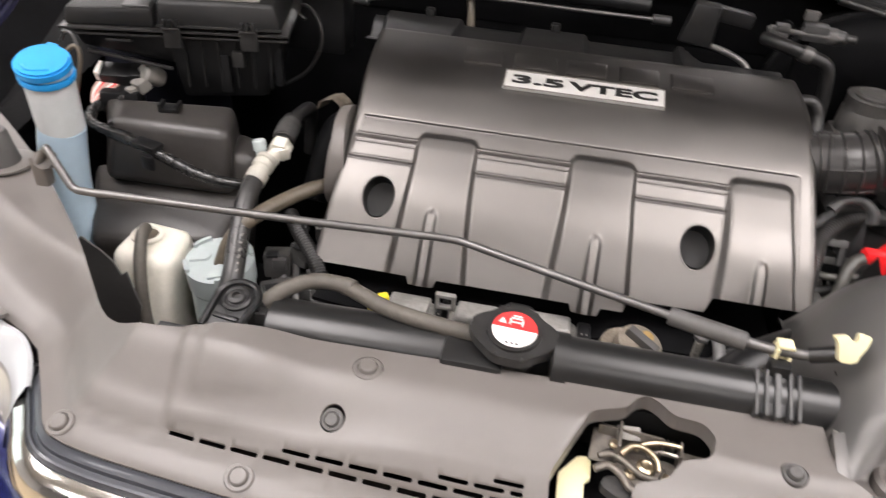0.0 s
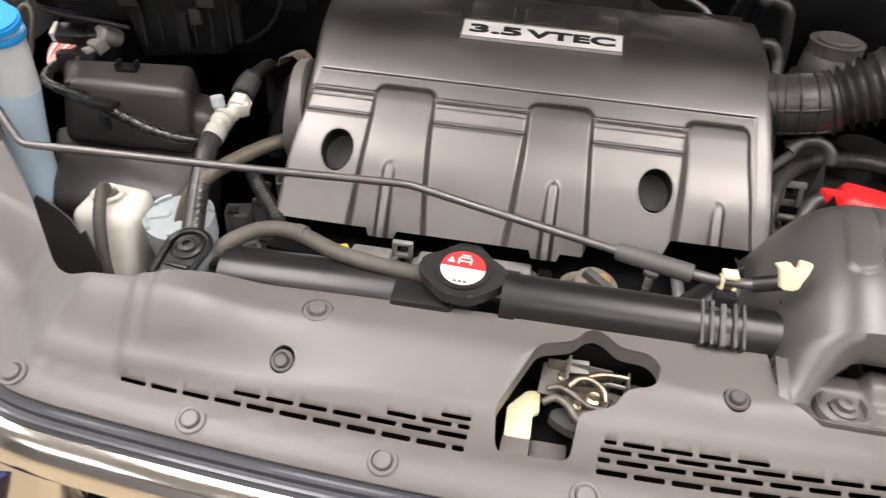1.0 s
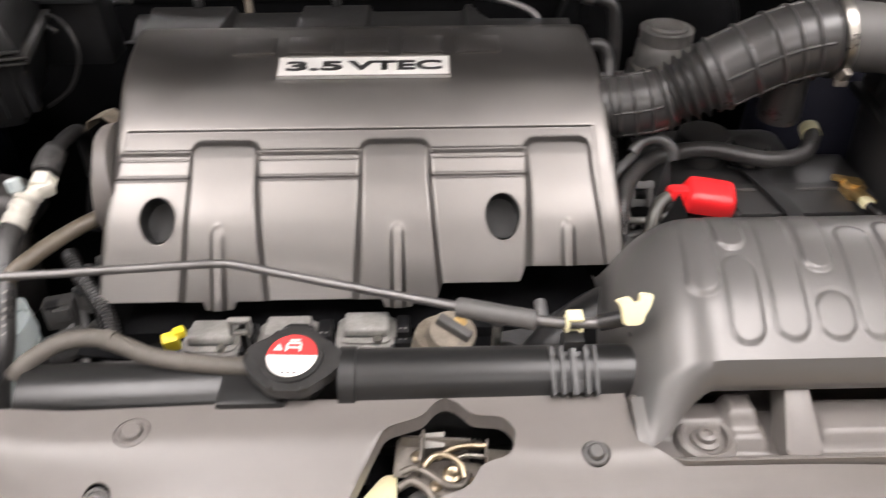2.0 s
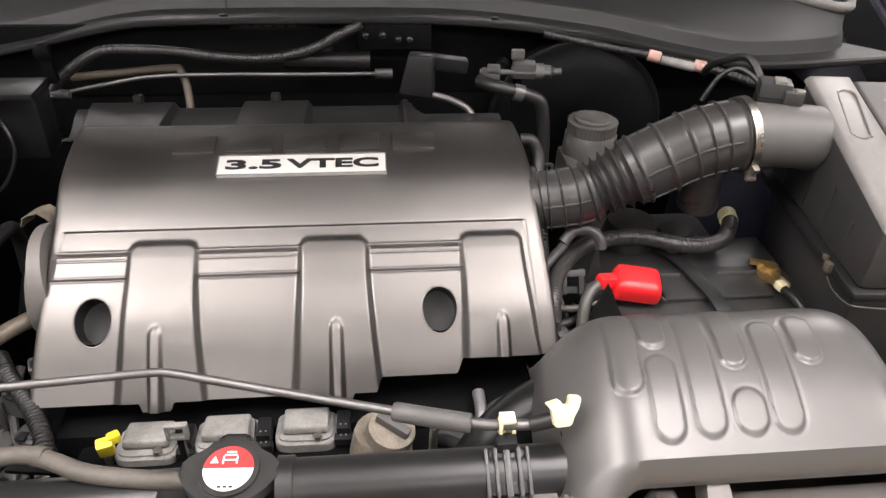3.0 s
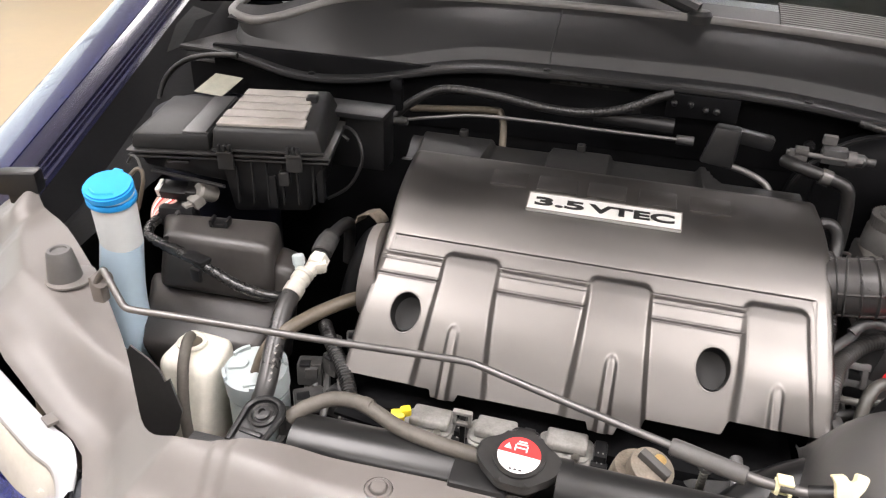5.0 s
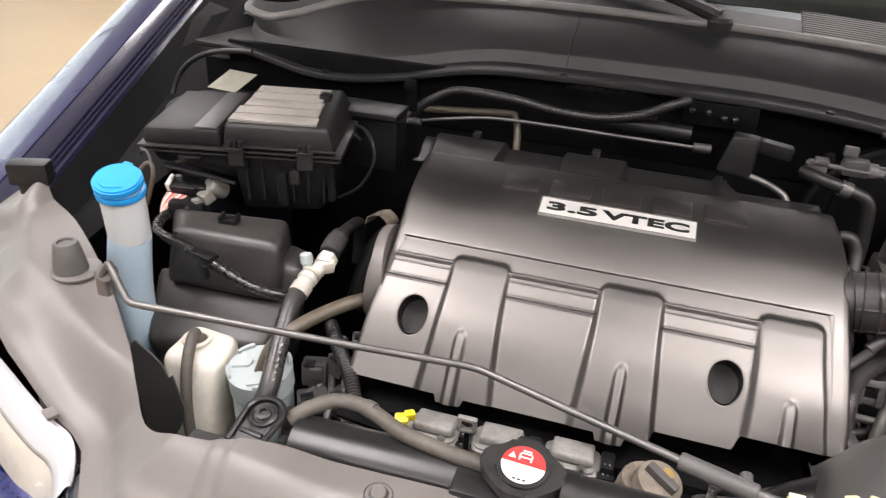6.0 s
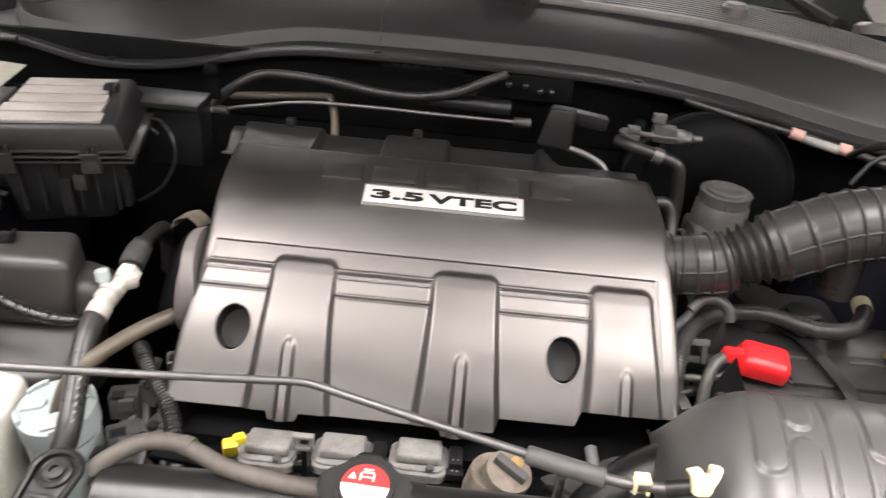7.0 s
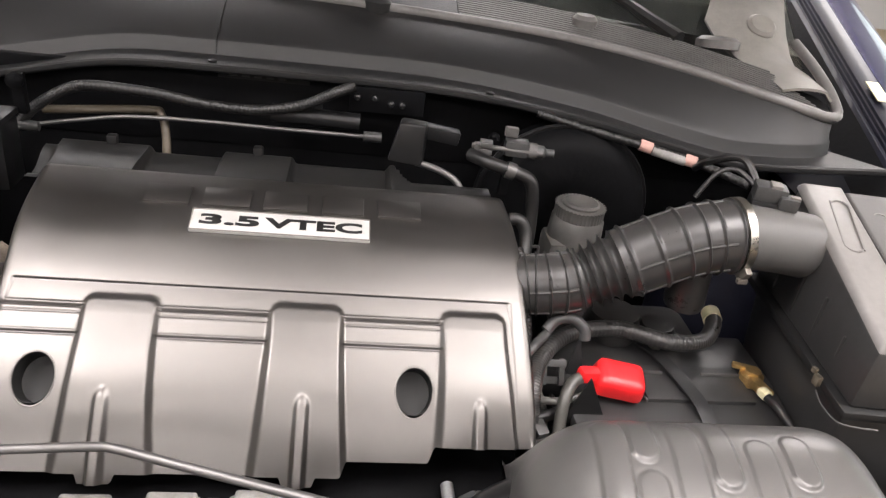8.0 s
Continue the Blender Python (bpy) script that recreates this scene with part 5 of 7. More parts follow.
part("hose", sweep([(0.30, 0.93, 1.142), (0.32, 0.905, 1.143), (0.352, 0.898, 1.136), (0.372, 0.895, 1.128), (0.379, 0.893, 1.108), (0.382, 0.885, 1.06), (0.378, 0.87, 1.0)], 0.0085, 12), M_RUBBER, h3)
part("cuff", sweep([(0.340, 0.899, 1.139), (0.352, 0.898, 1.136)], 0.0105, 14, 3), M_SNORKEL, h3)
part("second_hose", sweep([(0.338, 0.83, 1.105), (0.352, 0.828, 1.104), (0.360, 0.82, 1.085), (0.356, 0.79, 1.05), (0.350, 0.76, 1.02)], 0.0075, 12), M_RUBBER, h3)
part("loom", corrugated([(0.348, 0.80, 1.08), (0.350, 0.75, 1.06), (0.348, 0.71, 1.035), (0.346, 0.68, 1.01)], 0.006, 30, 0.1, 10), M_RUBBER, h3)
part("hose_clip", join(box((0.376, 0.835, 1.068), (0.014, 0.004, 0.003), 0.0008), box((0.383, 0.835, 1.062), (0.003, 0.004, 0.012), 0.0008), box((0.376, 0.835, 1.056), (0.014, 0.004, 0.003), 0.0008)), M_SNORKEL, h3)
wires = thing("wiring_harness", (0.365, 0.68, 0.90), "loose black and grey wires beside the battery", "wires")
for pts, r, m in (([(0.352, 0.70, 0.985), (0.366, 0.685, 0.975), (0.372, 0.655, 0.955), (0.366, 0.62, 0.91), (0.372, 0.59, 0.86)], 0.0040, M_OLIVE),
                  ([(0.350, 0.66, 0.99), (0.358, 0.648, 0.975), (0.356, 0.625, 0.94), (0.362, 0.60, 0.89)], 0.0034, M_CLUTTER),
                  ([(0.346, 0.72, 1.00), (0.362, 0.725, 0.985), (0.384, 0.712, 0.965), (0.396, 0.68, 0.94)], 0.0032, M_RUBBER),
                  ([(0.350, 0.62, 0.95), (0.372, 0.632, 0.945), (0.394, 0.628, 0.935), (0.41, 0.60, 0.90)], 0.0046, M_CLUTTER),
                  ([(0.345, 0.60, 0.93), (0.356, 0.588, 0.91), (0.375, 0.58, 0.89)], 0.0050, M_RUBBER)):
    part("wire", sweep(pts, r, 8), m, wires)
part("connector", box((0.362, 0.637, 0.958), (0.014, 0.018, 0.012), 0.002, 20, 20), M_CLUTTER, wires)
part("white_plug", box((0.353, 0.652, 0.973), (0.010, 0.008, 0.008), 0.002, -20), M_LABEL_WHITE, wires)
under = thing("resonator", (0.50, 0.82, 0.9), "black intake resonator and gearbox breather parts", "resonator")
part("chamber", join(lathe([(0.0, -0.02), (0.03, -0.02), (0.036, 0), (0.03, 0.02), (0, 0.022)], (0.485, 0.80, 0.985), 24), lathe([(0.0, -0.02), (0.022, -0.02), (0.026, 0), (0.02, 0.016), (0, 0.018)], (0.54, 0.79, 0.98), 20),
                     box((0.51, 0.83, 0.93), (0.20, 0.10, 0.08), 0.02)), M_CASE, under)
part("silver_nut", box((0.535, 0.762, 0.992), (0.014, 0.008, 0.008), 0.002, 20), M_ZINC, under)

# ---- behind the cover ----
valve = thing("purge_valve", (0.35, 0.94, 1.14), "grey purge valve with hose stubs behind the cover", "valve")
part("body", join(box((0.358, 0.935, 1.155), (0.030, 0.022, 0.020), 0.003, -6), lathe([(0.009, -0.030), (0.0085, 0.020), (0.005, 0.024), (0.005, 0.034)], (0.372, 0.932, 1.153), 16, 0, 90, -6)), M_VALVE, valve)
part("upper_tab", box((0.350, 0.942, 1.1725), (0.017, 0.010, 0.012), 0.002, -6), M_BUMP, valve)
part("plug", join(box((0.318, 0.932, 1.158), (0.016, 0.016, 0.006), 0.001, -6), box((0.318, 0.932, 1.149), (0.016, 0.016, 0.007), 0.001, -6), box((0.308, 0.932, 1.153), (0.010, 0.010, 0.010), 0.002)), M_BUMP, valve)
part("cross_pin", lathe([(0.0035, -0.045), (0.0035, 0.045)], (0.345, 0.928, 1.1535), 10, 0, 90, -6), M_BUMP, valve)
part("collar", lathe([(0.0105, -0.005), (0.0105, 0.005)], (0.378, 0.9315, 1.153), 16, 0, 90, -6), M_BUMP, valve)
part("stand", box((0.352, 0.945, 1.12), (0.012, 0.010, 0.07), 0.002), M_DEEP, valve)
for bx, by in ((0.345, 1.03), (0.40, 1.03)):
    part("stud", lathe([(0.008, 0), (0.008, 0.008), (0.004, 0.010), (0.004, 0.02), (0, 0.02)], (bx, by - 0.012, 1.135), 10, 90, 0, 0), M_DEEP, valve)
mapb = thing("map_sensor", (0.22, 0.95, 1.12), "black cube shaped pressure sensor", "sensor")
part("housing", join(skew_box([(0.195, 0.935, 1.122), (0.240, 0.935, 1.116), (0.246, 0.965, 1.116), (0.202, 0.97, 1.122)], [(0.208, 0.94, 1.172), (0.242, 0.94, 1.170), (0.246, 0.962, 1.170), (0.212, 0.965, 1.172)], 0.004)), M_FUSE, mapb)
part("socket", box((0.262, 0.96, 1.155), (0.05, 0.02, 0.018), 0.003, 0, 0, 8), M_BLACK, mapb)
part("pipe", sweep([(0.23, 0.945, 1.12), (0.26, 0.935, 1.116), (0.285, 0.925, 1.106), (0.295, 0.915, 1.09)], 0.0045, 10), M_STEEL, mapb)
line = thing("metal_pipe", (0, 1.0, 1.1), "thin bare metal pipe running behind the cover", "pipe")
part("pipe", sweep([(-0.262, 0.99, 1.103), (-0.24, 1.0, 1.106), (-0.19, 1.0, 1.116), (-0.127, 1.0, 1.126), (-0.03, 1.0, 1.128), (0.061, 1.0, 1.127), (0.19, 1.0, 1.127)], 0.0027, 10), M_STEEL, line)
pieces("ferrule", [lathe([(0.006, -0.012), (0.007, 0), (0.006, 0.012)], (-0.25, 0.996, 1.104), 12, 0, 90, 0), lathe([(0.007, -0.012), (0.007, 0.012)], (0.178, 1.0, 1.127), 12, 0, 90, 0)], M_VALVE, line)
heat = thing("heater_pipe", (-0.16, 1.0, 1.1), "tan heater pipe bending down behind the cover", "pipe")
part("pipe", sweep([(-0.24, 1.02, 1.118), (-0.20, 1.02, 1.122), (-0.11, 1.02, 1.130), (-0.094, 1.015, 1.126), (-0.086, 1.0, 1.10), (-0.084, 0.98, 1.05)], 0.0055, 12), M_TAN, heat)
loom = thing("wiring_loom", (-0.05, 1.02, 1.15), "black corrugated wiring loom along the bulkhead", "wiring loom")
part("tube", corrugated([(-0.265, 1.0, 1.10), (-0.245, 1.0, 1.125), (-0.21, 1.0, 1.150), (-0.175, 1.0, 1.162), (-0.10, 1.0, 1.160), (-0.03, 1.0, 1.151), (0.03, 1.0, 1.150), (0.085, 1.0, 1.162), (0.125, 1.0, 1.182), (0.15, 1.01, 1.19)], 0.0068, 110, 0.04, 10), M_RUBBER, loom)
part("second_tube", corrugated([(0.40, 1.02, 1.175), (0.47, 1.0, 1.165), (0.55, 0.98, 1.155), (0.62, 0.955, 1.146), (0.67, 0.91, 1.14)], 0.0058, 50, 0.06, 10), M_RUBBER, loom)
pieces("tape", [sweep([(0.540, 0.983, 1.1565), (0.556, 0.978, 1.154)], 0.0082, 10, 2), sweep([(0.60, 0.9635, 1.1485), (0.614, 0.9575, 1.147)], 0.0082, 10, 2)], M_PINK, loom, "pink tape wrap")
part("label_sleeve", sweep([(0.557, 0.976, 1.152), (0.60, 0.961, 1.146)], 0.0066, 10, 2), M_COIL, loom)
mid = thing("solenoid", (0.08, 1.0, 1.13), "long dark solenoid on the bulkhead", "solenoid")
part("barrel", join(sweep([(0.045, 1.015, 1.143), (0.16, 1.015, 1.140)], 0.012, 16, 4), box((0.10, 1.02, 1.15), (0.02, 0.01, 0.02), 0.002)), M_BLACK, mid)
strip = thing("bulkhead_sticker", (0.03, 1.066, 1.175), "dark printed strip on the bulkhead", "sticker")
part("strip", box((0.03, 1.0605, 1.176), (0.12, 0.002, 0.012), 0), M_FUSE, strip)
pieces("print_bar", [box((-0.01 + 0.016 * k, 1.0590, 1.176), (0.010, 0.001, 0.005), 0) for k in range(5)], M_CLUTTER, strip)
brk = thing("bulkhead_bracket", (0.19, 1.03, 1.16), "black steel bracket with bolts on the bulkhead", "bracket")
part("plate", box((0.195, 1.03, 1.168), (0.10, 0.004, 0.034), 0.001), M_DEEP, brk)
for bx in (0.155, 0.178, 0.20, 0.215):
    part("bolt", lathe([(0.0045, 0), (0.0045, 0.006), (0.0025, 0.008), (0, 0.008)], (bx, 1.027, 1.172 - 0.006 * (bx > 0.19)), 8, 90, 0, 0), M_BLACK, brk)


# ---- washer bottle ----
washer = thing("washer_bottle", (-0.51, 0.62, 0.88), "washer filler neck holding blue fluid under a blue cap", "washer bottle")
WC = V(-0.489, 0.614, 1.110)
NECK = [WC, V(-0.490, 0.616, 1.085), V(-0.493, 0.620, 1.035), V(-0.507, 0.624, 0.985), V(-0.512, 0.628, 0.93), V(-0.510, 0.632, 0.88), V(-0.50, 0.64, 0.82)]
part("neck", sweep([V(-0.4895, 0.6145, 1.112), NECK[1], V(-0.4925, 0.6195, 1.043)], lambda t: 0.0262 - 0.001 * t, 32, 10), M_NECK, washer, "frosted white upper neck")
part("fluid_column", sweep([V(-0.4922, 0.6193, 1.046), NECK[3], NECK[4], NECK[5], NECK[6]], lambda t: 0.0254 + 0.0016 * min(1.0, t * 5) - 0.006 * max(0.0, t - 0.25), 32, 10), M_FLUID, washer, "blue fluid showing through the plastic")
CM = pose(WC.x, WC.y, WC.z - 0.004, 14, 6, 0)
fl = [(0.0285 * math.cos(2 * math.pi * k / 48), 0.0285 * math.sin(2 * math.pi * k / 48)) for k in range(48)]
lidw = part("cap", join(prism(fl, 0.013, 0.020, 0.004, CM, 3), prism([(x * 0.93, y * 0.93) for x, y in fl], 0.019, 0.0225, 0.002, CM)), M_BLUE, washer, "bright blue snap cap")
skirt = lathe([(0.0285, -0.0035), (0.0292, 0.0), (0.0285, 0.0035), (0.0255, 0.0035), (0.0255, -0.0035)], n=48)
skirt.transform(CM @ pose(0, 0, 0.003, -7, 0, 0))
part("retaining_ring", skirt, M_BLUE, lidw)
tab = box((-0.008, 0.029, 0.016), (0.012, 0.010, 0.006), 0.002)
tab.transform(CM)
part("tab", tab, M_BLUE, lidw)
crown = sweep([CM @ V(-0.014, -0.015, 0.0228), CM @ V(-0.002, -0.020, 0.0232), CM @ V(0.016, -0.012, 0.0228)], 0.0016, 8)
part("moulded_mark", crown, M_BLUE, lidw)
tube = thing("washer_tube", (-0.43, 0.66, 1.08), "thin tan and black washer tube", "tube")
part("hook", sweep([(-0.520, 0.690, 1.100), (-0.512, 0.695, 1.108), (-0.505, 0.695, 1.106), (-0.503, 0.692, 1.094), (-0.508, 0.690, 1.076), (-0.518, 0.690, 1.050)], 0.0026, 10), M_TAN, tube)
part("tail", sweep([(-0.505, 0.695, 1.106), (-0.512, 0.70, 1.120), (-0.528, 0.71, 1.118), (-0.548, 0.725, 1.100)], 0.0016, 8), M_CLUTTER, tube)

# ---- resonator box beside the washer bottle ----
airbox = thing("intake_resonator", (-0.42, 0.68, 0.85), "black plastic intake resonator box", "resonator box")
part("upper_case", skew_box([(-0.490, 0.665, 0.945), (-0.320, 0.672, 0.945), (-0.345, 0.770, 0.945), (-0.525, 0.745, 0.945)], [(-0.470, 0.674, 1.031), (-0.322, 0.684, 1.031), (-0.346, 0.758, 1.031), (-0.512, 0.732, 1.031)], 0.013), M_RESO, airbox)
part("lower_case", skew_box([(-0.462, 0.605, 0.83), (-0.335, 0.635, 0.83), (-0.32, 0.72, 0.83), (-0.50, 0.70, 0.83)], [(-0.478, 0.592, 0.906), (-0.320, 0.618, 0.914), (-0.295, 0.71, 0.955), (-0.525, 0.70, 0.955)], 0.013), M_RESO, airbox)
part("side_spout", join(skew_box([(-0.33, 0.68, 0.95), (-0.29, 0.68, 0.95), (-0.29, 0.75, 0.95), (-0.34, 0.76, 0.95)], [(-0.332, 0.69, 1.0), (-0.298, 0.695, 0.995), (-0.30, 0.74, 0.995), (-0.345, 0.752, 1.0)], 0.012)), M_RESO, airbox)
part("rim_clip", join(box((-0.412, 0.716, 1.034), (0.024, 0.016, 0.006), 0.002, 10), box((-0.422, 0.713, 1.038), (0.004, 0.018, 0.010), 0.001, 10), box((-0.401, 0.716, 1.038), (0.004, 0.018, 0.010), 0.001, 10)), M_BLACK, airbox)
part("tower", box((-0.495, 0.745, 1.022), (0.05, 0.03, 0.03), 0.006, 12), M_BLACK, airbox)

conn = thing("wiring_plug", (-0.50, 0.75, 1.02), "black plug with white latch and pink wires", "wiring plug")
part("housing", join(box((-0.506, 0.762, 1.046), (0.040, 0.026, 0.022), 0.003, 8, 20), box((-0.482, 0.768, 1.046), (0.018, 0.026, 0.024), 0.003, 8, 20)), M_BLACK, conn)
part("latch", join(box((-0.527, 0.756, 1.052), (0.006, 0.022, 0.014), 0.001, 8, 20), box((-0.513, 0.753, 1.042), (0.026, 0.004, 0.012), 0.001, 8)), M_LABEL_WHITE, conn)
for k in range(8):
    s = k * 0.0042
    part("wire", sweep([(-0.528 + s, 0.748, 1.040), (-0.529 + 0.7 * s, 0.738, 1.034), (-0.524 + 0.25 * s, 0.724, 1.028), (-0.511, 0.705, 1.024)], 0.0016, 6, 5), (M_PINK, M_LABEL_WHITE, M_LABEL_RED, M_PINK)[k % 4], conn)
plug2 = thing("grey_plug", (-0.45, 0.75, 1.02), "grey wiring plug on the resonator box", "wiring plug")
part("socket", join(lathe([(0.011, -0.014), (0.0125, -0.011), (0.0125, 0.012), (0.010, 0.015)], (-0.464, 0.770, 1.048), 20, 60, 0, -30), box((-0.471, 0.754, 1.041), (0.018, 0.018, 0.017), 0.003, -25, 20), box((-0.479, 0.744, 1.035), (0.013, 0.013, 0.011), 0.002, -25)), M_PLUG, plug2)
part("lead", sweep([(-0.478, 0.742, 1.034), (-0.488, 0.733, 1.030), (-0.482, 0.715, 1.024), (-0.478, 0.695, 1.022), (-0.470, 0.675, 1.022)], 0.0042, 8), M_RUBBER, plug2)
lo = thing("wiring_loom", (-0.43, 0.65, 1.01), "shiny black taped wiring loom over the resonator box", "wiring loom")
part("tube", sweep([(-0.508, 0.712, 1.026), (-0.505, 0.692, 1.026), (-0.490, 0.668, 1.026), (-0.455, 0.652, 1.026), (-0.415, 0.640, 1.024), (-0.375, 0.628, 1.018), (-0.335, 0.618, 1.010), (-0.30, 0.618, 1.004), (-0.275, 0.635, 0.995)],
                    lambda t: 0.0068 + 0.0004 * math.sin(140 * t), 12, 12), M_LOOM, lo)
part("clip", join(box((-0.400, 0.634, 1.028), (0.036, 0.018, 0.006), 0.002, -16), box((-0.395, 0.622, 1.012), (0.016, 0.006, 0.018), 0.002, -16)), M_BLACK, lo)
part("tape", sweep([(-0.446, 0.6495, 1.026), (-0.430, 0.645, 1.0253)], 0.0078, 12, 2), M_LOOM, lo)

# ---- fuse box ----
fb = thing("fuse_box", (-0.43, 0.82, 1.0), "black under-bonnet fuse box with a ribbed two-part lid", "fuse box")
FM = pose(-0.545, 0.730, 0.004, 0, 0, 13)


def fbox_part(name, bms, mat, parent, label=""):
    b = join(*bms)
    b.transform(FM)
    return part(name, b, mat, parent, label)


fbox_part("lower_tray", [skew_box([(0.125, 0.02, 1.015), (0.235, 0.02, 1.02), (0.24, 0.14, 1.02), (0.13, 0.14, 1.015)], [(0.115, 0.008, 1.107), (0.262, 0.008, 1.107), (0.262, 0.16, 1.107), (0.115, 0.16, 1.107)], 0.008),
                         skew_box([(0.01, 0.02, 1.082), (0.13, 0.02, 1.06), (0.13, 0.15, 1.06), (0.01, 0.15, 1.082)], [(0.004, 0.008, 1.108), (0.13, 0.008, 1.107), (0.13, 0.16, 1.107), (0.004, 0.16, 1.108)], 0.005)], M_BLACK, fb)
fbox_part("seam_flange", [box((0.132, 0.085, 1.1115), (0.274, 0.176, 0.0032), 0.0012)], M_CASE, fb)
fbox_part("lower_flange", [box((0.132, 0.085, 1.1045), (0.272, 0.172, 0.0032), 0.0012)], M_CASE, fb)
for k in range(6):
    fbox_part("tray_rib", [box((0.138 + 0.021 * k, 0.0095 + 0.002 * (k % 2), 1.068), (0.003, 0.006, 0.062), 0.001)], M_FUSE, fb)
fbox_part("tray_step", [skew_box([(0.020, 0.006, 1.078), (0.120, 0.006, 1.058), (0.120, 0.012, 1.058), (0.020, 0.012, 1.078)], [(0.020, 0.006, 1.082), (0.120, 0.006, 1.062), (0.120, 0.012, 1.062), (0.020, 0.012, 1.082)], 0.001)], M_CASE, fb)
fbox_part("moulded_block", [box((0.062, 0.004, 1.097), (0.030, 0.006, 0.004), 0.001)], M_CASE, fb)
fbox_part("moulded_block", [box((0.205, 0.006, 1.078), (0.014, 0.012, 0.020), 0.002)], M_CASE, fb)
lidl = fbox_part("small_lid", [skew_box([(0.0, 0.003, 1.113), (0.108, 0.003, 1.113), (0.108, 0.168, 1.113), (0.0, 0.168, 1.113)], [(0.004, 0.005, 1.135), (0.106, 0.005, 1.137), (0.106, 0.160, 1.140), (0.006, 0.158, 1.138)], 0.005)], M_FUSE, fb)
lidr = fbox_part("large_lid", [skew_box([(0.110, 0.0, 1.114), (0.262, 0.0, 1.114), (0.262, 0.170, 1.114), (0.110, 0.170, 1.114)], [(0.113, 0.006, 1.147), (0.252, 0.007, 1.148), (0.244, 0.165, 1.153), (0.118, 0.165, 1.151)], 0.006)], M_FUSE, fb)
for k in range(5):
    fbox_part("lid_rib", [box((0.176 - 0.002 * (k % 2), 0.025 + 0.0285 * k, 1.1492 + 0.0008 * k), (0.118 - 0.005 * k + 0.008 * (k == 4), 0.0262, 0.0050), 0.0020)], M_DUSTY, lidr)
fbox_part("dust_band", [skew_box([(0.070, 0.010, 1.1368), (0.103, 0.010, 1.1372), (0.103, 0.155, 1.1398), (0.070, 0.155, 1.1392)], [(0.071, 0.011, 1.1382), (0.102, 0.011, 1.1386), (0.102, 0.154, 1.1410), (0.071, 0.154, 1.1404)], 0.0004)], M_FBOX, lidl, "dusty raised band")
fbox_part("lower_ridge", [box((0.187, -0.001, 1.1185), (0.150, 0.004, 0.003), 0.001)], M_CASE, lidr)
fbox_part("lid_knob", [box((0.226, 0.118, 1.154), (0.016, 0.02, 0.010), 0.002)], M_BLACK, lidr)
for cx in (0.130, 0.222):
    clip_part = fbox_part("lid_clip", [box((cx, -0.0045, 1.106), (0.021, 0.006, 0.026), 0.0015), box((cx, -0.007, 1.118), (0.021, 0.009, 0.003), 0.001)], M_CASE, fb)
    for dx in (-0.007, 0.0, 0.007):
        fbox_part("prong", [box((cx + dx, -0.006, 1.1235), (0.0035, 0.008, 0.009), 0.0008)], M_FUSE, clip_part)
fbox_part("side_tab", [box((0.252, 0.02, 1.065), (0.010, 0.016, 0.05), 0.002)], M_BLACK, fb)
fbox_part("side_tab", [box((0.185, 0.012, 1.055), (0.014, 0.008, 0.05), 0.002)], M_BLACK, fb)
gut = thing("drain_hose", (-0.65, 1.03, 1.1), "dark grey hose from the cowl down the inner wing", "hose")
part("hose", sweep([(-0.545, 1.03, 1.168), (-0.60, 1.03, 1.163), (-0.647, 1.03, 1.148), (-0.685, 1.03, 1.118), (-0.70, 1.02, 1.08), (-0.69, 1.0, 1.04)], 0.0046, 10), M_RUBBER, gut)
relay = thing("relay_box", (-0.31, 0.95, 1.02), "black relay box on the bulkhead", "relay box")
part("case", join(box((-0.312, 0.955, 1.085), (0.115, 0.05, 0.085), 0.006), box((-0.312, 0.948, 1.131), (0.12, 0.06, 0.008), 0.002)), M_BLACK, relay)
part("lead", join(sweep([(-0.335, 0.93, 1.10), (-0.30, 0.90, 1.12), (-0.275, 0.88, 1.11), (-0.268, 0.87, 1.08), (-0.285, 0.86, 1.045), (-0.315, 0.85, 1.025)], 0.0024, 8), sweep([(-0.34, 0.93, 1.095), (-0.32, 0.905, 1.11), (-0.30, 0.90, 1.10)], 0.003, 8)), M_RUBBER, relay)
part("stud", join(box((-0.25, 0.985, 1.15), (0.014, 0.012, 0.05), 0.002), lathe([(0.010, 0), (0.010, 0.006), (0.005, 0.008), (0, 0.008)], (-0.25, 0.978, 1.168), 10, 90, 0, 0)), M_DEEP, relay)

# ---- air-conditioning hose ----
ac = thing("ac_hose", (-0.27, 0.6, 0.95), "black air-conditioning hose with aluminium fittings and white printing", "hose")
part("hose", sweep([(-0.268, 0.47, 0.86), (-0.262, 0.50, 0.915), (-0.257, 0.525, 0.946), (-0.264, 0.560, 0.966), (-0.270, 0.605, 0.994), (-0.270, 0.640, 1.008)], 0.0116, 20, 8), M_ACHOSE, ac)
part("crimp", sweep([(-0.270, 0.628, 1.004), (-0.268, 0.650, 1.012), (-0.266, 0.662, 1.016)], lambda t: 0.0126 - 0.0016 * (0.3 < t < 0.42) - 0.002 * (0.66 < t < 0.75), 20, 12), M_CRIMP, ac, "pale aluminium crimp")
part("pipe", sweep([(-0.268, 0.655, 1.010), (-0.267, 0.675, 1.012), (-0.262, 0.695, 1.014)], 0.0085, 14), M_MILK, ac)
part("block", join(box((-0.260, 0.690, 1.014), (0.018, 0.022, 0.018), 0.005, 35, 10), box((-0.266, 0.680, 1.011), (0.013, 0.015, 0.018), 0.004, 20)), M_MILK, ac, "cream fitting block")
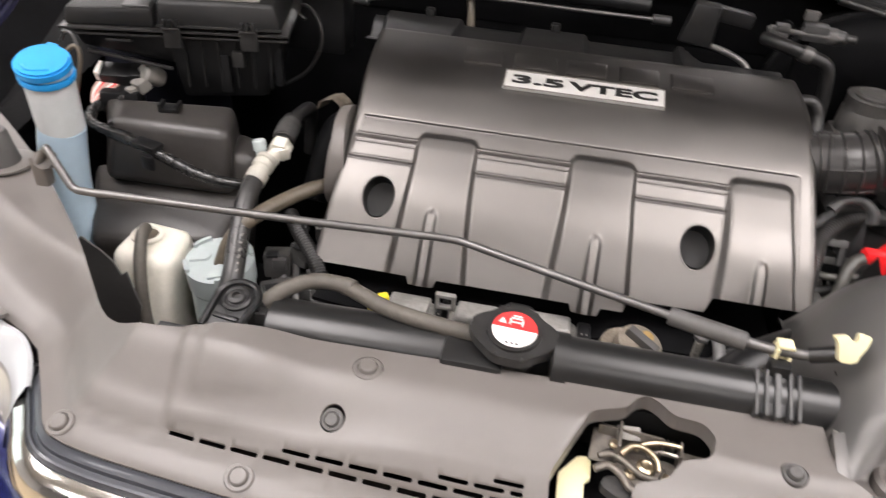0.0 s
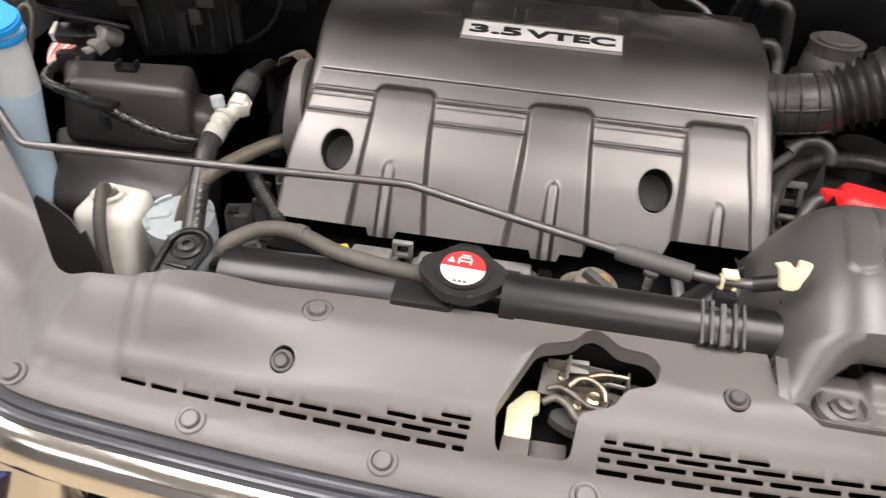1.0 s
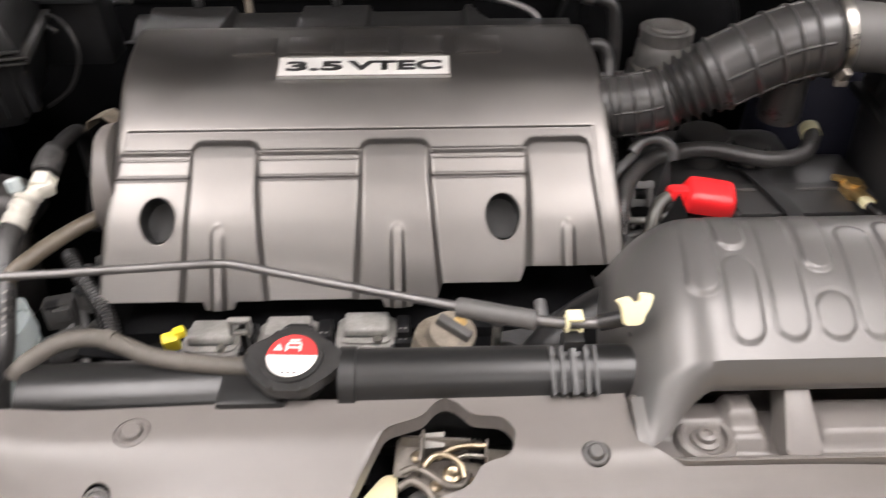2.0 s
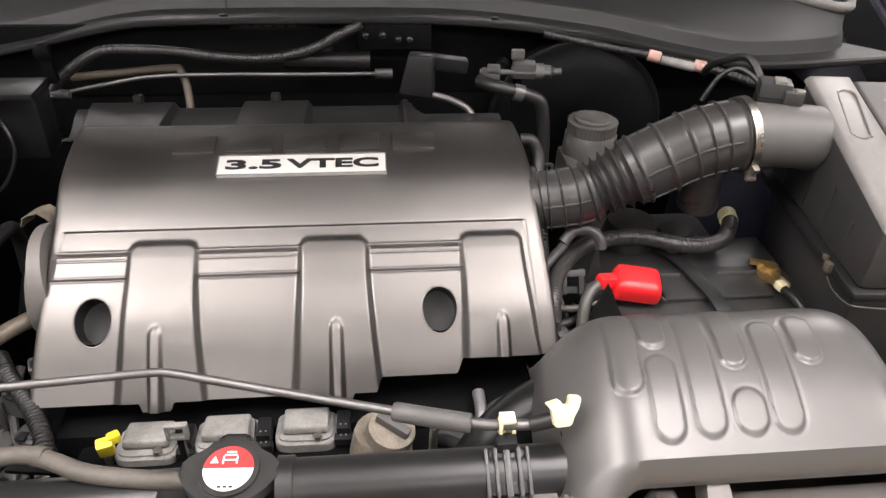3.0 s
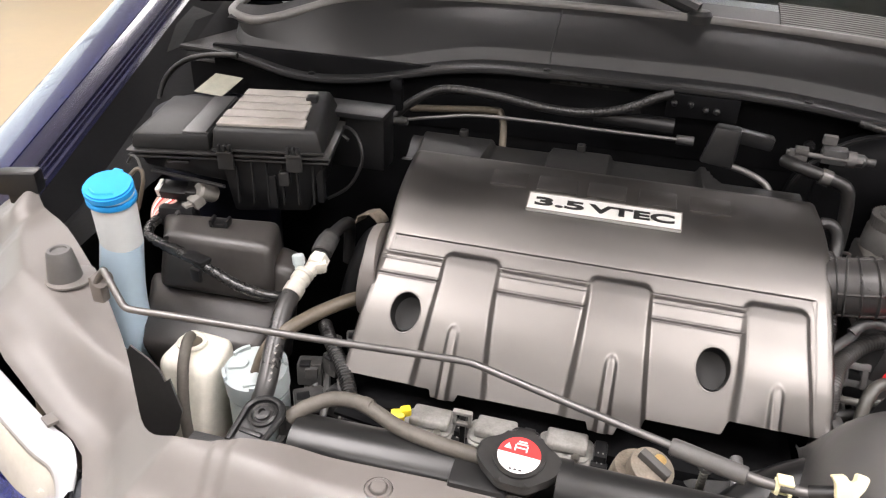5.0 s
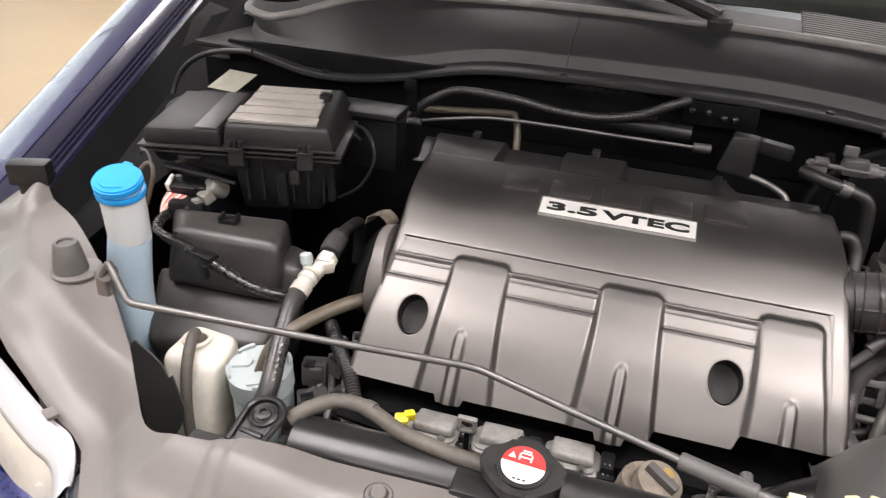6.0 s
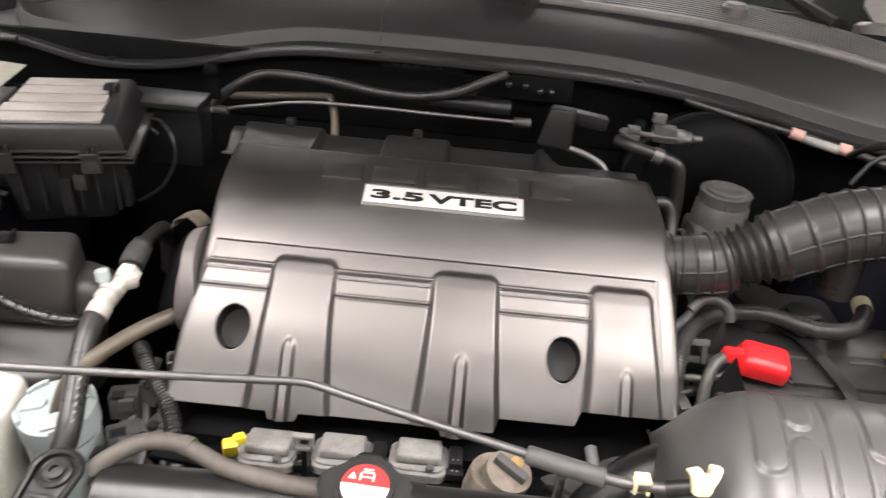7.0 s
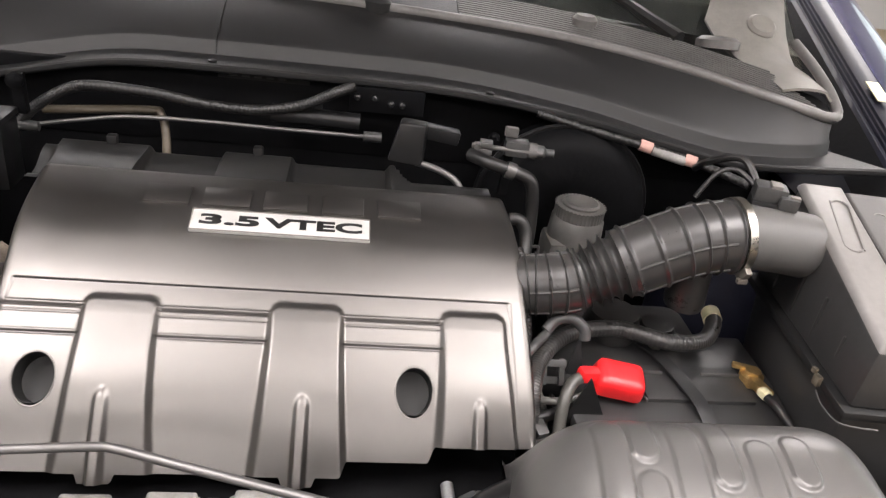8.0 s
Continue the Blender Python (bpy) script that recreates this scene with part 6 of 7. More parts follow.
part("nut", sweep([(-0.262, 0.684, 1.013), (-0.2625, 0.700, 1.017)], 0.0135, 6, 2), M_MILK, ac, "cream hexagonal nut")
part("ferrule", sweep([(-0.2632, 0.706, 1.0195), (-0.2640, 0.716, 1.0225), (-0.2645, 0.738, 1.0262)], lambda t: 0.0138 if 0.1 < t < 0.9 else 0.0125, 18, 6), M_CLUTTER, ac, "dull grey hose ferrule")
part("charge_cap", lathe([(0.006, -0.012), (0.006, 0.0), (0.0078, 0.001), (0.0078, 0.012), (0.006, 0.014), (0, 0.014)], (-0.2785, 0.672, 1.020), 18, -14, -12, 0), M_FROST, ac, "white charge port cap")
part("rear_pipe", sweep([(-0.261, 0.692, 1.015), (-0.264, 0.715, 1.022), (-0.2645, 0.74, 1.026), (-0.262, 0.77, 1.027), (-0.262, 0.80, 1.018), (-0.270, 0.82, 0.985), (-0.275, 0.825, 0.94)], lambda t: 0.0125 if 0.12 < t < 0.36 else 0.0085, 16), M_RUBBER, ac)
for k in range(9):
    t = 0.25 + 0.065 * k
    pth = smooth_path([(-0.262, 0.50, 0.915), (-0.257, 0.525, 0.946), (-0.264, 0.560, 0.966), (-0.270, 0.605, 0.994)], 20)
    p, q = pth[int(t * 60)], pth[min(60, int(t * 60) + 2)]
    d = (q - p).normalized()
    b = box((0, 0, 0), (0.0022, 0.0045 if k % 3 else 0.0025, 0.0004), 0)
    b.transform(Matrix.Translation(p + V(0.0062, -0.0025, 0.0094)) @ pose(0, 0, 0, 20, 30, 0))
    part("print_bar", b, M_PLUG, ac)
tan = thing("coolant_pipe", (-0.23, 0.62, 0.98), "dusty tan coolant pipe", "pipe")
part("pipe", sweep([(-0.285, 0.555, 0.935), (-0.275, 0.568, 0.965), (-0.255, 0.585, 0.985), (-0.224, 0.63, 0.992), (-0.19, 0.664, 0.994), (-0.17, 0.68, 0.98)], 0.0085, 14), M_TAN, tan)
bend = thing("air_pipe_end", (-0.26, 0.80, 1.0), "black rubber pipe with a yellowed tag", "pipe")
part("pipe", sweep([(-0.235, 0.72, 0.93), (-0.23, 0.76, 0.98), (-0.222, 0.80, 1.002), (-0.19, 0.83, 1.005)], 0.016, 16), M_DEEP, bend)
curl = []
for i in range(7):
    a = radians(-20 + 32 * i)
    curl.append([V(-0.232 + 0.018 * math.cos(a) + 0.004 * j, 0.812 + 0.011 * j, 1.016 + 0.019 * math.sin(a) + 0.002 * (i % 2)) for j in (-1, 0, 1)])
part("tag", sheet(curl, 0.0012), M_RUST, bend, "curled yellowed tag")

# ---- hose along the radiator, corrugated tube ----
ov = thing("overflow_hose", (-0.07, 0.41, 1.03), "dusty black overflow hose running to the radiator cap", "hose")
part("hose", sweep([(-0.165, 0.405, 1.030), (-0.152, 0.416, 1.038), (-0.130, 0.429, 1.043), (-0.105, 0.430, 1.044), (-0.085, 0.423, 1.043), (-0.062, 0.412, 1.043), (-0.035, 0.405, 1.043), (-0.005, 0.4005, 1.043), (0.02, 0.398, 1.043)], 0.0070, 16), M_HOSE, ov)
part("sleeve", sweep([(-0.101, 0.4295, 1.044), (-0.092, 0.427, 1.0438)], 0.0079, 16, 3), M_HOSE, ov)
part("bracket", join(box((-0.112, 0.449, 1.010), (0.05, 0.016, 0.004), 0.001, -8), box((-0.105, 0.452, 0.985), (0.006, 0.008, 0.05), 0.001)), M_DEEP, ov)
co = thing("corrugated_hose", (-0.18, 0.58, 0.93), "black corrugated wiring tube beside the engine cover", "hose")
part("tube", corrugated([(-0.235, 0.645, 0.955), (-0.215, 0.615, 0.955), (-0.192, 0.588, 0.95), (-0.172, 0.562, 0.943), (-0.158, 0.535, 0.93), (-0.150, 0.51, 0.90)], 0.0085, 40, 0.09, 12), M_RUBBER, co)
cc = thing("cable_connectors", (-0.21, 0.55, 0.88), "cluster of dark wiring connectors beside the engine", "connectors")
rng = random.Random(4)
for x, y, z, w, h, d, rz in ((-0.232, 0.590, 0.925, 0.030, 0.022, 0.030, 14), (-0.205, 0.600, 0.935, 0.024, 0.020, 0.026, -22), (-0.222, 0.560, 0.905, 0.036, 0.024, 0.024, 30),
                             (-0.190, 0.570, 0.905, 0.022, 0.022, 0.034, -12), (-0.240, 0.545, 0.880, 0.026, 0.020, 0.030, 8), (-0.205, 0.540, 0.880, 0.030, 0.022, 0.022, -30), (-0.185, 0.625, 0.955, 0.024, 0.018, 0.024, 20)):
    socket = part("connector", join(box((x, y, z), (w, h, d), 0.003, rz, rng.uniform(-15, 15)), box((x + 0.2 * w, y - 0.45 * h, z + 0.2 * d), (0.5 * w, 0.4 * h, 0.5 * d), 0.0015, rz)), M_CLUTTER, cc)
    part("latch", box((x - 0.1 * w, y - 0.3 * h, z + 0.5 * d), (0.45 * w, 0.5 * h, 0.004), 0.001, rz), M_BLACK, socket)
for x0, y0, z0, x1, y1, z1, r in ((-0.205, 0.50, 0.86, -0.215, 0.60, 0.925, 0.0045), (-0.230, 0.505, 0.84, -0.240, 0.60, 0.915, 0.0055), (-0.180, 0.50, 0.86, -0.192, 0.585, 0.925, 0.004), (-0.250, 0.53, 0.86, -0.215, 0.64, 0.945, 0.005)):
    part("tube", sweep([(x0, y0, z0), (0.5 * (x0 + x1) + 0.012, 0.5 * (y0 + y1), 0.5 * (z0 + z1) + 0.012), (x1, y1, z1)], r, 8), M_CLUTTER, cc)
casting = thing("timing_casting", (-0.19, 0.52, 0.80), "grimy grey cast engine bracket behind the radiator", "bracket")
part("plate", skew_box([(-0.235, 0.47, 0.84), (-0.150, 0.46, 0.84), (-0.150, 0.55, 0.84), (-0.235, 0.55, 0.84)], [(-0.225, 0.475, 0.885), (-0.155, 0.468, 0.890), (-0.155, 0.535, 0.880), (-0.225, 0.535, 0.872)], 0.006), M_CLUTTER, casting)
pieces("bolt", [lathe([(0.006, 0), (0.006, 0.006), (0.0035, 0.008), (0, 0.008)], p, 6) for p in ((-0.212, 0.49, 0.884), (-0.170, 0.485, 0.888))], M_ZINC, casting)

# ---- reservoirs at the front left corner of the bay ----
cool = thing("coolant_reservoir", (-0.37, 0.54, 0.78), "yellowed milky plastic coolant tank with a black hose", "coolant tank")
part("tank", skew_box([(-0.388, 0.492, 0.76), (-0.346, 0.492, 0.76), (-0.340, 0.580, 0.76), (-0.395, 0.585, 0.76)], [(-0.410, 0.536, 0.944), (-0.334, 0.540, 0.938), (-0.337, 0.602, 0.944), (-0.404, 0.604, 0.948)], 0.013, 4), M_MILK, cool)
part("filler_rim", lathe([(0.018, 0), (0.018, 0.003), (0.0155, 0.0045), (0.0135, 0.0035), (0.0125, 0.0005)], (-0.380, 0.572, 0.946), 24), M_MILK, cool)
part("filler_stain", lathe([(0.0125, 0), (0.0125, 0.001), (0, 0.001)], (-0.380, 0.572, 0.946), 20), M_TAN, cool)
part("hose", sweep([(-0.380, 0.572, 0.957), (-0.376, 0.556, 0.957), (-0.368, 0.530, 0.937), (-0.360, 0.510, 0.895), (-0.350, 0.497, 0.845), (-0.343, 0.488, 0.79)], 0.0068, 12), M_HOSE, cool, "black hose")
part("front_shield", prism([(-0.410, 0.986), (-0.390, 0.972), (-0.378, 0.959), (-0.373, 0.942), (-0.366, 0.948), (-0.362, 0.926), (-0.357, 0.902), (-0.368, 0.868), (-0.378, 0.851), (-0.385, 0.78), (-0.46, 0.78), (-0.45, 0.95), (-0.426, 0.961)], -0.0012, 0.0012, 0, pose(0, 0.503, 0, 90, 0, 0)), M_BUMP, cool, "torn black shield")
ps = thing("steering_reservoir", (-0.288, 0.56, 0.85), "pale blue steering fluid cap and reservoir", "reservoir")
part("bottle", lathe([(0.033, 0), (0.036, 0.03), (0.036, 0.075)], (-0.288, 0.561, 0.83), 28), M_FROST, ps)
tops = [(0.038 * math.cos(2 * math.pi * k / 40), 0.038 * math.sin(2 * math.pi * k / 40)) for k in range(40)]
for k in range(3):
    ang = 2.1 * k + 0.5
    part("cap_step", prism(rounded([(0.012 * math.cos(ang), 0.012 * math.sin(ang)), (0.034 * math.cos(ang), 0.034 * math.sin(ang)), (0.034 * math.cos(ang + 0.9), 0.034 * math.sin(ang + 0.9)), (0.012 * math.cos(ang + 0.9), 0.012 * math.sin(ang + 0.9))], 0.004), 0.027, 0.0315, 0.0015, pose(-0.288, 0.561, 0.912, 6, 0, 0)), M_FROST, ps)
pcap = part("cap", prism(tops, 0, 0.028, 0.004, pose(-0.288, 0.561, 0.912, 6, 0, 0), 3), M_FROST, ps)
for ang, span in ((0.4, 0.5), (2.2, 0.6), (3.5, 0.5), (5.0, 0.5)):
    lug = prism([(0.0385 * math.cos(ang + span * i / 5), 0.0385 * math.sin(ang + span * i / 5)) for i in range(6)] + [(0.0345 * math.cos(ang + span * (5 - i) / 5), 0.0345 * math.sin(ang + span * (5 - i) / 5)) for i in range(6)], 0.022, 0.033, 0.001, pose(-0.288, 0.561, 0.912, 6, 0, 0))
    part("rim_lug", lug, M_FROST, pcap)
part("grip", join(box((-0.300, 0.575, 0.934), (0.012, 0.02, 0.007), 0.002, 30), box((-0.29, 0.552, 0.934), (0.02, 0.010, 0.005), 0.002, 30), box((-0.314, 0.558, 0.934), (0.014, 0.004, 0.004), 0.001, 30)), M_FROST, pcap)
inner = thing("headlamp_housing", (-0.45, 0.50, 0.8), "black back of the headlamp housing", "headlamp housing")
part("shell", join(skew_box([(-0.56, 0.47, 0.80), (-0.42, 0.44, 0.80), (-0.41, 0.52, 0.80), (-0.55, 0.58, 0.80)], [(-0.55, 0.49, 0.945), (-0.425, 0.45, 0.935), (-0.415, 0.535, 0.935), (-0.54, 0.59, 0.945)], 0.012)), M_BLACK, inner)

# ---- cowl panel ----
LIP = spline([(-0.66, 1.168), (-0.566, 1.163), (-0.449, 1.140), (-0.341, 1.145), (-0.163, 1.181), (-0.033, 1.186), (0.098, 1.187), (0.29, 1.187), (0.48, 1.171), (0.583, 1.155), (0.675, 1.144), (0.735, 1.148), (0.82, 1.155), (0.90, 1.157)])
LIPY = spline([(-0.66, 1.045), (-0.4, 1.04), (0.1, 1.04), (0.29, 1.029), (0.487, 1.008), (0.583, 0.990), (0.675, 0.970), (0.735, 0.957), (0.82, 0.95), (0.90, 0.955)])
BACKZ = spline([(-0.66, 1.205), (-0.57, 1.206), (-0.535, 1.208), (-0.50, 1.216), (-0.45, 1.232), (-0.40, 1.242), (-0.25, 1.250), (0.03, 1.256), (0.38, 1.248), (0.60, 1.236), (0.72, 1.222), (0.80, 1.210), (0.832, 1.203), (0.848, 1.192), (0.862, 1.178), (0.90, 1.178)])
BACKY = spline([(-0.66, 1.10), (-0.60, 1.095), (-0.54, 1.097), (-0.46, 1.145), (-0.36, 1.20), (0.03, 1.20), (0.45, 1.17), (0.66, 1.09), (0.77, 1.035), (0.83, 1.012), (0.862, 1.000), (0.90, 1.000)])


END_X, END_L = 0.763, -0.535


def ledge(x, f):
    """A point of the ledge at x: the ledge is narrower near the right end."""
    w = 1 - 0.30 * step(0.30, 0.70, x) if f[0] > 0.0085 else 1.0
    return V(x, LIPY(x) + f[0] * w, LIP(x) + f[1])


def cowl_end(x, f):
    """The panel's ends: the front edge turns back in a quarter round."""
    d = f[0] * (0.7 if x > 0 else 1.0) - 0.020
    if x > 0:
        a = math.radians(90) * (x - END_X) / (0.90 - END_X)
        return V(END_X + (0.088 - d) * math.sin(a), LIPY(END_X) + 0.020 + d * math.cos(a) + 0.045 * (1 - math.cos(a)), LIP(END_X) + f[1] + 0.004 * math.sin(a))
    a = math.radians(90) * (END_L - x) / (0.66 + END_L)
    return V(END_L - (0.085 - d) * math.sin(a), LIPY(END_L) + 0.020 + d * math.cos(a) + 0.065 * (1 - math.cos(a)), LIP(END_L) + f[1] + 0.022 * (1 - math.cos(a)))


def cowl_rows():
    rows = []
    xs = [-0.66 + 0.0195 * i for i in range(81)]
    foot = (0.0525, 0.025)
    for f in ((0.012, -0.006), (0.003, -0.006), (-0.001, -0.003), (-0.0016, 0.0), (-0.001, 0.003), (0.002, 0.0042), (0.0045, 0.002), (0.006, 0.0035), (0.044, 0.006), (0.0455, 0.0075), (0.050, 0.0225), foot):
        rows.append([ledge(x, f) if f[0] < 0.0085 or END_L < x < END_X else cowl_end(x, f) for x in xs])
    rows[0] = [V(x, LIPY(x) + 0.012, LIP(x) - 0.006) for x in xs]
    for k in range(1, 11):
        t = k / 10
        row = []
        for x in xs:
            a, b = ledge(x, foot), V(x, BACKY(x), BACKZ(x))
            if x >= END_X:
                s = (x - END_X) / (0.90 - END_X)
                a, b = cowl_end(x, foot), V(END_X + 0.077 * s, BACKY(END_X) - 0.006 * s, BACKZ(END_X) - 0.011 * s)
            elif x <= END_L:
                r = math.radians(90) * (END_L - x) / (0.66 + END_L)
                a, b = cowl_end(x, foot), V(END_L - 0.080 * math.sin(r), BACKY(END_L) + 0.060 * (1 - math.cos(r)), BACKZ(END_L) + 0.006 * (1 - math.cos(r)))
            p = a.lerp(b, t)
            p.z += 0.003 * math.sin(math.pi * t)
            row.append(p)
        rows.append(row)
    return rows


cowl = thing("windscreen_cowl", (0.08, 1.1, 1.1), "black plastic cowl with a grille below the windscreen", "cowl")
CR = cowl_rows()
part("front_panel", sheet(CR), M_COWL, cowl, smooth=30)
part("rear_seal", sweep([V(-0.612, 1.20, 1.225)] + [p + V(0, 0.004, 0.002) for p in CR[-1][:9:2] + CR[-1][9:76:4]] + [V(0.838, 1.030, 1.206), V(0.856, 1.07, 1.222), V(0.852, 1.13, 1.250), V(0.84, 1.19, 1.275)], 0.008, 12, 4), M_SEAL, cowl)
part("left_return", sheet([[V(-0.66, 1.045, 1.168), V(-0.66, 1.10, 1.20), V(-0.66, 1.16, 1.20)], [V(-0.70, 1.06, 1.15), V(-0.70, 1.10, 1.19), V(-0.70, 1.16, 1.21)]]), M_DEEP, cowl)
top = []
for k in range(6):
    top.append([V(x, BACKY(x) + 0.01 + 0.009 * k, BACKZ(x) + 0.004 + 0.0030 * k) for x in [-0.60 + 0.018 * i for i in range(81)]])
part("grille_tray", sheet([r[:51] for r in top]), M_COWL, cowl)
# right half near black: shade beneath the slats is put into the colour
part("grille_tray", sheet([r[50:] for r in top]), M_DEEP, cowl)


def grille_slat(k):
    """One fine slat that follows the panel's rear seal."""
    o = 0.014 + 0.0068 * k
    last = 0.815 - 0.0045 * k
    xs = [0.30 + (last - 0.30) * i / 38 for i in range(39)]
    ring = ((-0.0021, -0.004), (-0.0017, 0.0), (0.0013, 0.0004), (0.0021, -0.0012), (0.0021, -0.005))
    return sheet([[V(x, BACKY(x) + o + a, BACKZ(x) + 0.0085 + 0.28 * (o - 0.012) + b) for x in xs] for a, b in ring])


for k in range(11):
    part("slat", grille_slat(k), M_GRILLE, cowl)
pieces("slat_bridge", [sweep([V(x, BACKY(x) + 0.012, BACKZ(x) + 0.004), V(x, BACKY(x) + 0.086, BACKZ(x) + 0.0245)], 0.0016, 6) for x in (0.31, 0.43, 0.55, 0.67)], M_GRILLE, cowl)
part("seam", sweep([CR[k][32] + V(0, 0, 0.001) for k in (8, 9, 10, 11, 13, 16, 20)], 0.001, 6), M_INK, cowl)
for i in (32, 51, 12):
    part("push_pin", lathe([(0.006, 0), (0.006, 0.002), (0.003, 0.003), (0, 0.003)], CR[7][i] + V(0, 0.010, 0.001), 12), M_BLACK, cowl)
part("end_cap", lathe([(0.034, -0.01), (0.034, 0.002), (0.026, 0.008), (0, 0.009)], (0.715, 1.195, 1.262), 24, -12, 0, 0), M_SEAL, cowl)
end_rows = []
for y, lo, hi, z in ((1.06, 0.765, 0.850, 1.232), (1.12, 0.765, 0.852, 1.239), (1.18, 0.750, 0.855, 1.247), (1.22, 0.725, 0.858, 1.260), (1.26, 0.715, 0.864, 1.283), (1.30, 0.735, 0.872, 1.312), (1.33, 0.770, 0.878, 1.336)):
    end_rows.append([V(lo + (hi - lo) * k / 6, y, z + 0.006 * math.sin(math.pi * k / 6) + 0.012 * math.exp(-((y - 1.245) / 0.035) ** 2 - ((k - 3.2) / 1.6) ** 2) - 0.006 * math.exp(-((y - 1.19) / 0.02) ** 2) - (0.010 if k == 6 else 0.0)) for k in range(7)])
part("end_cover", sheet(end_rows, 0.004), M_PLUG, cowl, "light grey moulded end piece", smooth=40)
part("end_boss", lathe([(0.026, -0.004), (0.025, 0.008), (0.020, 0.012), (0, 0.012)], (0.805, 1.245, 1.281), 24, 32, 0, 0), M_PLUG, cowl)



def wiper(x, y, z, run, spindle):
    """A windscreen wiper: spindle cap, tapered arm and rubber blade."""
    t = thing("wiper_arm", (x, y, z), "black windscreen wiper arm lying at the foot of the screen", "wiper", "windscreen wipers")
    part("spindle", lathe([(0.020, -0.02), (0.020, 0.012), (0.015, 0.018), (0, 0.019)], spindle, 20), M_SEAL if x > 0.4 else M_COWL, t)
    part("arm", sweep([(x, y, z)] + run, lambda k: 0.0125 - 0.007 * k, 8), M_COWL, t)
    end = Vector(run[-1])
    part("blade", sweep([end + V(0.20, -0.03, -0.012), end, end + V(-0.30, 0.0, -0.004)], 0.006, 8), M_RUBBER, t)


wiper(0.175, 1.205, 1.268, [(0.12, 1.225, 1.283), (0.02, 1.27, 1.30), (-0.15, 1.33, 1.34)], (0.178, 1.20, 1.252))
wiper(0.645, 1.185, 1.262, [(0.61, 1.24, 1.278), (0.56, 1.30, 1.30), (0.42, 1.36, 1.345)], (0.500, 1.215, 1.258))

# ---- car body ----
car = thing("car_body", (0.09, 1.3, 0.0), "dark blue car front with its bonnet raised", "car")


def wing_line(y, side=-1):
    """Half width of the wing's inner edge and the height of its top at y."""
    return 0.810 + 0.127 * (y - 0.774), 1.065 + 0.31 * (y - 0.82) + (0.050 if side > 0 else 0.0)


def fender(side):
    """Outer wing: a wall, a sealed gutter with fine steps, a flat shoulder, a seam and the crowned side."""
    cx = 0.085
    rows = []
    for k in range(19):
        y = 0.50 + 1.2 * k / 18
        xi, zt = wing_line(y, side)
        wall = [(-0.050, -0.40), (-0.048, -0.05), (-0.028, -0.036), (-0.006, -0.014)]
        steps = [(-0.002, -0.0085), (0.001, -0.0075), (0.003, -0.0105), (0.0075, -0.0105), (0.009, -0.0065), (0.011, -0.0095), (0.0155, -0.0090), (0.017, -0.0050),
                 (0.019, -0.0075), (0.0235, -0.0070), (0.025, -0.0030), (0.027, -0.0050), (0.034, -0.0020), (0.050, -0.0020), (0.063, -0.0030)]
        side_panel = [(0.0645, -0.010), (0.067, -0.0035), (0.085, -0.0080), (0.110, -0.0150), (0.135, -0.0228), (0.160, -0.0315), (0.185, -0.0425), (0.205, -0.0600), (0.225, -0.13), (0.232, -0.30), (0.222, -0.60)]
        pts = [(xi + a, zt + b) for a, b in wall + steps + side_panel]
        rows.append([V(cx + side * px, y, pz) for px, pz in pts])
    return rows


for side in (-1, 1):
    wing_rows = fender(side)
    part("fender", sheet([r[18:] for r in wing_rows]), M_PAINT, car, smooth=30)
    # right flange takes the darker inner paint, standing in for shade there
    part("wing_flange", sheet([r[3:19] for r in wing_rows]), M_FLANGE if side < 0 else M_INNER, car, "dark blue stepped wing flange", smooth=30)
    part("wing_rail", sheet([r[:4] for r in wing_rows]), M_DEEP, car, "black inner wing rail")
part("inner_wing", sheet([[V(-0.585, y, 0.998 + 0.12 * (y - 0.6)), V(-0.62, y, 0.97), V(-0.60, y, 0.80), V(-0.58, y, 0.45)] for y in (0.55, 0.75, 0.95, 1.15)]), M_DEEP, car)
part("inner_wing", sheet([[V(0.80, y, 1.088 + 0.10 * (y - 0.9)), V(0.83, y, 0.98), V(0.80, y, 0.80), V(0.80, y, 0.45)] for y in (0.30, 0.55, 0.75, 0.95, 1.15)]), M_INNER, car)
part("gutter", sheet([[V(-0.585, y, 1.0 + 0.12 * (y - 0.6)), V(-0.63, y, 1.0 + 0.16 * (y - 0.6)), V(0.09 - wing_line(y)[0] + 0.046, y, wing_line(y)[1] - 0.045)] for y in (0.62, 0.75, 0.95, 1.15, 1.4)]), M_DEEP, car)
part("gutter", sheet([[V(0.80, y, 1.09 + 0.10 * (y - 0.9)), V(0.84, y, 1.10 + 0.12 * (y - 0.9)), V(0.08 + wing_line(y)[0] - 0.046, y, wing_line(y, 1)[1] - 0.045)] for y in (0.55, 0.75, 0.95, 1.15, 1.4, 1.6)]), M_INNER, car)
# bulkhead, floor and front wall: dark of the bay is in their colour
part("bulkhead", join(box((0.09, 1.075, 0.83), (1.50, 0.02, 0.62), 0.004), box((0.09, 1.068, 1.125), (1.4, 0.012, 0.10), 0.004)), M_DEEP, car, "near-black bulkhead with the bay's shade in its colour")
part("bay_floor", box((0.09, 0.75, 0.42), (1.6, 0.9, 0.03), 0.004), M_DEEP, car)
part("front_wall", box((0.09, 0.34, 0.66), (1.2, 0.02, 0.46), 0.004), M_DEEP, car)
part("strut_tower", lathe([(0.10, 0), (0.10, 0.26), (0.085, 0.30), (0.05, 0.31), (0, 0.31)], (-0.56, 0.95, 0.80), 28), M_INNER, car)
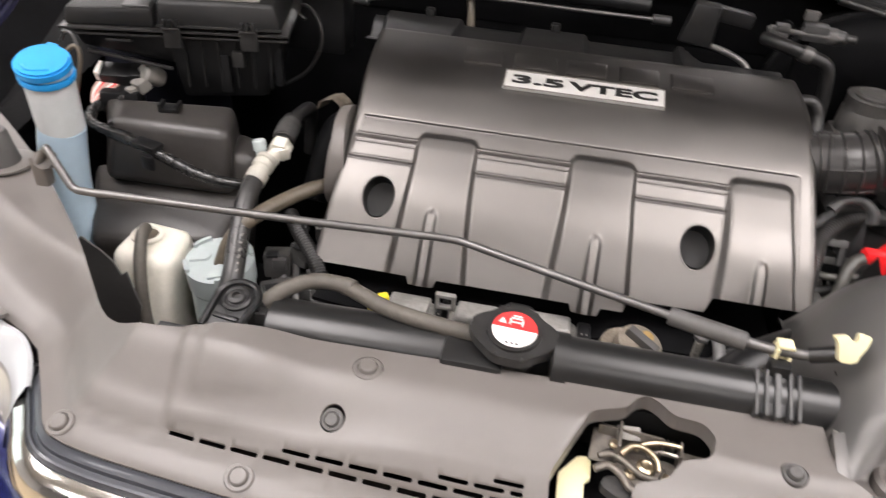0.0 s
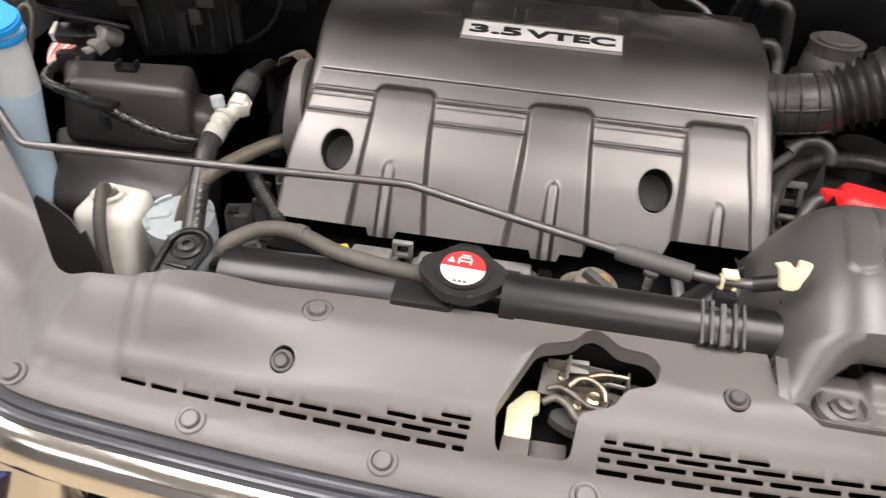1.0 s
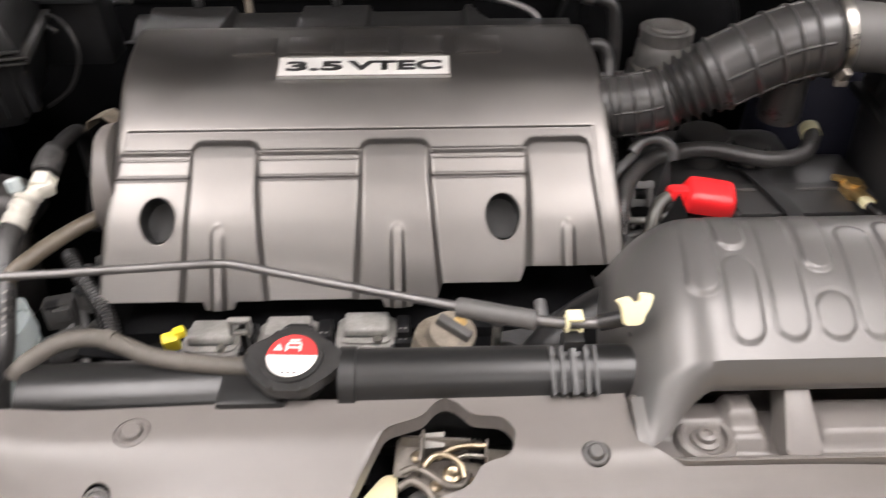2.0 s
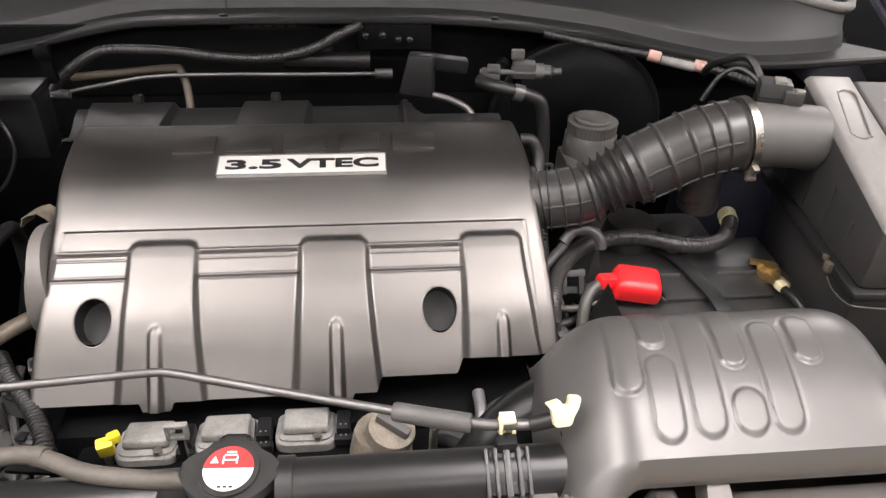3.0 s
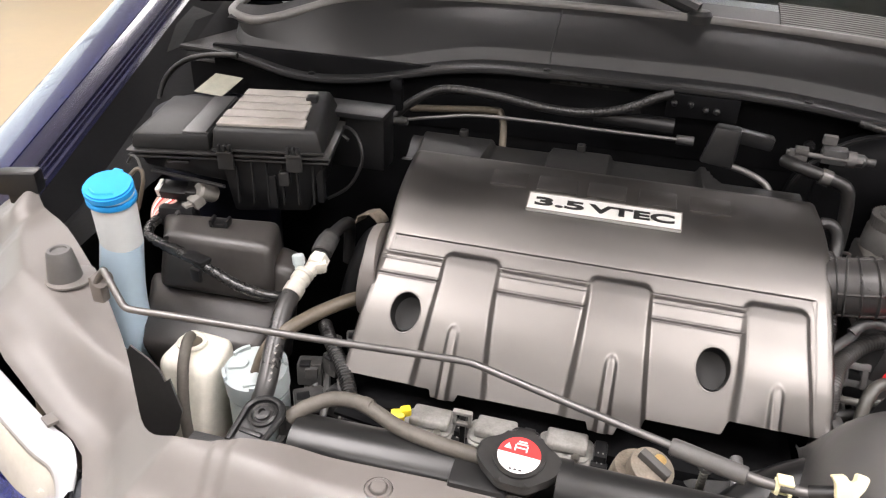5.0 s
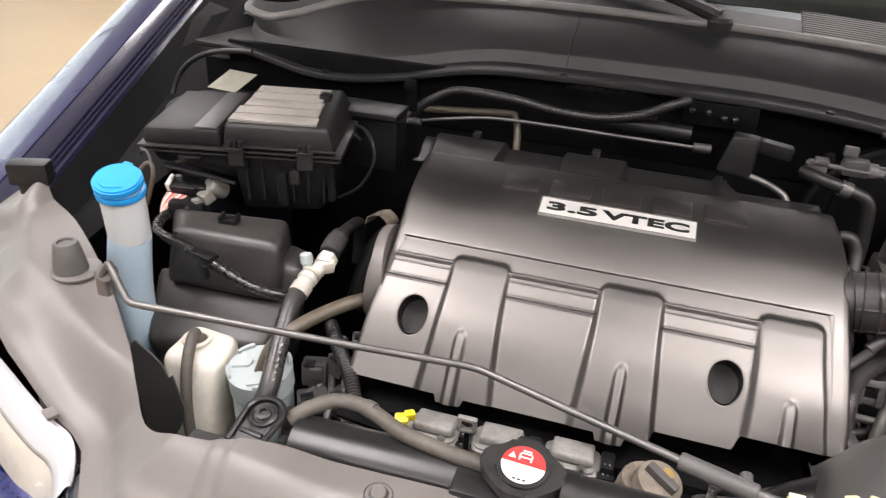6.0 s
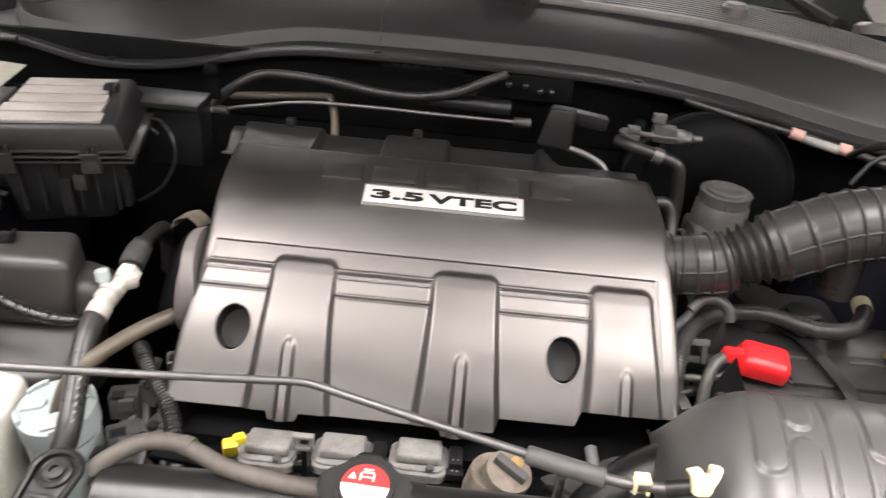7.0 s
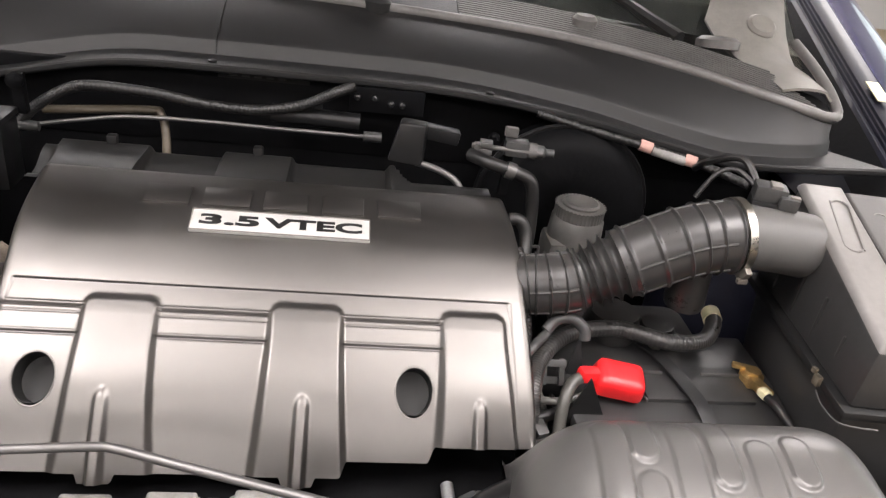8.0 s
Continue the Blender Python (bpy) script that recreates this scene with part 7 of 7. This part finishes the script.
part("strut_tower", lathe([(0.10, 0), (0.10, 0.22), (0.085, 0.25), (0.05, 0.26), (0, 0.26)], (0.72, 0.97, 0.80), 28), M_INNER, car)
part("paper_label", box((-0.558, 0.985, 1.130), (0.055, 0.060, 0.001), 0, -8, 14), M_PAPER, car, "faded white paper label")
part("wing_label", box((0.985, 1.15, 1.222), (0.022, 0.055, 0.0015), 0, -6, 17, 0), M_CREAM, car, "small yellowed label")
part("windscreen", sheet([[V(0.09 + 0.80 * u, 1.30 - 0.06 * u * u + 0.85 * t, 1.275 + 0.62 * t - 0.03 * u * u) for u in (-1, -0.6, -0.2, 0.2, 0.6, 1)] for t in (-0.05, 0, 0.25, 0.5, 0.75, 1)], 0.005), M_GLASS, car)
# dashboard and screen band are greyed: the glass's reflection is in their colour
part("dashboard", box((0.09, 1.78, 1.22), (1.66, 0.84, 0.05), 0.02), M_SEAL, car)
part("screen_band", sheet([[V(0.09 + 0.80 * u, 1.307 - 0.06 * u * u + 0.85 * t, 1.272 + 0.62 * t - 0.03 * u * u) for u in (-1, -0.6, -0.2, 0.2, 0.6, 1)] for t in (0, 0.06, 0.12)], 0.002), M_SMOKE, car, "dark band round the windscreen, greyed for the glass's reflection")
part("lower_body", skew_box([(-0.92, 1.62, 0.35), (1.10, 1.62, 0.35), (1.06, 4.75, 0.35), (-0.88, 4.75, 0.35)], [(-0.93, 1.62, 1.10), (1.11, 1.62, 1.10), (1.03, 4.70, 1.12), (-0.85, 4.70, 1.12)], 0.06, 3), M_PAINT, car)
part("greenhouse", skew_box([(-0.86, 2.16, 1.09), (1.04, 2.16, 1.09), (0.98, 4.68, 1.11), (-0.80, 4.68, 1.11)], [(-0.62, 2.20, 1.80), (0.80, 2.20, 1.80), (0.76, 4.40, 1.78), (-0.58, 4.40, 1.78)], 0.08, 3), M_PAINT, car)
part("roof_pillar", sweep([(-0.76, 1.45, 1.38), (-0.72, 1.65, 1.52), (-0.62, 2.1, 1.83)], 0.03, 10), M_PAINT, car)
part("roof_pillar", sweep([(0.94, 1.45, 1.38), (0.90, 1.65, 1.52), (0.80, 2.1, 1.83)], 0.03, 10), M_PAINT, car)

# raised bonnet, hinged at the cowl
HINGE, OPEN = V(0.085, 1.33, 1.360), 49
bon = []
for k in range(13):
    t = k / 12
    d = 1.10 * t
    bon.append([V(0.085 + (0.875 - 0.12 * t * t) * u, HINGE.y - d * math.cos(radians(OPEN)) - 0.05 * u * u * t, HINGE.z + d * math.sin(radians(OPEN)) + 0.03 * (1 - u * u) * math.cos(radians(OPEN))) for u in [i / 8 - 1 for i in range(17)]])
hood = part("bonnet", sheet(bon, 0.012), M_FLANGE, car, "raised dark blue bonnet")
part("liner", sheet([[p + V(0, -0.022, -0.014) for p in r[1:-1]] for r in bon[1:-1]], 0.006), M_LINER, hood, "black bonnet liner")

# front trim, grille and bumper

def trim_rows(offs, first=3):
    """Strips that run along the shroud's front edge: offsets are towards the car and up."""
    run = FRONT[first:]
    rows = []
    for a, b in offs:
        row = []
        for i, (x, y) in enumerate(run):
            p, q = run[max(i - 1, 0)], run[min(i + 1, len(run) - 1)]
            d = V(q[0] - p[0], q[1] - p[1], 0).normalized()
            row.append(V(x - d.y * (a + 0.006), y + d.x * (a + 0.006), 0.984 + b))
        rows.append(row)
    return rows


part("garnish", sheet(trim_rows([(0.004, -0.016), (-0.003, -0.010), (-0.0065, -0.008), (-0.0075, -0.010), (-0.012, -0.013), (-0.013, -0.0165), (-0.016, -0.0185), (-0.017, -0.016), (-0.019, -0.017), (-0.020, -0.023), (-0.016, -0.05)])), M_GARNISH, car, "blue grey trim strip with fine lines")
grille = thing("front_grille", (0.13, 0.23, 0.75), "chrome framed front grille with satin bars", "grille")
part("surround", sheet(trim_rows([(-0.018, -0.024), (-0.022, -0.021), (-0.031, -0.025), (-0.037, -0.034), (-0.041, -0.044), (-0.041, -0.050), (-0.035, -0.055), (-0.02, -0.057)], 4)), M_CHROME, grille, "bright chrome surround")
for k in range(4):
    z = 0.875 - 0.055 * k
    part("bar", sheet([[V(x, front_y(x) + a - 0.01, z + b) for x in [-0.23 + 0.018 * i for i in range(44)]] for a, b in ((0.02, -0.01), (-0.012, -0.008), (-0.018, 0.0), (-0.012, 0.008), (0.02, 0.012))]), M_CHROME, grille)
part("left_frame", sheet([[V(-0.305 + a, 0.262 + b - 0.42 * (0.945 - z), z) for a, b in ((0.0, 0.03), (0.0, 0.0), (0.02, -0.022), (0.06, -0.026), (0.07, -0.01), (0.075, 0.02))] for z in (0.945, 0.92, 0.85, 0.70)]), M_CHROME, grille)
part("backing", box((0.14, 0.31, 0.80), (0.85, 0.02, 0.28), 0.004), M_DEEP, grille)
part("emblem_post", join(box((-0.19, 0.262, 0.905), (0.05, 0.02, 0.03), 0.006, 10), box((-0.1, 0.255, 0.90), (0.03, 0.02, 0.04), 0.006, 10)), M_ZINC, grille)

lampL = thing("headlamp", (-0.48, 0.38, 0.85), "clear headlamp with a bright silver reflector", "headlamp")
edge = [V(-0.341, 0.318, 0.972), V(-0.350, 0.338, 0.982), V(-0.371, 0.358, 0.987), V(-0.403, 0.368, 0.993), V(-0.477, 0.402, 1.000), V(-0.566, 0.447, 1.012), V(-0.64, 0.522, 1.030)]
edge = smooth_path(edge, 4)


def lamp_rows(offs):
    return [[p + V(-0.52 * o, -0.85 * o, dz) for p in edge] for o, dz in offs]


part("upper_lens", sheet(lamp_rows(((0.0, -0.004), (0.0, 0.0), (0.004, 0.001), (0.012, -0.006), (0.019, -0.014), (0.023, -0.020)))), M_LENS, lampL, "clear bright upper lens")
part("lens_line", sheet(lamp_rows(((0.023, -0.020), (0.0245, -0.0215), (0.0245, -0.0235), (0.025, -0.025)))), M_PLUG, lampL)
part("lower_lens", sheet(lamp_rows(((0.025, -0.025), (0.032, -0.038), (0.038, -0.054), (0.042, -0.070)))), M_HAZE, lampL, "hazed lower lens edge")
part("bumper_corner", sheet(lamp_rows(((0.0425, -0.072), (0.050, -0.082), (0.065, -0.12), (0.085, -0.20), (0.085, -0.40), (0.06, -0.60)))), M_PAINT, car, "dark blue bumper corner")
part("side_seal", sweep([V(-0.346, 0.336, 0.978), V(-0.352, 0.322, 0.955), V(-0.352, 0.305, 0.93), V(-0.35, 0.29, 0.88)], 0.003, 10), M_BLACK, lampL)
pieces("lamp_tab", [box(p, (0.016, 0.011, 0.004), 0.001, -28) for p in ((-0.398, 0.366, 0.999), (-0.530, 0.428, 1.011))], M_SHROUD, lampL)
part("bumper_shoulder", sheet([[V(x - 0.62 * o, y - 0.78 * o, z) for x, y in ((-0.50, 0.385), (-0.43, 0.340), (-0.376, 0.309), (-0.341, 0.290), (-0.315, 0.268), (-0.290, 0.242), (-0.276, 0.228))] for o, z in ((-0.01, 0.915), (0.0, 0.926), (0.012, 0.922), (0.04, 0.90), (0.07, 0.84), (0.08, 0.70))]), M_PAINT, car, "dark blue bumper shoulder")
bump = []
for z, o in ((0.93, 0.068), (0.89, 0.085), (0.82, 0.10), (0.70, 0.14), (0.55, 0.15), (0.35, 0.12), (0.25, 0.05)):
    bump.append([V(x, front_y(x) * 0.9 - o + 0.05 + 0.28 * max(0, abs(x - 0.09) - 0.45), z - 0.10 * step(-0.38, -0.31, x) * (1 - step(0.40, 0.48, x)) * (z > 0.6)) for x in [-0.80 + 0.02 * i for i in range(90)]])
part("bumper", sheet(bump), M_PAINT, car, "dark blue bumper")
for wx in (-0.70, 0.87):
    for wy in (0.95, 3.6):
        w = part("tyre", lathe([(0.20, -0.10), (0.30, -0.11), (0.34, -0.08), (0.345, 0.0), (0.34, 0.08), (0.30, 0.11), (0.20, 0.10)], (wx, wy, 0.345), 40, 0, 90, 0), M_RUBBER, car)
        part("rim", lathe([(0, -0.05), (0.19, -0.05), (0.21, -0.09), (0.21, 0.09), (0.19, 0.05), (0, 0.05)], (wx, wy, 0.345), 32, 0, 90, 0), M_ALU, w)
